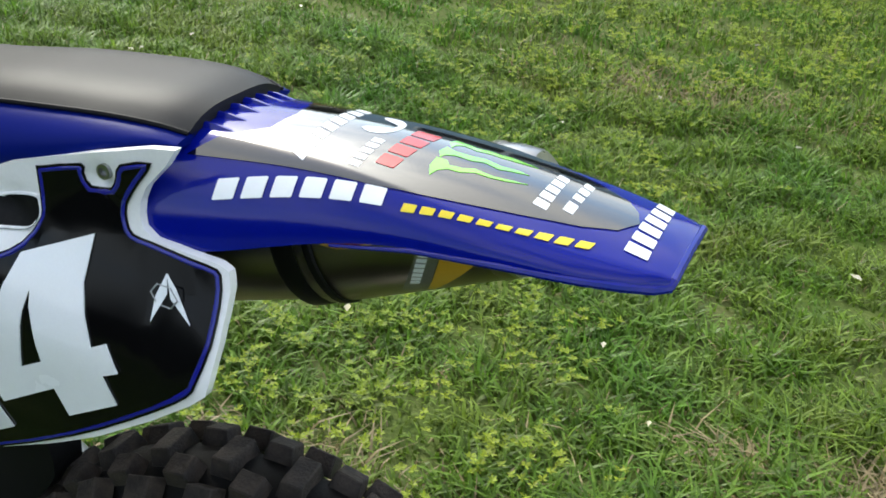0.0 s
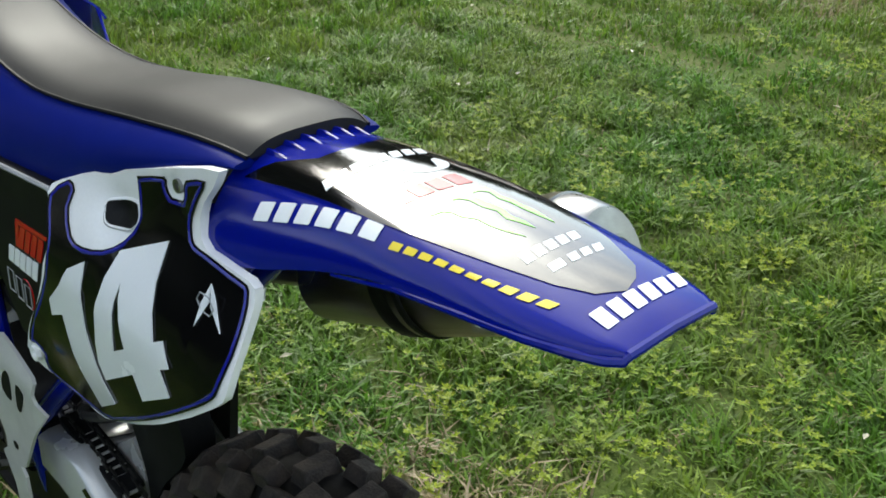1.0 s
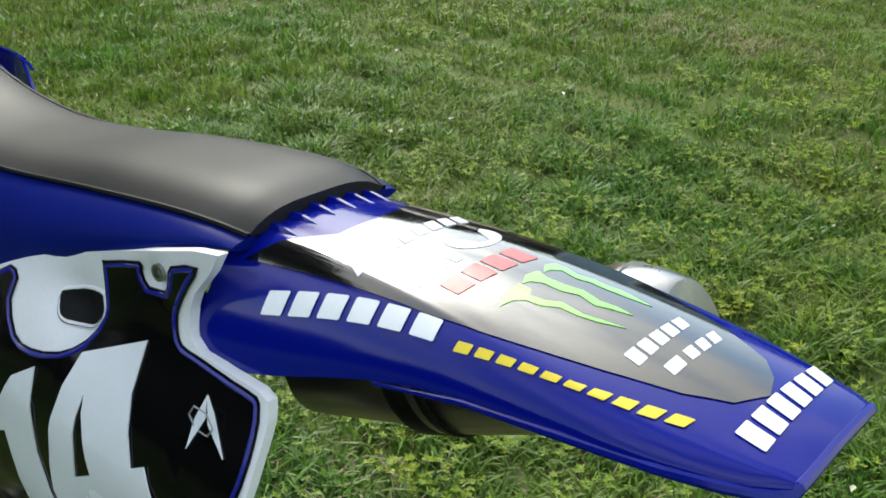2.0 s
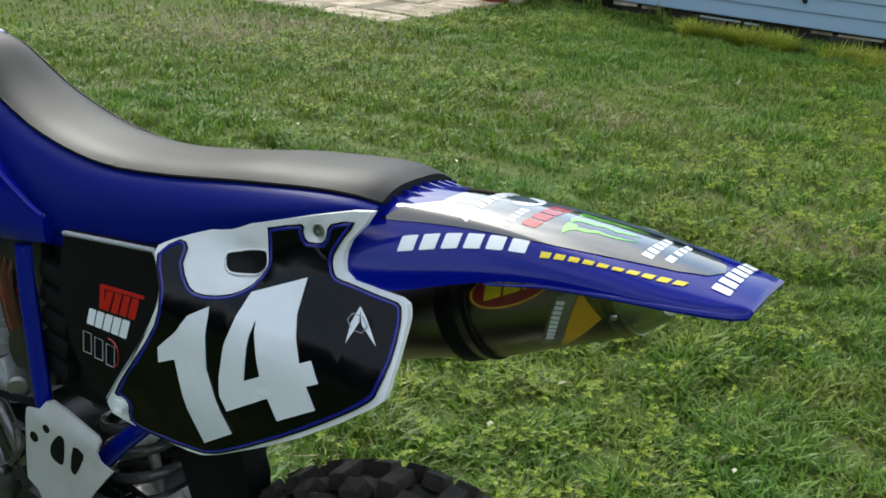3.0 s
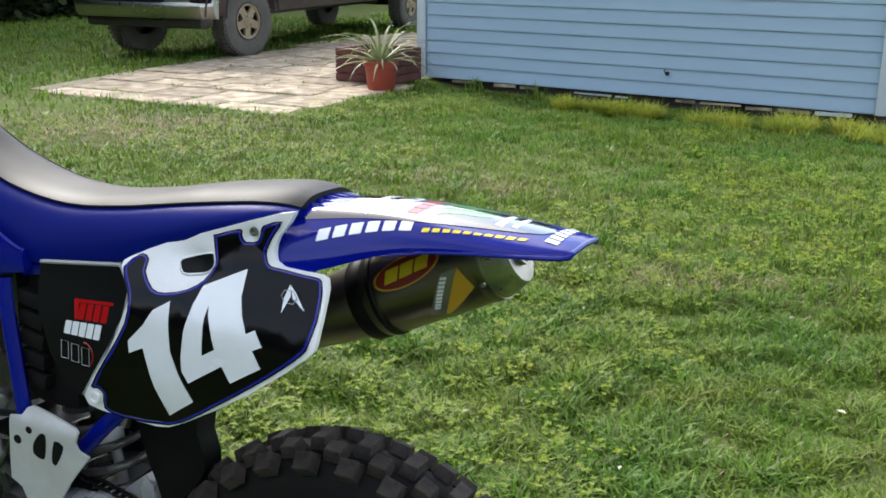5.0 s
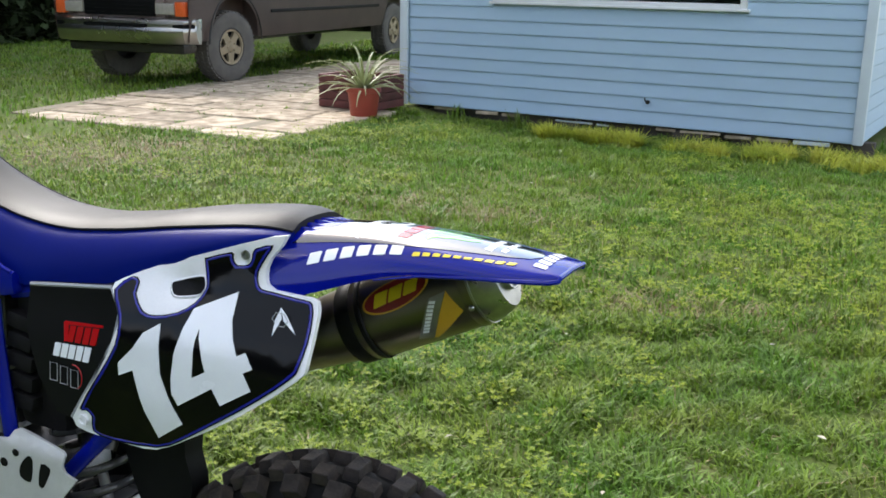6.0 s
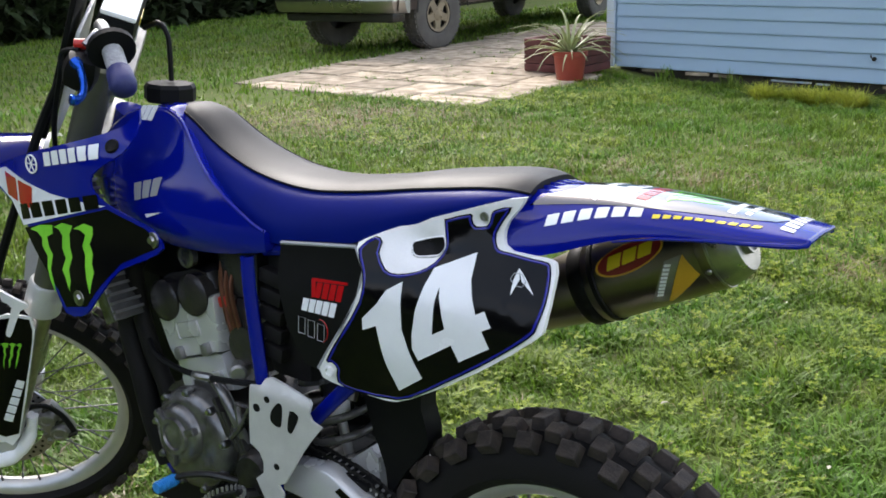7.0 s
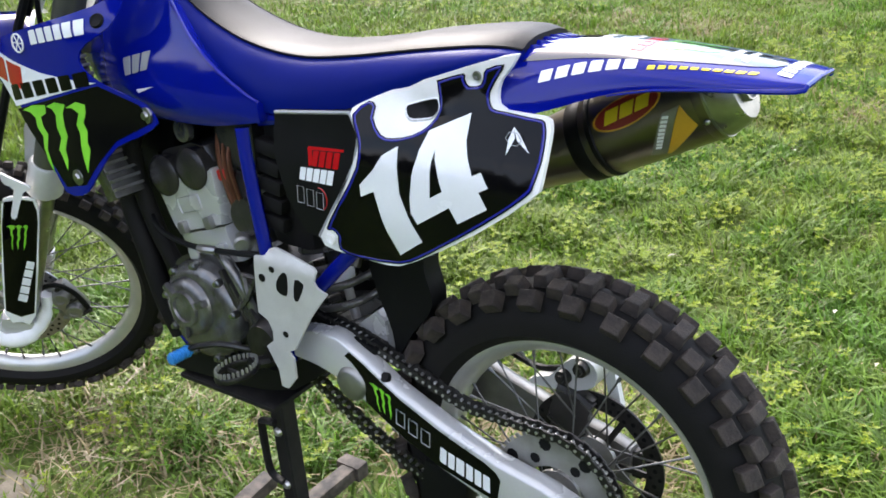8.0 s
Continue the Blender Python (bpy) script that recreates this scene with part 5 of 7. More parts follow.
def shroud(s):
    surf = lambda u, v: (Vector((u, s * shroud_y(u, v), v)), Vector((0.1, s, 0.15)).normalized())
    p = part("radiator_shroud", sheet(bmesh.new(), [smooth_poly(SHROUD if s < 0 else [(u, min(v, 0.600)) for u, v in SHROUD], 2)], surf, 0.004, 0.025), BLUE, bike, "blue radiator shroud with stickers", 50)
    g = lambda name, outs, material, label, lift: part(name, sheet(bmesh.new(), outs, surf, 0.0006, 0.025, lift), material, p, label, 60)
    g("black_panel", [[(-1.045, 0.510), (-0.810, 0.577), (-0.738, 0.548), (-0.716, 0.520), (-0.785, 0.485), (-0.824, 0.442), (-0.856, 0.401), (-0.914, 0.388), (-0.934, 0.414)]], BLACK_VINYL, "black sticker", 0.0010)
    g("white_panel", [[(-1.172, 0.583), (-1.160, 0.602), (-1.120, 0.612), (-0.950, 0.586), (-0.812, 0.582), (-1.050, 0.514), (-1.10, 0.550), (-1.160, 0.570)]], WHITE_VINYL, "white wedge sticker", 0.0012)
    g("red_lettering", blocks(2, (-1.125, 0.603), (-0.998, 0.590), (-1.118, 0.560), (-1.005, 0.548), 0.85), RED_VINYL, "red block lettering", 0.0020)
    g("dark_lettering", blocks(6, (-1.062, 0.551), (-0.819, 0.603), (-1.052, 0.524), (-0.816, 0.579), 0.80), BLACK_VINYL, "black block lettering on white", 0.0020)
    if s > 0:
        return
    g("white_lettering", blocks(6, (-0.964, 0.658), (-0.820, 0.688), (-0.962, 0.634), (-0.813, 0.664), 0.78), WHITE_VINYL, "white block lettering", 0.0016)
    bm = bmesh.new()
    c = Vector((-1.000, s * (shroud_y(-1.0, 0.634) + 0.003), 0.634))
    tube(bm, [c + Vector((0.016 * math.cos(a), 0, 0.016 * math.sin(a))) for a in [2 * math.pi * k / 20 for k in range(21)]], 0.0016, 5, cap=False)
    for k in range(3):
        a = math.pi * k / 3
        d = Vector((0.014 * math.cos(a), 0, 0.014 * math.sin(a)))
        tube(bm, [c - d, c + d], 0.0012, 4)
    part("round_emblem", bm, WHITE_VINYL, p, "round white emblem with three bars")
    stripes = claw((-1.024, 0.408), (0.186, 0.0), (0.0, 0.138))
    g("claw_emblem", stripes, GREEN_VINYL, "three ragged green claw stripes", 0.0016)
    for x, z in ((-0.728, 0.531), (-0.876, 0.412)):
        bm = bmesh.new()
        lathe(bm, [(0.0, 0.006), (0.006, 0.006), (0.008, 0.002), (0.014, 0.0015), (0.0145, -0.002)], (x, s * shroud_y(x, z), z), (0, s, 0), 16)
        part("bolt", bm, STEEL, p)
    bm = bmesh.new()
    x, z, e = -0.800, 0.684, 0.004
    across = Vector(((shroud_y(x - e, z) - shroud_y(x + e, z)) / (2 * e), s, (shroud_y(x, z - e) - shroud_y(x, z + e)) / (2 * e))).normalized()
    lathe(bm, [(0.0, 0.0025), (0.009, 0.0025), (0.011, 0.004), (0.013, 0.0)], (x, s * shroud_y(x, z), z), across, 18)
    part("mount_hole", bm, BLACK_PLASTIC, p)


for s in (-1, 1):
    shroud(s)


def radiator(s):
    bm = bmesh.new()
    turn = Matrix.Rotation(-RAKE, 3, "Y")
    box(bm, (-0.935, s * 0.130, 0.475), (0.032, 0.065, 0.28), turn, 0.004)
    r = part("radiator", bm, ENGINE_GREY, bike, "finned aluminium radiator")
    fin = bmesh.new()
    box(fin, (0, 0, 0), (0.010, 0.062, 0.005), turn)
    fin = finish("fin", fin, ALU, 0)
    for k in range(16):
        o = new("fin", fin)
        o.parent = r
        o.location = Vector((-0.935, s * 0.130, 0.475)) + turn @ Vector((0.019, 0, -0.125 + k * 0.0165))
    bm = bmesh.new()
    tube(bm, bend([(-0.90, s * 0.10, 0.61), (-0.87, s * 0.085, 0.600), (-0.845, s * 0.085, 0.580), (-0.84, s * 0.08, 0.55)], 5), 0.012, 10)
    part("radiator_hose", bm, ENGINE_GREY, bike, "bent metal coolant pipe")


for s in (-1, 1):
    radiator(s)


# -- airbox, frame, guards --
def airbox():
    bm = bmesh.new()
    out = [(-0.478, 0.560), (-0.320, 0.580), (-0.305, 0.545), (-0.312, 0.500), (-0.392, 0.370), (-0.420, 0.375), (-0.455, 0.425), (-0.480, 0.500)]
    surf = lambda u, v: (Vector((u, -(0.118 + 0.012 * ease((0.56 - v) / 0.1)), v)), Vector((0, -1, 0)))
    a = part("airbox", sheet(bm, [out], surf, 0.21, 0.04), BLACK_PLASTIC, bike, "black airbox with small stickers")
    bm = bmesh.new()
    tube(bm, [surf(u, v)[0] for u, v in [(-0.476, 0.559), (-0.322, 0.578), (-0.306, 0.545), (-0.313, 0.502), (-0.39, 0.374)]], 0.003, 6)
    part("airbox_rim", bm, GREY_VINYL, a, "pale rim")
    g = lambda name, outs, material, label: part(name, sheet(bmesh.new(), outs, surf, 0.0008, 0.04, 0.001), material, a, label)
    g("red_lettering", [[(-0.405, 0.516), (-0.334, 0.521), (-0.334, 0.517), (-0.405, 0.511)], [(-0.407, 0.514), (-0.398, 0.514), (-0.396, 0.490), (-0.403, 0.485)]] + blocks(4, (-0.394, 0.511), (-0.338, 0.515), (-0.398, 0.487), (-0.341, 0.490), 0.8), RED_VINYL, "red block lettering with an overline")
    g("white_lettering", blocks(5, (-0.420, 0.482), (-0.349, 0.486), (-0.424, 0.462), (-0.354, 0.463), 0.84), WHITE_VINYL, "white block lettering")
    bm = bmesh.new()
    for i, x in enumerate((-0.430, -0.410, -0.390)):
        z = 0.424 - i * 0.002
        y = surf(x, z)[0].y - 0.002
        pts = [(x, y, z), (x + 0.001, y, z + 0.027), (x + 0.015, y, z + 0.027), (x + 0.014, y, z), (x, y, z)]
        tube(bm, pts, 0.0008, 4)
    part("thin_line_emblem", bm, GREY_VINYL, a, "thin grey outlined emblem")
    bm = bmesh.new()
    c = Vector((-0.382, surf(-0.382, 0.437)[0].y - 0.002, 0.437))
    tube(bm, [c + Vector((0.014 * math.cos(q), 0, 0.018 * math.sin(q))) for q in [-1.2 + 0.3 * k for k in range(11)]], 0.0009, 4)
    part("red_swoosh", bm, RED_VINYL, a, "thin red swoosh")
    # intake boot ribs ahead of the box
    bm = bmesh.new()
    for k in range(5):
        box(bm, (-0.522, -0.075, 0.36 + k * 0.032), (0.050, 0.06, 0.026), Matrix.Rotation(0.15, 3, "Y"), 0.006)
    box(bm, (-0.500, -0.01, 0.43), (0.10, 0.15, 0.24), None, 0.02)
    part("intake_boot", bm, RUBBER, a, "ribbed rubber intake boot")


airbox()


def chassis():
    bm = bmesh.new()
    for s in (-1, 1):
        tube(bm, bend([(-0.562, s * 0.112, 0.52), (-0.556, s * 0.114, 0.46), (-0.541, s * 0.115, 0.36), (-0.532, s * 0.115, 0.30), (-0.525, s * 0.105, 0.18), (-0.52, s * 0.09, 0.06)], 3), 0.0138, 10, (1, 0.8))
        tube(bm, [(-0.53, s * 0.085, 0.06), (-0.62, s * 0.075, 0.012), (-0.82, s * 0.06, 0.012), (-0.95, s * 0.02, 0.05)], 0.013, 10)
    f = part("frame", bm, BLUE, bike, "blue painted steel frame tubes")
    bm = bmesh.new()
    tube(bm, [(-0.95, 0, 0.04), (-0.983, 0, 0.124), (-0.997, 0, 0.247), (-1.012, 0, 0.353), (-1.055, 0, 0.62)], 0.017, 10)
    tube(bm, [(-1.05, 0, 0.60), (-0.80, 0, 0.60), (-0.575, 0, 0.52)], 0.019, 10)
    tube(bm, [(-1.062, 0, 0.55), (-0.985, 0, 0.71)], 0.032, 14)
    part("backbone", bm, BLUE, f)
    bm = bmesh.new()
    for s in (-1, 1):
        tube(bm, [(-0.54, s * 0.09, 0.53), (-0.30, s * 0.085, 0.575), (-0.03, s * 0.075, 0.64)], 0.011, 8)
        tube(bm, [(-0.50, s * 0.10, 0.19), (-0.40, s * 0.09, 0.30), (-0.10, s * 0.08, 0.60)], 0.0135, 10)
    part("subframe", bm, BLUE, f, "blue subframe tubes")
    # pivot guard plate
    for s in (-1, 1):
        out = [(-0.540, 0.309), (-0.518, 0.312), (-0.510, 0.325), (-0.498, 0.330), (-0.471, 0.326), (-0.408, 0.315), (-0.402, 0.310), (-0.406, 0.293), (-0.401, 0.283), (-0.391, 0.277), (-0.384, 0.274), (-0.420, 0.224), (-0.463, 0.154), (-0.479, 0.146), (-0.468, 0.135), (-0.467, 0.098), (-0.488, 0.072), (-0.504, 0.072), (-0.507, 0.102), (-0.520, 0.124), (-0.531, 0.142), (-0.513, 0.158), (-0.512, 0.177), (-0.521, 0.194), (-0.543, 0.204), (-0.543, 0.238)]
        surf = lambda u, v, s=s: (Vector((u, s * (0.139 - 0.010 * ease((v - 0.300) / 0.03) - 0.006 * ease((u + 0.41) / 0.03)), v)), Vector((0, s, 0)))
        p = part("pivot_guard", sheet(bmesh.new(), [out], surf, 0.004, 0.012), GUARD, f, "scuffed off-white frame guard plate")
        slots = [[(-0.490, 0.275), (-0.477, 0.292), (-0.469, 0.295), (-0.464, 0.288), (-0.467, 0.258), (-0.475, 0.252), (-0.491, 0.258)], [(-0.447, 0.288), (-0.431, 0.286), (-0.429, 0.278), (-0.443, 0.251), (-0.450, 0.250), (-0.453, 0.257)]]
        slots += [[(cx + r * math.cos(a), cz + 0.9 * r * math.sin(a)) for a in [math.pi / 5 * k for k in range(10)]] for cx, cz, r in ((-0.499, 0.294, 0.0065), (-0.524, 0.273, 0.008), (-0.481, 0.179, 0.0065))]
        for o in slots:
            # slots are black patches on the plate, for the dark behind them
            part("guard_slot", sheet(bmesh.new(), [smooth_poly(o, 2)], surf, 0.0005, 0.05, 0.0008), BLACK_PLASTIC, p)


chassis()


# -- engine --
def lean(r, y, a):
    """A point of the cylinder, which leans forwards: r to the rear across it, a along it from its foot."""
    return Vector((-0.695 + 0.95 * r - 0.31 * a, y, 0.245 + 0.31 * r + 0.95 * a))


LEAN = Matrix.Rotation(-0.315, 3, "Y")


def rings_between(outline, steps):
    """Copies of an outline in the lean frame across the engine: (y, shrink)."""
    ca, cr = sum(a for r, a in outline) / len(outline), sum(r for r, a in outline) / len(outline)
    return [[lean(cr + (r - cr) * k, y, ca + (a - ca) * k) for r, a in outline] for y, k in steps]


# outline of a made-up black plate for the shade between the hoses
GAP_PLATE = [(-1.00, 0.44), (-0.93, 0.47), (-0.88, 0.36), (-0.82, 0.20), (-0.86, 0.08), (-0.92, 0.12), (-0.955, 0.26)]


def engine():
    bm = bmesh.new()
    out = smooth_poly([(-0.66, 0.235), (-0.72, 0.250), (-0.79, 0.235), (-0.835, 0.19), (-0.850, 0.12), (-0.81, 0.05), (-0.72, 0.02), (-0.61, 0.03), (-0.565, 0.10), (-0.59, 0.19)], 3)
    surf = lambda u, v: (Vector((u, -0.085, v)), Vector((0, -1, 0)))
    sheet(bm, [out], surf, 0.19, 0.2)
    e = part("engine", bm, ENGINE_DARK, bike, "grey single-cylinder engine, oily and dusty")
    bm = bmesh.new()
    lathe(bm, [(0.0, 0.030), (0.072, 0.030), (0.088, 0.026), (0.096, 0.016), (0.100, 0.0)], (-0.735, -0.085, 0.140), (0, -1, 0), 40)
    part("crank_cover", bm, ENGINE_GREY, e, "grey cast crankcase cover")
    bm = bmesh.new()
    lathe(bm, [(0.0, 0.034), (0.024, 0.034), (0.026, 0.038), (0.034, 0.038), (0.036, 0.032), (0.050, 0.030), (0.056, 0.024), (0.060, 0.010), (0.066, 0.006)], (-0.752, -0.098, 0.152), (0, -1, 0), 36)
    for a in (0.4, 2.5, 4.6):
        box(bm, (-0.752 + 0.046 * math.cos(a), -0.128, 0.152 + 0.046 * math.sin(a)), (0.030, 0.014, 0.014), Matrix.Rotation(-a, 3, "Y"), 0.003)
    part("ignition_cover", bm, ENGINE_GREY, e, "round cast aluminium ignition cover")
    for k in range(9):
        a = 2 * math.pi * k / 9 + 0.2
        bm = bmesh.new()
        c = Vector((-0.735 + 0.093 * math.cos(a), -0.098, 0.140 + 0.093 * math.sin(a)))
        tube(bm, [c, c - Vector((0, 0.014, 0))], 0.0075, 8)
        tube(bm, [c - Vector((0, 0.014, 0)), c - Vector((0, 0.019, 0))], 0.0050, 6)
        part("case_bolt", bm, STEEL, e)
    # bracket arm, ribs and small pipes over the crankcase
    bm = bmesh.new()
    tube(bm, [(-0.610, -0.105, 0.245), (-0.572, -0.110, 0.250), (-0.598, -0.110, 0.205), (-0.628, -0.105, 0.175)], 0.0055, 6)
    tube(bm, [(-0.610, -0.105, 0.245), (-0.598, -0.110, 0.205)], 0.0055, 6)
    part("cable_bracket", bm, ENGINE_GREY, e, "open grey cable bracket")
    for k in range(4):
        bm = bmesh.new()
        x = -0.655 + 0.022 * k
        box(bm, (x, -0.090, 0.205 - 0.020 * k), (0.010, 0.030, 0.075), Matrix.Rotation(-0.5, 3, "Y"), 0.003)
        part("case_rib", bm, ENGINE_DARK, e)
    bm = bmesh.new()
    tube(bm, bend([(-0.70, -0.080, 0.262), (-0.655, -0.095, 0.250), (-0.625, -0.098, 0.215), (-0.605, -0.090, 0.165)], 5), 0.011, 10)
    part("water_pipe", bm, ENGINE_GREY, e, "short cast water pipe")
    bm = bmesh.new()
    lathe(bm, [(0.0, 0.030), (0.012, 0.030), (0.016, 0.026), (0.018, 0.0)], (-0.622, -0.080, 0.300), (0.6, -0.8, 0.0), 16)
    part("drain_plug", bm, ALU, e, "bright side plug")
    # cylinder and head, leaning forwards
    bm = bmesh.new()
    loft(bm, rings_between([(-0.080, -0.01), (-0.086, 0.03), (-0.088, 0.060), (0.046, 0.060), (0.050, 0.02), (0.056, -0.01)], [(-0.080, 0.94), (-0.072, 1.0), (0.07, 1.0)]))
    for r in (-0.060, 0.022):
        box(bm, lean(r, -0.083, 0.020), (0.026, 0.014, 0.022), LEAN, 0.005)
    part("cylinder", bm, ALU_PAINT, e, "cast silver cylinder")
    bm = bmesh.new()
    loft(bm, rings_between([(-0.086, 0.062), (-0.094, 0.085), (-0.104, 0.165), (0.070, 0.165), (0.058, 0.085), (0.048, 0.062)], [(-0.086, 0.94), (-0.078, 1.0), (0.07, 1.0)]))
    for r in (-0.058, 0.018):
        bm2 = bmesh.new()
        box(bm2, lean(r, -0.090, 0.072), (0.020, 0.016, 0.024), LEAN, 0.006)
        part("head_lug", bm2, ALU, e, "bright stud boss")
    h = part("cylinder_head", bm, ALU_PAINT, e, "pale silver cylinder head")
    bm = bmesh.new()
    box(bm, lean(-0.022, -0.086, 0.112), (0.060, 0.006, 0.030), LEAN, 0.006)
    part("head_panel", bm, ALU_PAINT, h)
    for r in (-0.066, 0.017):
        bm = bmesh.new()
        c0, c1 = lean(r, 0.06, 0.172), lean(r, -0.090, 0.172)
        tube(bm, [c0, c1, c1 + Vector((0, -0.003, 0)), c1 + Vector((0, -0.006, 0))], [0.039, 0.039, 0.036, 0.026], 24)
        part("cam_cap", bm, ENGINE_DARK, e, "rounded dark cam cover end")
    bm = bmesh.new()
    loft(bm, rings_between([(-0.104, 0.172), (-0.100, 0.205), (-0.070, 0.218), (0.020, 0.218), (0.055, 0.205), (0.062, 0.172)], [(-0.070, 0.9), (-0.060, 1.0), (0.06, 1.0)]))
    part("valve_cover", bm, ENGINE_DARK, e)
    # made-up black block that closes the dark gap ahead of the head
    bm = bmesh.new()
    box(bm, (-0.895, 0.0, 0.465), (0.15, 0.10, 0.11), None, 0.015)
    part("gap_block", bm, BLACK_PLASTIC, e, "black block added to fill the dark gap ahead of the cylinder head")
    # made-up black sheet that keeps the gap under the tank dark
    bm = bmesh.new()
    sheet(bm, [[(-0.98, 0.40), (-0.95, 0.57), (-0.62, 0.56), (-0.60, 0.42), (-0.80, 0.38)]], lambda u, v: (Vector((u, 0.060, v)), Vector((0, -1, 0))), 0.02, 0.1)
    part("gap_sheet", bm, BLACK_PLASTIC, e, "black sheet added behind the dark gap under the tank")
    bm = bmesh.new()
    box(bm, lean(0.084, -0.072, 0.150), (0.022, 0.022, 0.020), LEAN, 0.004)
    part("red_connector", bm, RED_PLASTIC, e, "small red connector")
    for k in range(3):
        o = 0.013 * k
        bm = bmesh.new()
        tube(bm, bend([(-0.672 + o, -0.065 + 0.01 * k, 0.50), (-0.668 + o, -0.078, 0.45), (-0.648 + o, -0.082, 0.38), (-0.628 + o, -0.075, 0.33)], 4), 0.0042, 6)
        part("breather_hose", bm, COPPER, e, "thin brown rubber breather hose")
    bm = bmesh.new()
    box(bm, (-0.610, -0.02, 0.36), (0.08, 0.10, 0.13), None, 0.014)
    lathe(bm, [(0.0, 0.0), (0.032, 0.0), (0.034, 0.03), (0.0, 0.032)], (-0.612, -0.055, 0.345), (0, -1, 0), 20)
    box(bm, (-0.63, -0.03, 0.47), (0.10, 0.09, 0.09), None, 0.012)
    part("carburettor", bm, ENGINE_DARK, e, "dark carburettor")
    bm = bmesh.new()
    lathe(bm, [(0.016, -0.004), (0.020, 0.0), (0.020, 0.012), (0.012, 0.014), (0.0, 0.012)], (-0.735, -0.085, 0.485), (0, -1, 0), 18)
    part("hose_clamp", bm, ENGINE_GREY, e, "grey pipe end under the tank")
    bm = bmesh.new()
    tube(bm, bend([(-0.90, -0.06, 0.34), (-0.84, -0.100, 0.295), (-0.774, -0.110, 0.278), (-0.70, -0.112, 0.277), (-0.62, -0.110, 0.286), (-0.56, -0.10, 0.292)], 5), 0.0055, 6)
    part("clutch_cable", bm, BLACK_PLASTIC, e, "black clutch cable")
    bm = bmesh.new()
    tube(bm, [(-0.712, -0.112, 0.277), (-0.705, -0.112, 0.277), (-0.672, -0.112, 0.281), (-0.664, -0.112, 0.282)], [0.006, 0.008, 0.008, 0.006], 8)
    part("cable_adjuster", bm, STEEL, e, "bright cable adjuster")
    # header and lower hoses in front
    bm = bmesh.new()
    tube(bm, bend([(-0.86, -0.06, 0.52), (-0.915, -0.080, 0.42), (-0.925, -0.085, 0.32), (-0.895, -0.085, 0.22), (-0.872, -0.08, 0.12), (-0.85, -0.07, 0.05)], 6), 0.021, 12)
    part("coolant_hose", bm, RUBBER, e, "black coolant hose")
    bm = bmesh.new()
    tube(bm, bend([(-0.84, -0.09, 0.55), (-0.875, -0.10, 0.47), (-0.885, -0.09, 0.38), (-0.86, -0.085, 0.28), (-0.83, -0.075, 0.20)], 6), 0.017, 12)
    part("coolant_hose", bm, RUBBER, e, "black coolant hose")
    bm = bmesh.new()
    tube(bm, bend([(-0.85, 0.03, 0.40), (-0.93, 0.05, 0.36), (-0.94, 0.10, 0.25), (-0.85, 0.14, 0.20), (-0.60, 0.13, 0.30), (-0.30, 0.12, 0.42), (-0.16, 0.12, 0.47)], 6), 0.020, 12)
    part("header_pipe", bm, TITANIUM, e, "bare metal exhaust pipe")
    # black plate stands in for shade on the frame behind the hoses
    bm = bmesh.new()
    sheet(bm, [smooth_poly(GAP_PLATE, 2)], lambda u, v: (Vector((u, -0.03, v)), Vector((0, -1, 0))), 0.03, 0.1)
    part("gap_plate", bm, BLACK_PLASTIC, e, "black plate added for the shade between the hoses")
    # skid plate
    out = [(-0.872, -0.004), (-0.862, -0.014), (-0.780, -0.006), (-0.660, 0.006), (-0.592, 0.016), (-0.517, 0.040), (-0.460, 0.080), (-0.42, 0.118), (-0.46, 0.130), (-0.560, 0.066), (-0.70, 0.058), (-0.800, 0.052), (-0.835, 0.012)]
    surf = lambda u, v: (Vector((u, -0.100, v)), Vector((0, -1, 0)))
    part("skid_plate", sheet(bmesh.new(), [out], surf, 0.20, 0.1), BLACK_PLASTIC, bike, "black skid plate under the engine")
    # front sprocket cover
    bm = bmesh.new()
    lathe(bm, [(0.0, 0.02), (0.035, 0.018), (0.045, 0.0)], (-0.575, -0.095, 0.12), (0, -1, 0), 20)
    part("front_sprocket", bm, DARK_STEEL, e, "oily front sprocket")
    # gear lever
    bm = bmesh.new()
    tube(bm, bend([(-0.61, -0.11, 0.10), (-0.65, -0.14, 0.112), (-0.70, -0.155, 0.100), (-0.725, -0.16, 0.085)], 4), 0.006, 8)
    g = part("gear_lever", bm, DARK_STEEL, bike, "dark steel gear lever")
    bm = bmesh.new()
    p, q = Vector((-0.722, -0.155, 0.086)), Vector((-0.722, -0.200, 0.086))
    tube(bm, [p, q], 0.010, 12)
    for k in range(5):
        tube(bm, [p.lerp(q, 0.1 + 0.19 * k), p.lerp(q, 0.18 + 0.19 * k)], 0.0118, 12)
    part("lever_tip", bm, BRIGHT_BLUE, g, "bright blue lever tip")
    # footpegs
    for s in (-1, 1):
        bm = bmesh.new()
        ring = [(-0.571 + 0.026 * math.cos(a), s * (0.178 + 0.042 * math.sin(a)), 0.098) for a in [2 * math.pi * k / 28 for k in range(29)]]
        tube(bm, ring, 0.0038, 6, (1, 1.6))
        tube(bm, [(-0.546, s * 0.178, 0.096), (-0.596, s * 0.178, 0.096)], 0.004, 6)
        tube(bm, [(-0.572, s * 0.145, 0.098), (-0.560, s * 0.09, 0.085)], 0.012, 8)
        peg = part("footpeg", bm, DARK_STEEL, bike, "dark steel footpeg with bright worn teeth")
        tooth = bmesh.new()
        box(tooth, (0, 0, 0), (0.0036, 0.0036, 0.009))
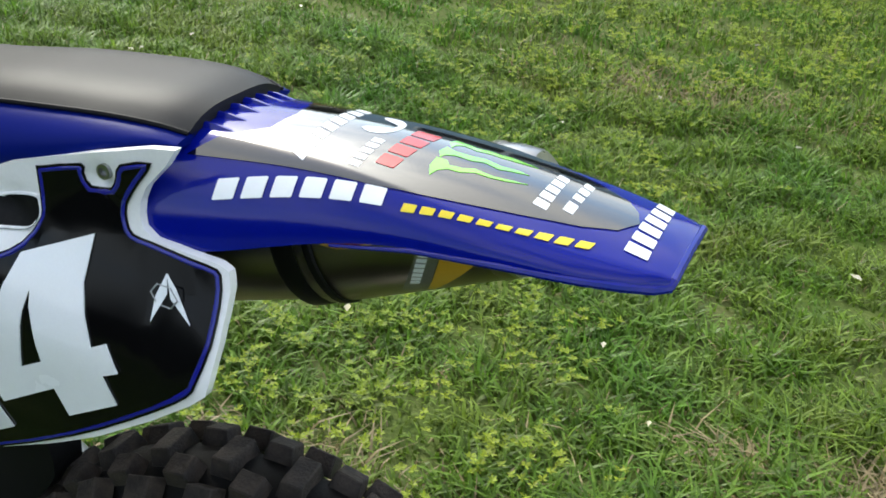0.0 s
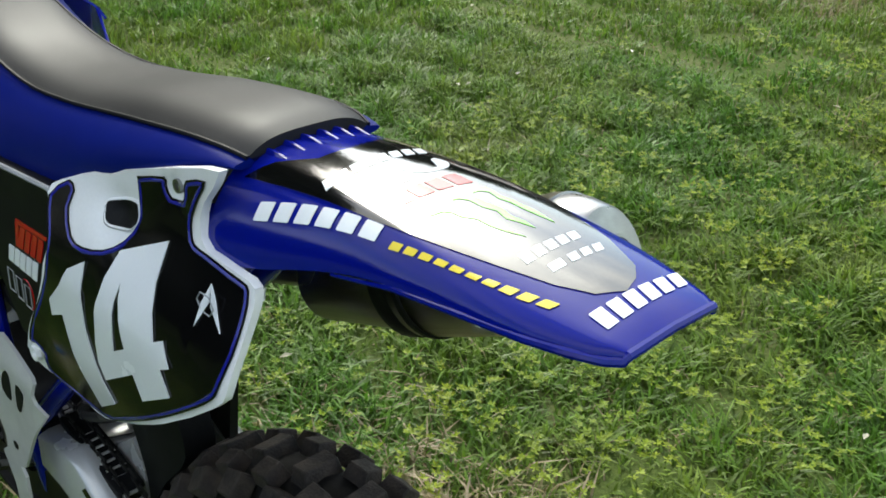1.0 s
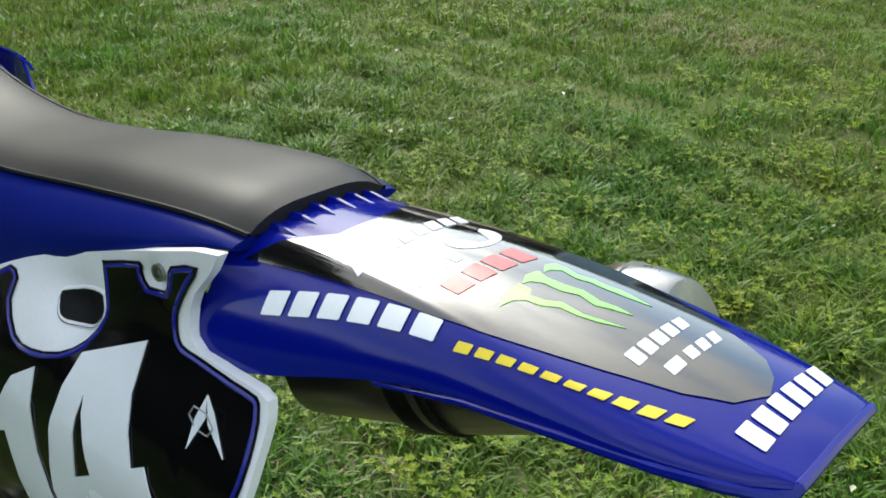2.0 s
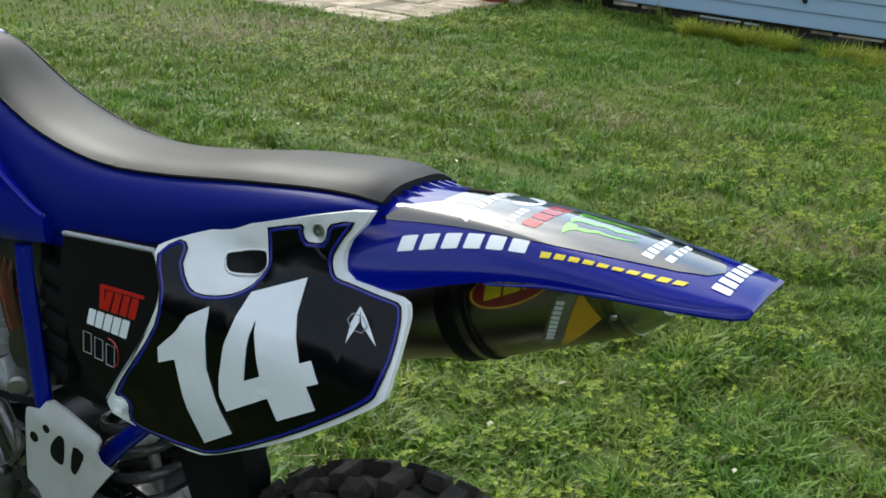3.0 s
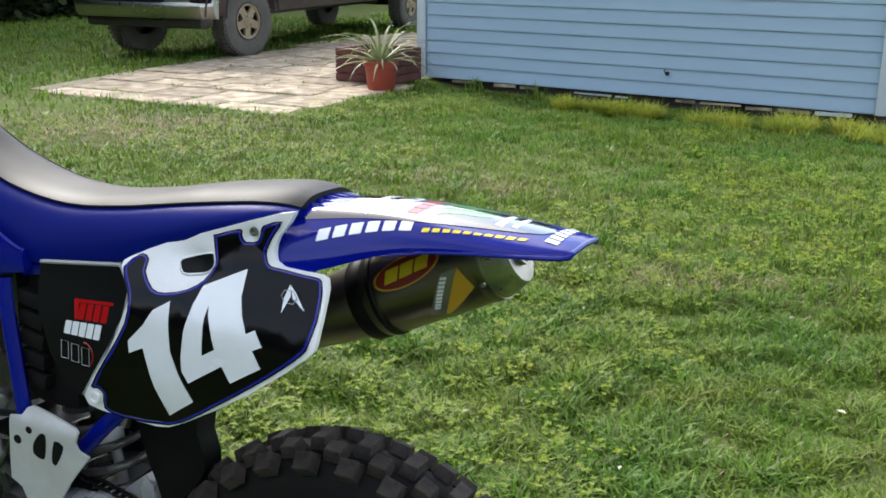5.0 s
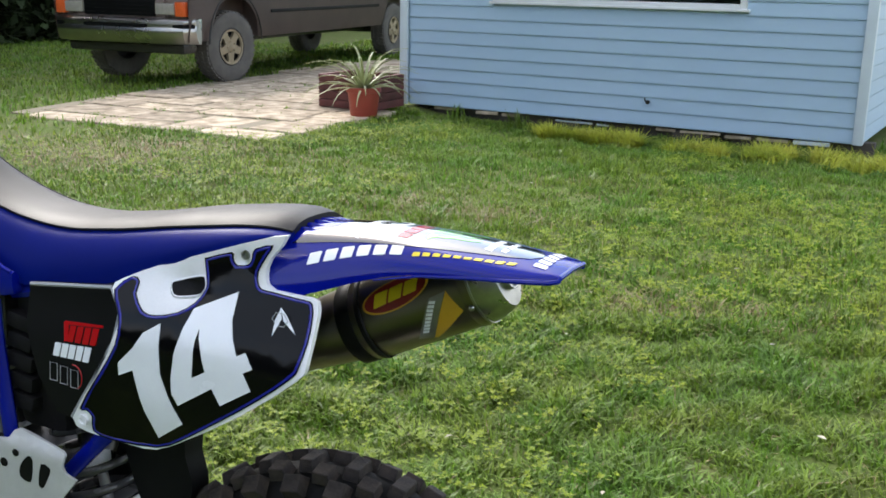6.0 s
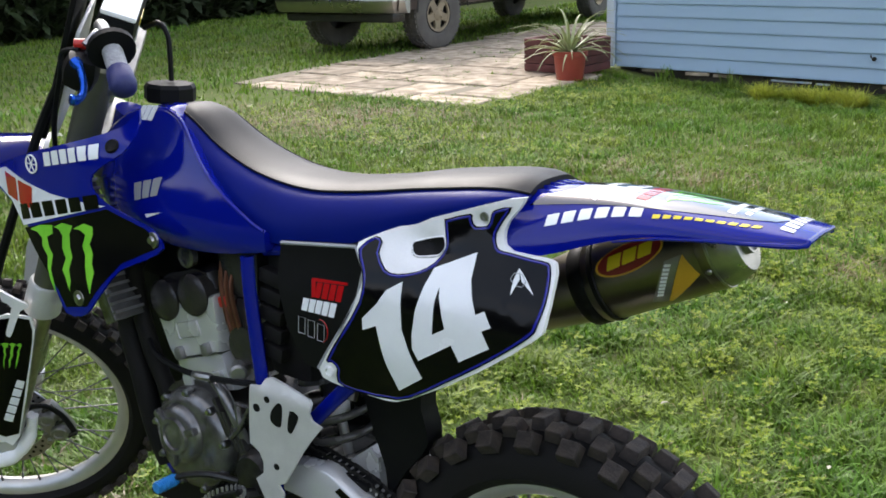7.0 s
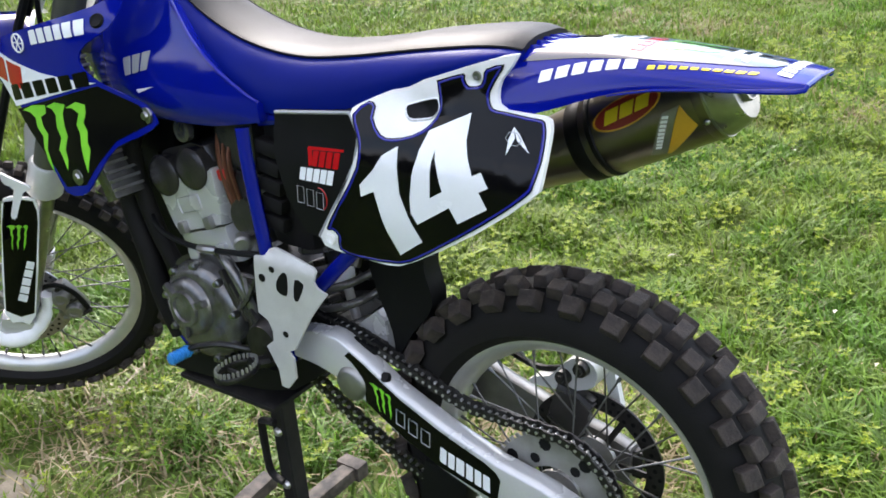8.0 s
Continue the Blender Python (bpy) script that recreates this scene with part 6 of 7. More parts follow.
        tooth = finish("tooth", tooth, BRIGHT_STEEL, 0)
        for p in ring[:-1]:
            o = new("tooth", tooth)
            o.parent, o.location = peg, Vector(p) + Vector((0, 0, 0.011))


engine()


# -- silencer --
def silencer():
    a, b = Vector((-0.20, 0.124, 0.446)), Vector((0.196, 0.122, 0.635))
    d = (b - a).normalized()
    at = lambda t: a + (b - a) * t
    def oval(bm, ts, rs):
        tube(bm, [at(t) for t in ts], [r * 0.94 for r in rs], 32, (0.92, 1.08))
    bm = bmesh.new()
    oval(bm, [0.0, 0.02, 0.36], [0.038, 0.046, 0.058])
    s = part("silencer", bm, TITANIUM, bike, "brushed titanium silencer with stickers")
    bm = bmesh.new()
    oval(bm, [0.345, 0.355, 0.395, 0.405], [0.061, 0.064, 0.064, 0.062])
    oval(bm, [0.43, 0.435, 0.45, 0.455], [0.063, 0.0655, 0.0655, 0.063])
    part("clamp_band", bm, BLACK_PLASTIC, s, "black silencer clamp")
    bm = bmesh.new()
    oval(bm, [0.40, 0.41, 0.835], [0.0600, 0.0635, 0.0600])
    part("canister", bm, TITANIUM, s, "brushed titanium canister", 60)
    bm = bmesh.new()
    oval(bm, [0.862, 0.868, 0.905, 0.944, 0.949, 0.950], [0.0585, 0.0590, 0.0545, 0.0470, 0.0450, 0.020])
    # brighter metal than the can, for the sky glare on the cap
    part("end_cap", bm, STEEL, s, "bare metal end cap")
    bm = bmesh.new()
    oval(bm, [0.858, 0.866], [0.0606, 0.0606])
    part("end_seam", bm, STEEL, s)
    bm = bmesh.new()
    oval(bm, [0.826, 0.830, 0.860], [0.0600, 0.0612, 0.0603])
    part("collar", bm, TITANIUM, s, "metal collar with a rivet")
    bm = bmesh.new()
    lathe(bm, [(0.023, -0.01), (0.023, 0.008), (0.020, 0.008), (0.019, 0.002), (0.0, 0.001)], at(0.949), d, 24)
    part("outlet", bm, STEEL, s, "bright outlet ring")
    # stickers wrapped round the can: u along, v angle in radians
    def wrap(u, v):
        r = (0.0635 - 0.0035 * (u - 0.41) / 0.425) * 0.94
        side, upv = frame_along(d)[1:]
        n = (side * math.cos(v) * 0.92 + upv * math.sin(v) * 1.08)
        return at(u) + r * n, n.normalized()
    # find the angle that faces the left of the bike
    base = max((k * 0.05 for k in range(126)), key=lambda v: -wrap(0.5, v)[1].y)
    upw = 1 if wrap(0.5, base + 0.2)[0].z > wrap(0.5, base)[0].z else -1
    w2 = lambda u, v: wrap(u, base + upw * v)
    bm = bmesh.new()
    c, n = w2(0.845, -0.45)
    lathe(bm, [(0.0, 0.0045), (0.003, 0.004), (0.0048, 0.002), (0.005, -0.002)], c, n, 12)
    part("rivet", bm, STEEL, s, "small steel rivet")
    oval_out = [(0.600 + 0.132 * math.cos(q), 0.42 + 0.36 * math.sin(q) + 0.10 * math.cos(q)) for q in [2 * math.pi * k / 28 for k in range(28)]]
    part("sticker_rim", sheet(bmesh.new(), [oval_out], w2, 0.0005, 0.03, 0.0008), AMBER_VINYL, s, "amber oval rim")
    part("oval_sticker", sheet(bmesh.new(), [[(0.600 + (u - 0.600) * 0.93, 0.42 + (v - 0.42) * 0.90) for u, v in oval_out]], w2, 0.0005, 0.03, 0.0012), DARK_RED, s, "dark red oval sticker")
    part("sticker_lettering", sheet(bmesh.new(), blocks(3, (0.525, 0.54), (0.705, 0.66), (0.510, 0.22), (0.690, 0.34), 0.86), w2, 0.0005, 0.03, 0.0016), YELLOW_VINYL, s, "three bold yellow blocks")
    part("amber_wedge", sheet(bmesh.new(), [[(0.785, 0.12), (0.815, -0.45), (0.67, -1.05), (0.66, -1.0)]], w2, 0.0005, 0.03, 0.0008), AMBER_VINYL, s, "amber wedge sticker")
    part("grey_wedge", sheet(bmesh.new(), [[(0.782, 0.12), (0.658, -1.0), (0.61, -0.85), (0.72, 0.08)]], w2, 0.0005, 0.03, 0.0008), ALU, s, "grey sticker with small writing")
    part("small_lettering", sheet(bmesh.new(), blocks(9, (0.640, -0.70), (0.720, 0.04), (0.660, -0.74), (0.742, 0.0), 0.7), w2, 0.0005, 0.03, 0.0012), WHITE_VINYL, s, "small pale block lettering")


silencer()


# -- swingarm, shock, chain --
ARM_X = [-0.50, -0.45, -0.40, -0.34, -0.28, -0.18, -0.08, 0.0, 0.055]
ARM_Z = [0.140, 0.146, 0.140, 0.112, 0.078, 0.041, 0.012, -0.001, -0.010]


def swingarm():
    beams = []
    for s in (-1, 1):
        bm = bmesh.new()
        beams.append(bm)
        rings = []
        for x, z in zip(ARM_X, ARM_Z):
            k = 0.62 if x < -0.48 else 0.85 if x < -0.43 else 0.8 if x > 0.03 else 1.0
            o = 0.072 + 0.004 * ease((x + 0.4) / 0.3)
            rings.append([Vector((x, s * yy, z + zz * k)) for yy, zz in ((o, -0.038), (o + 0.004, -0.042), (o + 0.028, -0.042), (o + 0.033, -0.036), (o + 0.033, 0.036), (o + 0.030, 0.040), (o + 0.018, 0.046), (o + 0.004, 0.046), (o, 0.043))])
        loft(bm, rings)
    box(beams[0], (-0.455, 0, 0.135), (0.06, 0.15, 0.05), None, 0.012)
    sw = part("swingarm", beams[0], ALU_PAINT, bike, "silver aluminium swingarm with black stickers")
    # same silver beam; its shade is put into a darker alloy
    part("swingarm_beam", beams[1], ALU, sw, "far beam of the swingarm, its shade given by a darker alloy")
    line = lambda x: along(ARM_X, ARM_Z, x)
    yy = lambda x: 0.105 + 0.004 * ease((x + 0.4) / 0.3)
    surf = lambda u, v: (Vector((u, -yy(u), line(u) + v)), Vector((0, -1, 0)))
    part("black_panel", sheet(bmesh.new(), [[(-0.372, 0.035), (-0.30, 0.034), (-0.20, 0.032), (-0.10, 0.031), (-0.080, 0.026), (-0.072, 0.016), (-0.079, -0.027), (-0.183, -0.035), (-0.265, -0.035), (-0.341, -0.035), (-0.342, -0.006), (-0.347, 0.006), (-0.356, 0.014), (-0.366, 0.018), (-0.383, 0.020)]], surf, 0.0006, 0.04, 0.0008), BLACK_VINYL, sw, "black swingarm sticker")
    part("white_lettering", sheet(bmesh.new(), blocks(6, (-0.186, 0.004), (-0.088, 0.010), (-0.188, -0.024), (-0.088, -0.018), 0.78, 0.0, [1, 1, 1.2, 1, 1, 1]), surf, 0.0006, 0.04, 0.0014), WHITE_VINYL, sw, "white block lettering")
    st = claw((-0.330, -0.026), (0.045, 0.0), (0.0, 0.050))
    part("claw_emblem", sheet(bmesh.new(), st, surf, 0.0006, 0.04, 0.0014), GREEN_VINYL, sw, "three ragged green claw stripes")
    bm = bmesh.new()
    y = -0.110
    for i, x in enumerate((-0.274, -0.249, -0.224)):
        z = line(x) - 0.003
        shape = [(0, -0.012), (0.001, 0.015), (0.018, 0.011), (0.017, -0.016), (0, -0.012)]
        tube(bm, [(x + u, y, z + v) for u, v in shape], 0.0011, 4)
    part("thin_line_emblem", bm, GREY_VINYL, sw, "thin grey outlined emblem")
    bm = bmesh.new()
    box(bm, (-0.405, -0.066, 0.176), (0.15, 0.036, 0.012), Matrix.Rotation(0.2, 3, "Y"), 0.004)
    part("chain_slider", bm, BLACK_PLASTIC, sw, "black chain slider")
    bm = bmesh.new()
    lathe(bm, [(0.0, 0.007), (0.008, 0.007), (0.010, 0.0)], (-0.302, -0.096, 0.130), (0, -0.7, 0.7), 14)
    part("slider_bolt", bm, BLACK_PLASTIC, sw)
    bm = bmesh.new()
    lathe(bm, [(0.0, 0.009), (0.022, 0.009), (0.029, 0.005), (0.032, -0.002)], (-0.370, -0.105, 0.103), (0, -1, 0), 26)
    part("pivot_boss", bm, ALU, sw)
    for s in (-1, 1):
        bm = bmesh.new()
        box(bm, (0.045, s * 0.098, -0.006), (0.055, 0.024, 0.05), None, 0.004)
        tube(bm, [(0.0, s * 0.085, 0), (0.0, s * 0.125, 0)], 0.016, 6)
        tube(bm, [(0.03, s * 0.098, -0.006), (0.085, s * 0.098, -0.012)], 0.004, 6)
        part("chain_adjuster", bm, ENGINE_DARK, sw, "dark axle block and nut")
    bm = bmesh.new()
    box(bm, (-0.20, -0.070, -0.055), (0.09, 0.04, 0.085), Matrix.Rotation(0.15, 3, "Y"), 0.008)
    part("chain_guide", bm, BLACK_PLASTIC, sw, "black chain guide under the swingarm")
    # shock and spring, leaning a little forwards at the top
    axis = lambda z: -0.428 - 0.28 * (z - 0.10)
    bm = bmesh.new()
    tube(bm, [(axis(0.42), 0, 0.42), (axis(0.235), 0, 0.235)], 0.026, 16)
    tube(bm, [(axis(0.335), 0, 0.335), (axis(0.31), 0, 0.31)], 0.060, 22)
    sh = part("shock", bm, ENGINE_DARK, bike, "rear shock absorber")
    bm = bmesh.new()
    tube(bm, [(axis(0.105), 0, 0.105), (axis(0.085), 0, 0.085)], 0.060, 22)
    part("spring_seat", bm, ENGINE_DARK, sh, "lower spring seat")
    bm = bmesh.new()
    tube(bm, [(-0.40, -0.03, 0.33), (-0.40, -0.05, 0.29)], 0.016, 12)
    part("reservoir", bm, ENGINE_DARK, sh, "small dark reservoir")
    bm = bmesh.new()
    tube(bm, [(axis(0.24), 0, 0.24), (axis(0.10), 0, 0.10)], 0.0085, 14)
    part("damper_rod", bm, POLISHED, sh, "bright polished damper rod")
    bm = bmesh.new()
    tube(bm, [(axis(0.262), -0.01, 0.262), (axis(0.236), -0.01, 0.236)], [0.030, 0.028], 18)
    part("shock_collar", bm, WHITE, sh, "pale shock body collar")
    bm = bmesh.new()
    tube(bm, [(axis(0.150), -0.006, 0.150), (axis(0.128), -0.006, 0.128)], [0.014, 0.017], 14)
    part("bump_stop", bm, AMBER_VINYL, sh, "small amber bump stop")
    bm = bmesh.new()
    n = 6.0
    turns = [2 * math.pi * n * k / 150 for k in range(151)]
    tube(bm, [(axis(0.105 + 0.205 * a / (2 * math.pi * n)) + 0.057 * math.cos(a), 0.057 * math.sin(a), 0.105 + 0.205 * a / (2 * math.pi * n) + 0.012 * math.cos(a)) for a in turns], 0.0078, 10)
    part("spring", bm, SPRING, sh, "dark grey steel coil spring")
    # made-up black backing for the dark interior behind the spring
    bm = bmesh.new()
    sheet(bm, [smooth_poly([(-0.56, 0.42), (-0.34, 0.42), (-0.33, 0.22), (-0.36, 0.10), (-0.50, 0.08), (-0.57, 0.20)], 2)], lambda u, v: (Vector((u, 0.075, v)), Vector((0, -1, 0))), 0.012, 0.06)
    part("dark_backing", bm, BLACK_PLASTIC, bike, "black sheet added for the dark interior behind the shock")
    # mud flap and linkage shield
    bm = bmesh.new()
    out = smooth_poly([(-0.370, 0.36), (-0.266, 0.37), (-0.258, 0.31), (-0.246, 0.250), (-0.282, 0.195), (-0.315, 0.142), (-0.322, 0.190), (-0.360, 0.283)], 3)
    sheet(bm, [out], lambda u, v: (Vector((u, -0.050 + 0.012 * ease((u + 0.30) / 0.06), v)), Vector((0, -1, 0))), 0.040, 0.04)
    part("mud_flap", bm, BLACK_PLASTIC, bike, "matt black mud flap ahead of the rear wheel")
    bm = bmesh.new()
    sheet(bm, [[(-0.360, 0.214), (-0.342, 0.200), (-0.335, 0.136), (-0.43, 0.120), (-0.44, 0.155), (-0.41, 0.172)]], lambda u, v: (Vector((u, -0.045, v)), Vector((0, -1, 0))), 0.09, 0.05)
    part("swingarm_bridge", bm, ALU_PAINT, sw, "silver swingarm bridge")


swingarm()

SPROCKET_R, FRONT_R = 0.112, 0.034


def chain():
    y = -0.066
    pts = []
    top0, top1 = Vector((-0.575, y, 0.12 + FRONT_R)), Vector((0.02, y, SPROCKET_R))
    pts += bend([top0, (-0.53, y, 0.180), (-0.475, y, 0.190), (-0.376, y, 0.175), (-0.304, y, 0.152), (-0.235, y, 0.131), (-0.168, y, 0.112), (-0.103, y, 0.110), (-0.041, y, 0.1125), top1], 8)[:-1]
    for k in range(22):
        a = math.pi / 2 - 0.18 - (math.pi - 0.1) * k / 21
        pts.append(Vector((SPROCKET_R * math.cos(a), y, SPROCKET_R * math.sin(a))))
    bot0, bot1 = Vector((-0.03, y, -SPROCKET_R)), Vector((-0.575, y, 0.12 - FRONT_R))
    pts += bend([bot0, (-0.12, y, -0.092), (-0.222, y, -0.064), (-0.301, y, -0.038), (-0.39, y, 0.000), (-0.489, y, 0.054), bot1], 8)[1:]
    # even links
    run, out = 0.0, [pts[0]]
    for a, b in zip(pts, pts[1:]):
        l = (b - a).length
        while run + l >= 0.0135:
            a = a.lerp(b, (0.0135 - run) / l)
            l = (b - a).length
            run = 0.0
            out.append(a.copy())
        run += l
    bm = bmesh.new()
    for i, (a, b) in enumerate(zip(out, out[1:])):
        d = (b - a).normalized()
        turn = Matrix((d, Vector((0, 1, 0)), d.cross(Vector((0, 1, 0))))).transposed()
        c = (a + b) / 2
        w = 0.0100 if i % 2 else 0.0070
        for s in (-1, 1):
            box(bm, c + Vector((0, s * w, 0)), (0.0185, 0.0024, 0.0135), turn, 0.0)
    ch = part("chain", bm, DARK_STEEL, bike, "oily black drive chain", 0)
    bm = bmesh.new()
    tube(bm, [(0, -0.0128, 0), (0, 0.0128, 0)], 0.0027, 6)
    me = finish("chain_pin", bm, BRIGHT_STEEL)
    for a in out:
        o = new("chain_pin", me)
        o.parent, o.location = ch, a
    return ch


chain()


# -- wheels --
def wheel(name, centre, rim_r, tyre_r, tyre_w, hub_w, knob_rows, count, label, post=None):
    spot = TURNED if post else Matrix()
    post = post or (lambda o: o)
    c = Vector(centre)
    bm = bmesh.new()
    lathe(bm, [(0.022, -hub_w), (0.030, -hub_w), (0.030, -hub_w + 0.006), (0.042, -hub_w + 0.008), (0.042, -hub_w + 0.016), (0.026, -hub_w + 0.022),
               (0.026, hub_w - 0.022), (0.042, hub_w - 0.016), (0.042, hub_w - 0.008), (0.030, hub_w - 0.006), (0.030, hub_w), (0.022, hub_w)], c, (0, 1, 0), 32)
    tube(bm, [c - Vector((0, hub_w + 0.03, 0)), c + Vector((0, hub_w + 0.03, 0))], 0.011, 12)
    hub = post(part(name, bm, ALU, bike, label))
    rw = tyre_w * 0.30
    bm = bmesh.new()
    lathe(bm, [(rim_r - 0.004, -rw), (rim_r, -rw + 0.001), (rim_r, -rw + 0.005), (rim_r - 0.014, -rw + 0.008), (rim_r - 0.016, -rw * 0.3), (rim_r - 0.016, rw * 0.3), (rim_r - 0.014, rw - 0.008),
               (rim_r, rw - 0.005), (rim_r, rw - 0.001), (rim_r - 0.004, rw), (rim_r - 0.018, rw - 0.006), (rim_r - 0.030, rw * 0.4), (rim_r - 0.034, 0.0), (rim_r - 0.030, -rw * 0.4), (rim_r - 0.018, -rw + 0.006)],
          c, (0, 1, 0), 96, True)
    post(part("rim", bm, POLISHED, hub, "polished aluminium rim"))
    bm = bmesh.new()
    base = tyre_r - 0.014
    prof = []
    for k in range(15):
        a = -1.0 + 2.0 * k / 14
        ang = a * 1.95
        yy = tyre_w / 2 * 0.93 * math.sin(ang) if abs(ang) < math.pi / 2 else math.copysign(tyre_w / 2 * (0.93 - 0.25 * (abs(ang) - math.pi / 2) ** 1.2), a)
        rr = rim_r - 0.004 + (base - rim_r + 0.004) * (0.5 + 0.5 * math.cos(ang * math.pi / 1.95)) ** 0.62
        prof.append((rr, yy))
    prof[0], prof[-1] = (rim_r - 0.006, -rw + 0.001), (rim_r - 0.006, rw - 0.001)
    lathe(bm, prof, c, (0, 1, 0), 96)
    post(part("tyre", bm, RUBBER, hub, "knobbly off-road tyre, dusty tread", 35))
    rng = random.Random(count)
    for yy, lean, drop, sx, sy, sz, shift in knob_rows:
        km = bmesh.new()
        q = bmesh.ops.create_cube(km, size=1.0)["verts"]
        for v in q:
            if v.co.x > 0:
                v.co.y *= 0.90
                v.co.z *= 0.88
            else:
                v.co.y *= 1.08
                v.co.z *= 1.08
        bmesh.ops.transform(km, matrix=Matrix.Diagonal((sx, sy, sz, 1)), verts=q)
        bmesh.ops.bevel(km, geom=km.edges[:], offset=0.0012, segments=1, affect="EDGES")
        me = finish("knob", km, TREAD, 0)
        for k in range(count):
            a = 2 * math.pi * (k + shift) / count
            spin = Matrix.Rotation(-a, 4, "Y")
            o = new("knob", me)
            o.parent = hub
            o.matrix_local = spot @ Matrix.Translation(c) @ spin @ Matrix.Translation((tyre_r - drop - sx / 2 + rng.uniform(-0.0015, 0.001), yy + rng.uniform(-0.0012, 0.0012), rng.uniform(-0.001, 0.001))) @ Matrix.Rotation(lean + rng.uniform(-0.05, 0.05), 4, "Z") @ Matrix.Rotation(rng.uniform(-0.05, 0.05), 4, "X")
    for k in range(36):
        a = 2 * math.pi * k / 36
        s = -1 if k % 2 else 1
        lead = 0.55 if (k // 2) % 2 else -0.55
        h = c + Vector((0.038 * math.cos(a + lead), s * (hub_w - 0.012), 0.038 * math.sin(a + lead)))
        e = c + Vector(((rim_r - 0.026) * math.cos(a), s * 0.004, (rim_r - 0.026) * math.sin(a)))
        bm = bmesh.new()
        tube(bm, [h, e.lerp(h, 0.09), e.lerp(h, 0.088), e], [0.0016, 0.0016, 0.003, 0.003], 6)
        post(part("spoke", bm, SPOKE_STEEL, hub))
    return hub


def disc(bm, c, r0, r1, y, holes=True, seg=60):
    lathe(bm, [(r0, y - 0.0015), (r1, y - 0.0015), (r1, y + 0.0015), (r0, y + 0.0015)], c, (0, 1, 0), seg, True)


REAR_KNOBS = [(0.0, 0, 0.0, 0.019, 0.044, 0.025, 0.0), (-0.031, -0.35, 0.004, 0.020, 0.026, 0.030, 0.5), (0.031, 0.35, 0.004, 0.020, 0.026, 0.030, 0.5),
              (-0.051, -0.80, 0.017, 0.022, 0.029, 0.032, 0.06), (0.051, 0.80, 0.017, 0.022, 0.029, 0.032, 0.06)]
FRONT_KNOBS = [(0.0, 0, 0.0, 0.013, 0.026, 0.016, 0.0), (-0.022, -0.4, 0.004, 0.014, 0.018, 0.020, 0.5), (0.022, 0.4, 0.004, 0.014, 0.018, 0.020, 0.5),
               (-0.037, -0.9, 0.015, 0.014, 0.018, 0.022, 0.0), (0.037, 0.9, 0.015, 0.014, 0.018, 0.022, 0.0)]
rear = wheel("rear_wheel", (0, 0, 0), 0.254, 0.350, 0.118, 0.068, REAR_KNOBS, 29, "wire-spoked rear wheel with a polished rim")
front = wheel("front_wheel", (-1.48, 0, 0), 0.281, 0.350, 0.088, 0.062, FRONT_KNOBS, 42, "wire-spoked front wheel turned to the left", turned)


def perforated(name, c, r0, r1, y, rows, material, parent, label, teeth=0, post=None, slots=0):
    """A flat ring with black discs in place of drilled holes, and teeth if wanted."""
    c = Vector(c)
    bm = bmesh.new()
    seg = 120
    lathe(bm, [(r0, y - 0.002), (r1, y - 0.002), (r1, y + 0.002), (r0, y + 0.002)], c, (0, 1, 0), seg, True)
    for k in range(teeth):
        a = 2 * math.pi * k / teeth
        box(bm, c + Vector(((r1 + 0.002) * math.cos(a), y, (r1 + 0.002) * math.sin(a))), (0.009, 0.0038, 0.006), Matrix.Rotation(-a, 3, "Y"))
    d = part(name, bm, material, parent, label)
    for k in range(slots):
        a = 2 * math.pi * k / slots
        bm = bmesh.new()
        box(bm, c + Vector((r0 * 0.72 * math.cos(a), y, r0 * 0.72 * math.sin(a))), (r0 * 0.75, 0.004, 0.010), Matrix.Rotation(-a, 3, "Y"))
        arm = part("disc_arm", bm, material, d)
        if post:
            post(arm)
    spot = TURNED if post else Matrix()
    for r, n, hr, off in rows:
        bm = bmesh.new()
        tube(bm, [(0, -0.0024, 0), (0, 0.0024, 0)], hr, 8)
        me = finish("hole", bm, BLACK_PLASTIC)
        for k in range(n):
            a = 2 * math.pi * (k + off) / n
            o = new("hole", me)
            o.parent = d
            o.matrix_local = spot @ Matrix.Translation(c + Vector((r * math.cos(a), y, r * math.sin(a))))
    if post:
        post(d)


perforated("rear_sprocket", (0, 0, 0), 0.055, 0.108, -0.066, [(0.070, 6, 0.009, 0.0), (0.092, 8, 0.011, 0.25)], DULL_ALLOY, rear, "drilled alloy rear sprocket", 48)
perforated("rear_disc", (0, 0, 0), 0.092, 0.122, 0.062, [(0.099, 24, 0.0035, 0.0), (0.107, 24, 0.004, 0.5), (0.115, 24, 0.0035, 0.0)], DARK_STEEL, rear, "drilled rear brake disc", 0, None, 6)
perforated("front_disc", (-1.48, 0, 0), 0.095, 0.125, -0.060, [(0.102, 24, 0.0035, 0.0), (0.110, 24, 0.004, 0.5), (0.118, 24, 0.0035, 0.0)], STEEL, front, "drilled front brake disc", 0, turned, 6)


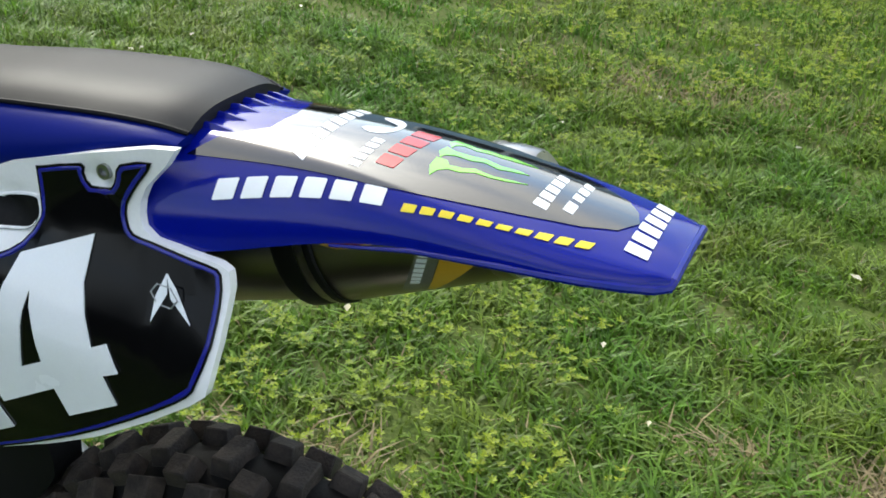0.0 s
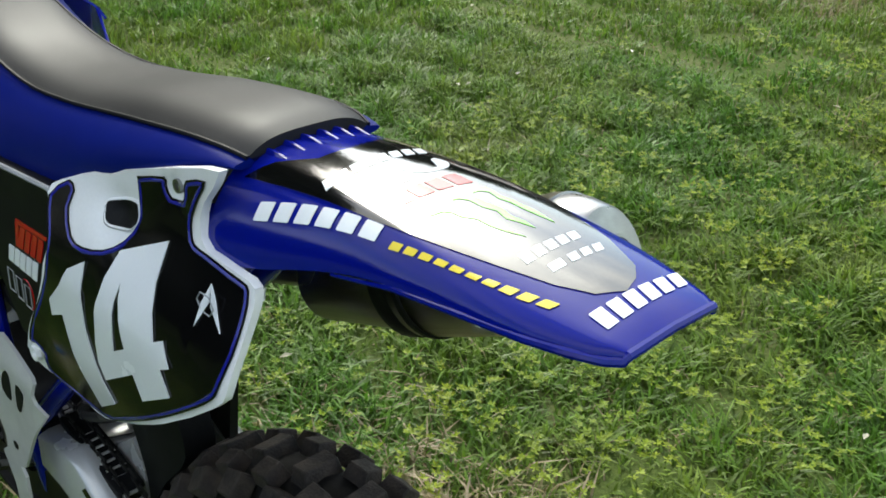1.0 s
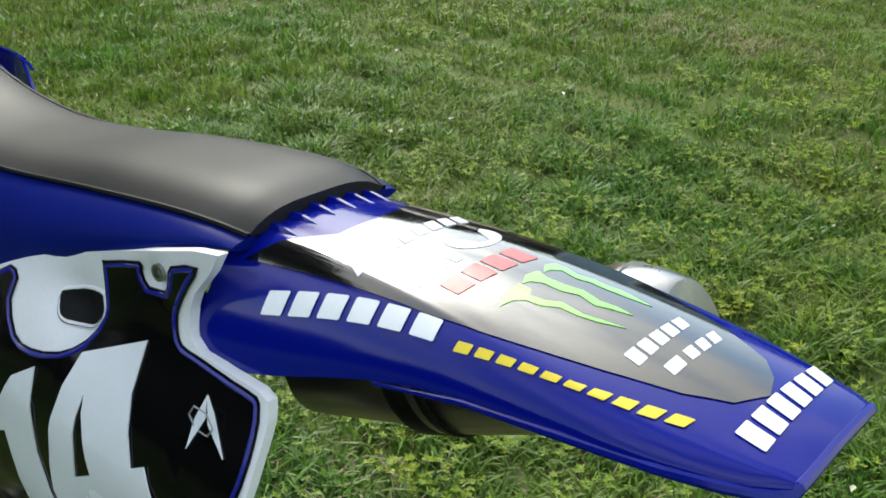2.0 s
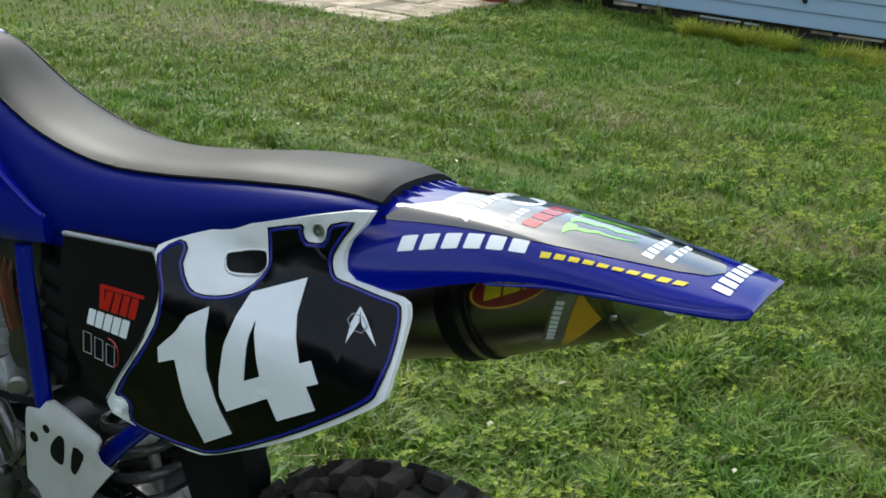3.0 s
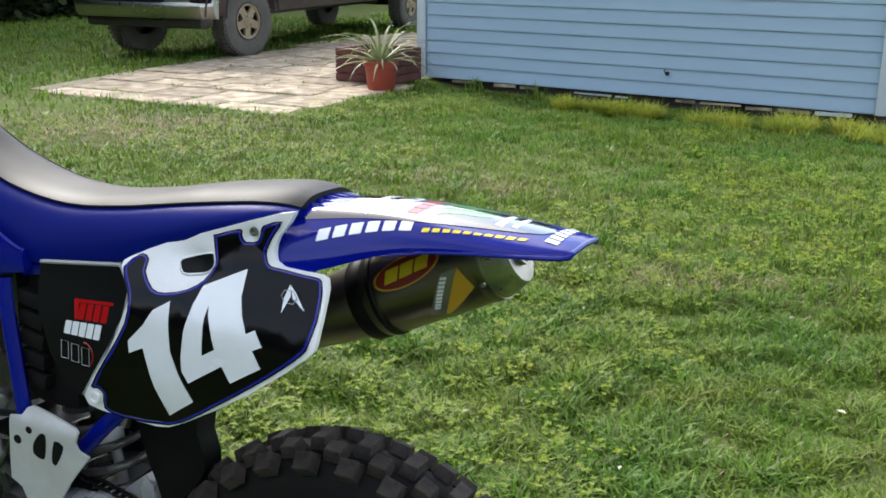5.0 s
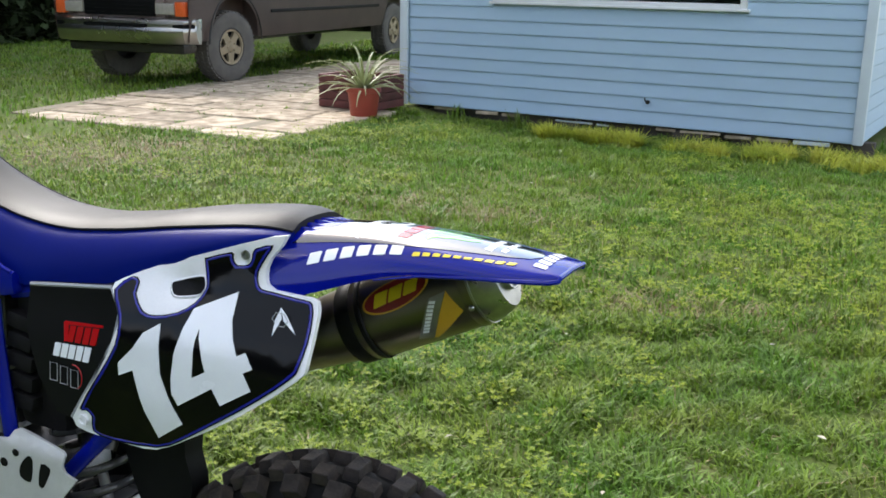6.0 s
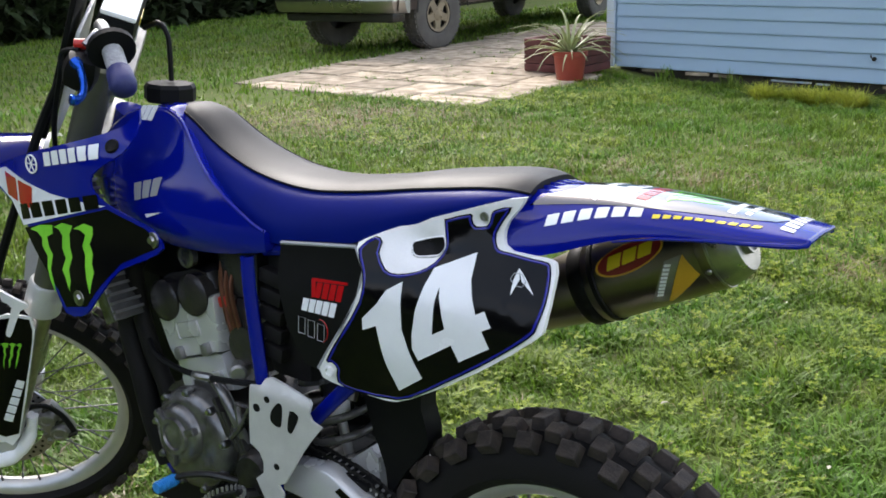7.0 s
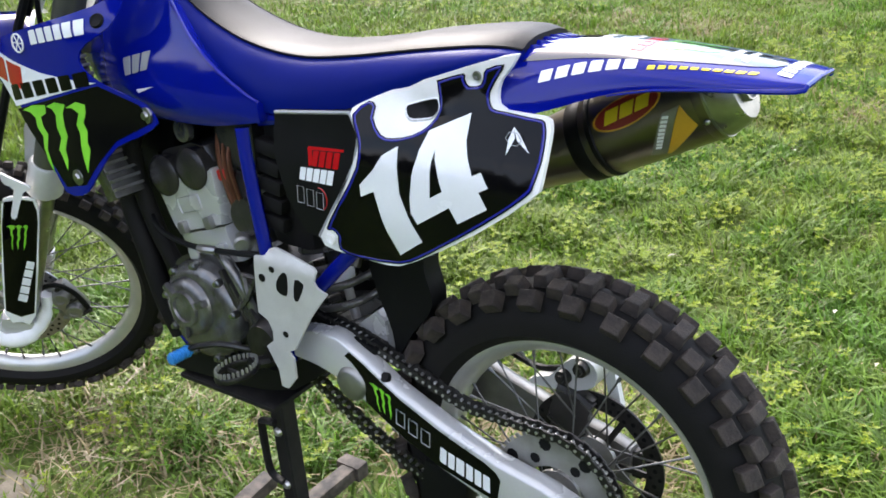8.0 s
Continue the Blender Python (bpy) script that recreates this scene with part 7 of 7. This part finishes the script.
def rear_brake():
    bm = bmesh.new()
    out = smooth_poly([(-0.112, 0.112), (-0.108, 0.126), (-0.078, 0.136), (-0.060, 0.158), (-0.036, 0.180), (-0.008, 0.184), (0.008, 0.166), (0.002, 0.140), (-0.020, 0.128), (-0.048, 0.118)], 2)
    sheet(bm, [out], lambda u, v: (Vector((u, 0.045, v)), Vector((0, -1, 0))), 0.045, 0.1)
    b = part("rear_caliper", bm, GUARD, bike, "pale worn rear brake caliper")
    for x, z in ((-0.050, 0.145), (-0.018, 0.168)):
        bm = bmesh.new()
        tube(bm, [(x, 0.046, z), (x, 0.034, z)], [0.014, 0.012], 14)
        tube(bm, [(x, 0.034, z), (x, 0.028, z)], 0.007, 6)
        part("bolt", bm, DARK_STEEL, b)
    bm = bmesh.new()
    box(bm, (-0.040, 0.055, 0.085), (0.07, 0.026, 0.085), Matrix.Rotation(0.3, 3, "Y"), 0.010)
    tube(bm, [(-0.062, 0.05, 0.12), (-0.030, 0.05, 0.118), (0.0, 0.05, 0.10)], 0.010, 8)
    part("caliper_bracket", bm, ENGINE_DARK, b, "dark caliper bracket")
    bm = bmesh.new()
    sheet(bm, [[(0.000, 0.178), (0.012, 0.168), (0.034, 0.080), (0.026, 0.068), (0.014, 0.072), (0.004, 0.120), (-0.006, 0.160)]], lambda u, v: (Vector((u, 0.088, v)), Vector((0, -1, 0))), 0.012, 0.1)
    part("caliper_guard", bm, WHITE, b, "white caliper guard")
    bm = bmesh.new()
    tube(bm, bend([(-0.30, 0.09, 0.17), (-0.20, 0.085, 0.140), (-0.12, 0.075, 0.128), (-0.06, 0.06, 0.150)], 5), 0.0055, 8)
    part("brake_hose", bm, BLACK_PLASTIC, b, "thin black brake hose")


rear_brake()


# -- fork, bars and front fender, all turned with the steering --
def fork():
    up = STEER_AXIS
    fw = Vector((-math.cos(RAKE), 0, math.sin(RAKE)))
    axle = Vector((-1.48, 0, 0))
    for s in (-1, 1):
        o = axle + Vector((0, s * 0.116, 0)) - fw * 0.030
        bm = bmesh.new()
        tube(bm, [o + up * 0.02, o + up * 0.50], 0.0235, 20)
        leg = turned(part("fork_leg", bm, STEEL, bike, "telescopic fork leg with a plastic guard"))
        bm = bmesh.new()
        tube(bm, [o + up * 0.40, o + up * 0.405, o + up * 0.46, o + up * 0.465, o + up * 0.965], [0.026, 0.032, 0.032, 0.0285, 0.0285], 24)
        turned(part("outer_tube", bm, FORK_TUBE, leg, "grey-green outer fork tube"))
        bm = bmesh.new()
        tube(bm, [o + up * 0.392, o + up * 0.398, o + up * 0.465, o + up * 0.47], [0.032, 0.037, 0.036, 0.032], 24)
        turned(part("fork_collar", bm, GUARD, leg, "pale fork seal collar"))
        bm = bmesh.new()
        box(bm, o + up * -0.015 + fw * 0.012, (0.085, 0.045, 0.075), Matrix.Rotation(RAKE, 3, "Y"), 0.016)
        tube(bm, [axle + Vector((0, s * 0.075, 0)), axle + Vector((0, s * 0.135, 0))], 0.022, 16)
        turned(part("fork_foot", bm, ALU_PAINT, leg, "cast axle lug"))
        if s < 0:
            bm = bmesh.new()
            tube(bm, bend([axle + Vector(p) for p in ((-0.062, s * 0.130, 0.030), (-0.040, s * 0.132, -0.022), (0.005, s * 0.130, -0.040), (0.050, s * 0.124, -0.026), (0.082, s * 0.112, 0.012), (0.095, s * 0.104, 0.048))], 5),
                 [0.016] * 3 + [0.024] * 5 + [0.028] * 6 + [0.023] * 6 + [0.017] * 6, 12, (0.75, 1.0))
            turned(part("axle_guard", bm, WHITE, leg, "white curved casting round the axle"))
        # guard: a shaped panel on the outer side, curling round the front
        surf = lambda u, v, s=s: (axle - fw * u + up * v + Vector((0, s * (0.158 - 5.0 * max(0.0, 0.012 - u) ** 2), 0)), Vector((0, s, 0)))
        white = [(-0.044, 0.372), (-0.014, 0.396), (0.016, 0.400), (0.026, 0.376), (0.0315, 0.342), (0.050, 0.068), (0.024, 0.044), (-0.014, 0.062), (-0.040, 0.30)]
        gd = turned(part("fork_guard", sheet(bmesh.new(), [smooth_poly(white, 2)], surf, 0.004, 0.02), WHITE, leg, "white fork guard", 50))
        black = [(-0.039, 0.300), (-0.041, 0.369), (-0.013, 0.392), (0.014, 0.396), (0.024, 0.371), (0.0290, 0.341), (0.0472, 0.078), (0.022, 0.060), (-0.012, 0.070)]
        turned(part("guard_sticker", sheet(bmesh.new(), [black], surf, 0.0008, 0.02, 0.001), BLACK_VINYL, gd, "black fork guard sticker", 50))
        hook = [(-0.054, 0.428), (-0.050, 0.436), (0.000, 0.434), (0.006, 0.424), (-0.006, 0.412), (-0.012, 0.345), (-0.018, 0.338), (-0.024, 0.346), (-0.024, 0.412), (-0.044, 0.414)]
        turned(part("guard_hook", sheet(bmesh.new(), [smooth_poly(hook, 2)], surf, 0.006, 0.02, 0.002), WHITE, gd, "white hooked bracket over the guard's top", 50))
        turned(part("white_lettering", sheet(bmesh.new(), blocks(5, (0.010, 0.108), (0.018, 0.232), (0.029, 0.108), (0.034, 0.234), 0.84, 0.1), surf, 0.0006, 0.03, 0.0016), WHITE_VINYL, gd, "white block lettering"))
        st = claw((-0.030, 0.250), (0.042, 0.0), (0.0, 0.080))
        turned(part("claw_emblem", sheet(bmesh.new(), st, surf, 0.0006, 0.03, 0.0016), GREEN_VINYL, gd, "three ragged green claw stripes"))
    for name, h, dz in (("lower_clamp", 0.765, 0.035), ("upper_clamp", 0.935, 0.028)):
        bm = bmesh.new()
        c = axle - fw * 0.03 + up * h
        box(bm, c - fw * 0.02, (0.075, 0.27, dz), Matrix.Rotation(RAKE, 3, "Y"), 0.010)
        turned(part(name, bm, ALU, bike, "alloy fork clamp"))
    # front caliper with guard
    bm = bmesh.new()
    c = axle + Vector((0.120, -0.085, 0.004))
    tilt = Matrix.Rotation(-0.35, 3, "Y")
    on = lambda x, y, z: c + tilt @ Vector((x, y, z))
    box(bm, on(0.004, 0.004, 0.0), (0.060, 0.034, 0.100), tilt, 0.014)
    box(bm, on(-0.026, 0.006, 0.030), (0.040, 0.022, 0.030), tilt, 0.008)
    box(bm, on(-0.024, 0.006, -0.036), (0.036, 0.022, 0.026), tilt, 0.008)
    cal = turned(part("front_caliper", bm, ALU, bike, "cast front brake caliper"))
    for z in (-0.024, 0.022):
        bm = bmesh.new()
        lathe(bm, [(0.0, 0.012), (0.010, 0.012), (0.0115, 0.016), (0.017, 0.015), (0.020, 0.010), (0.0205, 0.0)], on(0.008, -0.012, z), (0, -1, 0), 20)
        turned(part("piston_boss", bm, ALU, cal, "round piston boss"))
    for x, z in ((-0.034, 0.034), (-0.030, -0.040), (0.030, 0.0)):
        bm = bmesh.new()
        lathe(bm, [(0.0, 0.009), (0.006, 0.009), (0.007, 0.004), (0.009, 0.003), (0.009, 0.0)], on(x, -0.008, z), (0, -1, 0), 8)
        turned(part("caliper_bolt", bm, STEEL, cal))
    for z in (-0.046, 0.000, 0.044):
        bm = bmesh.new()
        box(bm, on(0.024, -0.013, z), (0.026, 0.012, 0.007), tilt, 0.002)
        turned(part("caliper_rib", bm, ENGINE_DARK, cal))
    bm = bmesh.new()
    tube(bm, bend([on(-0.046, -0.012, 0.000), on(-0.040, -0.018, 0.046), on(-0.006, -0.020, 0.070), on(0.030, -0.020, 0.058), on(0.044, -0.020, 0.016), on(0.038, -0.020, -0.036)], 5), 0.0062, 10, (1.15, 0.8))
    turned(part("caliper_guard", bm, BLACK_PLASTIC, cal, "black arched caliper guard"))
    bm = bmesh.new()
    tube(bm, bend([axle - fw * b + up * u + Vector((0, y, 0)) for b, y, u in ((-0.045, -0.168, 0.26), (-0.062, -0.165, 0.45), (-0.055, -0.14, 0.66), (-0.045, -0.11, 0.82), (-0.02, -0.10, 0.97))], 5), 0.0085, 8)
    turned(part("hose_run", bm, BLACK_PLASTIC, cal, "black brake hose"))


fork()


def bars():
    up = STEER_AXIS
    fw = Vector((-math.cos(RAKE), 0, math.sin(RAKE)))
    c = Vector((-1.48, 0, 0)) - fw * 0.05 + up * 0.965
    at = lambda x, y, z: c - fw * x + Vector((0, y, 0)) + up * z
    bm = bmesh.new()
    tube(bm, bend([at(0.0, -0.06, 0.0), at(0.0, -0.10, 0.01), at(-0.03, -0.20, 0.110), at(-0.012, -0.26, 0.120), at(0.030, -0.365, 0.1045)], 5), 0.0115, 12)
    tube(bm, bend([at(0.0, 0.06, 0.0), at(0.0, 0.10, 0.01), at(-0.01, 0.20, 0.075), at(0.01, 0.26, 0.085), at(0.075, 0.42, 0.085)], 5), 0.0115, 12)
    tube(bm, [at(0, -0.065, 0), at(0, 0.065, 0)], 0.0135, 12)
    b = turned(part("handlebar", bm, ALU, bike, "handlebar turned to the left"))
    for s in (-1, 1):
        bm = bmesh.new()
        p, q = (at(-0.002, -0.285, 0.118), at(0.032, -0.370, 0.104)) if s < 0 else (at(0.022, 0.29, 0.085), at(0.075, 0.42, 0.085))
        tube(bm, [p, p.lerp(q, 0.03), p.lerp(q, 0.06), q], [0.030, 0.030, 0.0165, 0.0165], 16)
        turned(part("grip", bm, GREY_GRIP, b, "pale waffle rubber grip"))
        bm = bmesh.new()
        tube(bm, [p.lerp(q, k) for k in (0.60, 0.63, 0.95, 1.05, 1.12, 1.15)], [0.0175, 0.0200, 0.0215, 0.0200, 0.0140, 0.0040], 16)
        turned(part("grip_end", bm, GRIP_BLUE, b, "dark blue half of the grip"))
        bm = bmesh.new()
        tube(bm, [p.lerp(q, -0.10), p.lerp(q, -0.06), p.lerp(q, 0.05), p.lerp(q, 0.08)], [0.030, 0.038, 0.038, 0.030], 20)
        turned(part("grip_collar", bm, BLACK_PLASTIC, b, "black rubber collar"))
    # clutch side: perch, lever and red adjuster
    bm = bmesh.new()
    box(bm, at(-0.040, -0.264, 0.056), (0.058, 0.060, 0.064), Matrix.Rotation(RAKE, 3, "Y"), 0.026)
    tube(bm, [at(-0.045, -0.262, 0.055), at(-0.015, -0.255, 0.118)], 0.012, 10)
    turned(part("lever_perch", bm, BLACK_PLASTIC, b, "black lever perch"))
    bm = bmesh.new()
    tube(bm, bend([at(-0.020, -0.225, 0.110), at(-0.030, -0.245, 0.115), at(-0.040, -0.262, 0.098)], 4), 0.010, 10)
    turned(part("perch_clamp", bm, STEEL, b, "bright perch clamp"))
    bm = bmesh.new()
    tube(bm, bend([at(-0.052, -0.280, 0.076), at(-0.040, -0.292, 0.072), at(-0.030, -0.308, 0.060), at(-0.025, -0.330, 0.050), at(-0.030, -0.346, 0.046), at(-0.040, -0.352, 0.046)], 4), [0.010] * 4 + [0.006] * 12 + [0.007, 0.008, 0.009, 0.009, 0.008], 8)
    turned(part("lever", bm, ANO_BLUE, b, "anodised blue lever"))
    bm = bmesh.new()
    tube(bm, [at(-0.060, -0.245, 0.088), at(-0.040, -0.245, 0.095)], 0.009, 10)
    turned(part("cable_adjuster", bm, RED_PLASTIC, b, "small red cable adjuster"))
    # throttle side
    bm = bmesh.new()
    tube(bm, bend([at(0.005, 0.25, 0.075), at(-0.045, 0.28, 0.07), at(-0.05, 0.36, 0.055), at(-0.02, 0.44, 0.045)], 5), [0.007] * 12 + [0.006] * 3 + [0.009], 8)
    turned(part("lever", bm, ANO_BLUE, b, "anodised blue lever"))
    bm = bmesh.new()
    box(bm, at(0.0, 0.245, 0.08), (0.04, 0.035, 0.045), Matrix.Rotation(RAKE, 3, "Y"), 0.008)
    turned(part("lever_perch", bm, BLACK_PLASTIC, b, "black lever perch"))
    bm = bmesh.new()
    box(bm, at(-0.012, -0.005, 0.072), (0.070, 0.23, 0.052), Matrix.Rotation(RAKE, 3, "Y"), 0.018)
    pad = turned(part("bar_pad", bm, BLACK_PLASTIC, b, "black crossbar pad with a white top"))
    bm = bmesh.new()
    box(bm, at(-0.012, -0.005, 0.100), (0.062, 0.222, 0.010), Matrix.Rotation(RAKE, 3, "Y"), 0.004)
    turned(part("pad_top", bm, WHITE, pad, "white pad top"))
    bm = bmesh.new()
    box(bm, at(0.0235, -0.03, 0.075), (0.0014, 0.045, 0.014), Matrix.Rotation(RAKE, 3, "Y"))
    turned(part("yellow_emblem", bm, YELLOW_VINYL, pad, "small yellow emblem"))
    for s in (-1, 1):
        bm = bmesh.new()
        box(bm, at(0.0, s * 0.05, -0.005), (0.045, 0.026, 0.055), Matrix.Rotation(RAKE, 3, "Y"), 0.006)
        turned(part("bar_clamp", bm, GUARD, b, "pale handlebar clamp"))
    # front plate: dark number board over a white backing
    bm = bmesh.new()
    box(bm, at(-0.088, 0, -0.03), (0.010, 0.21, 0.31), Matrix.Rotation(RAKE, 3, "Y"), 0.004)
    fp = turned(part("front_plate", bm, BLACK_PLASTIC, bike, "black front number board with white backing"))
    bm = bmesh.new()
    box(bm, at(-0.070, 0, -0.07), (0.008, 0.19, 0.22), Matrix.Rotation(RAKE, 3, "Y"), 0.004)
    turned(part("backing", bm, WHITE, fp, "white plate backing"))
    bm = bmesh.new()
    tube(bm, bend([at(-0.050, -0.255, 0.085), at(-0.075, -0.24, 0.065), at(-0.080, -0.15, -0.02), at(-0.070, -0.12, -0.16), at(-0.03, -0.09, -0.30)], 6), 0.005, 8)
    turned(part("clutch_cable", bm, BLACK_PLASTIC, b, "black clutch cable"))


bars()


def front_fender():
    point = lambda t, a: Vector((-1.94 + 0.76 * t, (0.050 + 0.055 * ease(t / 0.45) - 0.035 * ease((t - 0.7) / 0.3)) * a,
                                 0.575 + 0.10 * math.sin(math.pi * 0.5 * min(1.0, t / 0.75)) - 0.012 * ease((t - 0.75) / 0.25) - 0.035 * abs(a) ** 2.5))
    f = None
    for name, t0, t1, material, label in (("front_fender", 0.0, 0.985, BLUE, "blue front fender"), ("fender_tip", 0.985, 1.0, WHITE, "white rear end of the fender")):
        bm = bmesh.new()
        rows = [[point(t0 + (t1 - t0) * i / 24, -1 + k / 6) for k in range(13)] for i in range(25)]
        loft(bm, rows, closed=False)
        bmesh.ops.solidify(bm, geom=bm.faces[:], thickness=0.003)
        f = turned(part(name, bm, material, f or bike, label, 60))


front_fender()


# ---- stand ----
def stand():
    t = thing("bike_stand", "black steel lift stand under the motorcycle frame", "stand", pose(-0.688, 0.0, 0.0))
    bm = bmesh.new()
    box(bm, (-0.02, 0, 0.352), (0.26, 0.20, 0.010), None, 0.003)
    part("top_plate", bm, STAND_BLACK, t, "black top plate")
    bm = bmesh.new()
    loft(bm, [[(0.031 + u * w, v * 0.020 - 0.010, z) for u, v in ((-1, -0.8), (-0.8, -1), (0.8, -1), (1, -0.8), (1, 0.8), (0.8, 1), (-0.8, 1), (-1, 0.8))] for z, w in ((0.0, 0.018), (0.20, 0.018), (0.347, 0.018))])
    part("post", bm, STAND_BLACK, t, "wide black steel post")
    bm = bmesh.new()
    tube(bm, bend([(0.03, -0.036, 0.262), (0.000, -0.036, 0.258), (-0.008, -0.036, 0.245), (-0.008, -0.036, 0.150), (0.004, -0.036, 0.125), (0.03, -0.036, 0.120)], 5), 0.0095, 8, (1, 0.7))
    part("lift_link", bm, STAND_BLACK, t, "curved lift lever link")
    for z in (0.238, 0.110):
        bm = bmesh.new()
        lathe(bm, [(0.0, 0.008), (0.006, 0.0075), (0.009, 0.004), (0.010, 0.0)], (0.031, -0.030, z), (0, -1, 0), 12)
        part("bolt", bm, BRIGHT_STEEL, t, "bright bolt head")
    for c, size, turn, label in (((0.046, 0.0, 0.040), (0.036, 0.28, 0.030), 0.0, "flat foot bar with dried mud"), ((-0.074, -0.10, 0.040), (0.036, 0.26, 0.030), 0.12, "flat foot bar with dried mud"),
                                 ((0.042, 0.148, 0.040), (0.062, 0.034, 0.036), 0.0, "square foot end"), ((-0.02, -0.12, 0.022), (0.20, 0.034, 0.026), 0.0, "cross bar of the foot")):
        bm = bmesh.new()
        box(bm, c, size, Matrix.Rotation(turn, 3, "Z"), 0.003)
        part("foot_bar", bm, STAND_MUD, t, label)


stand()
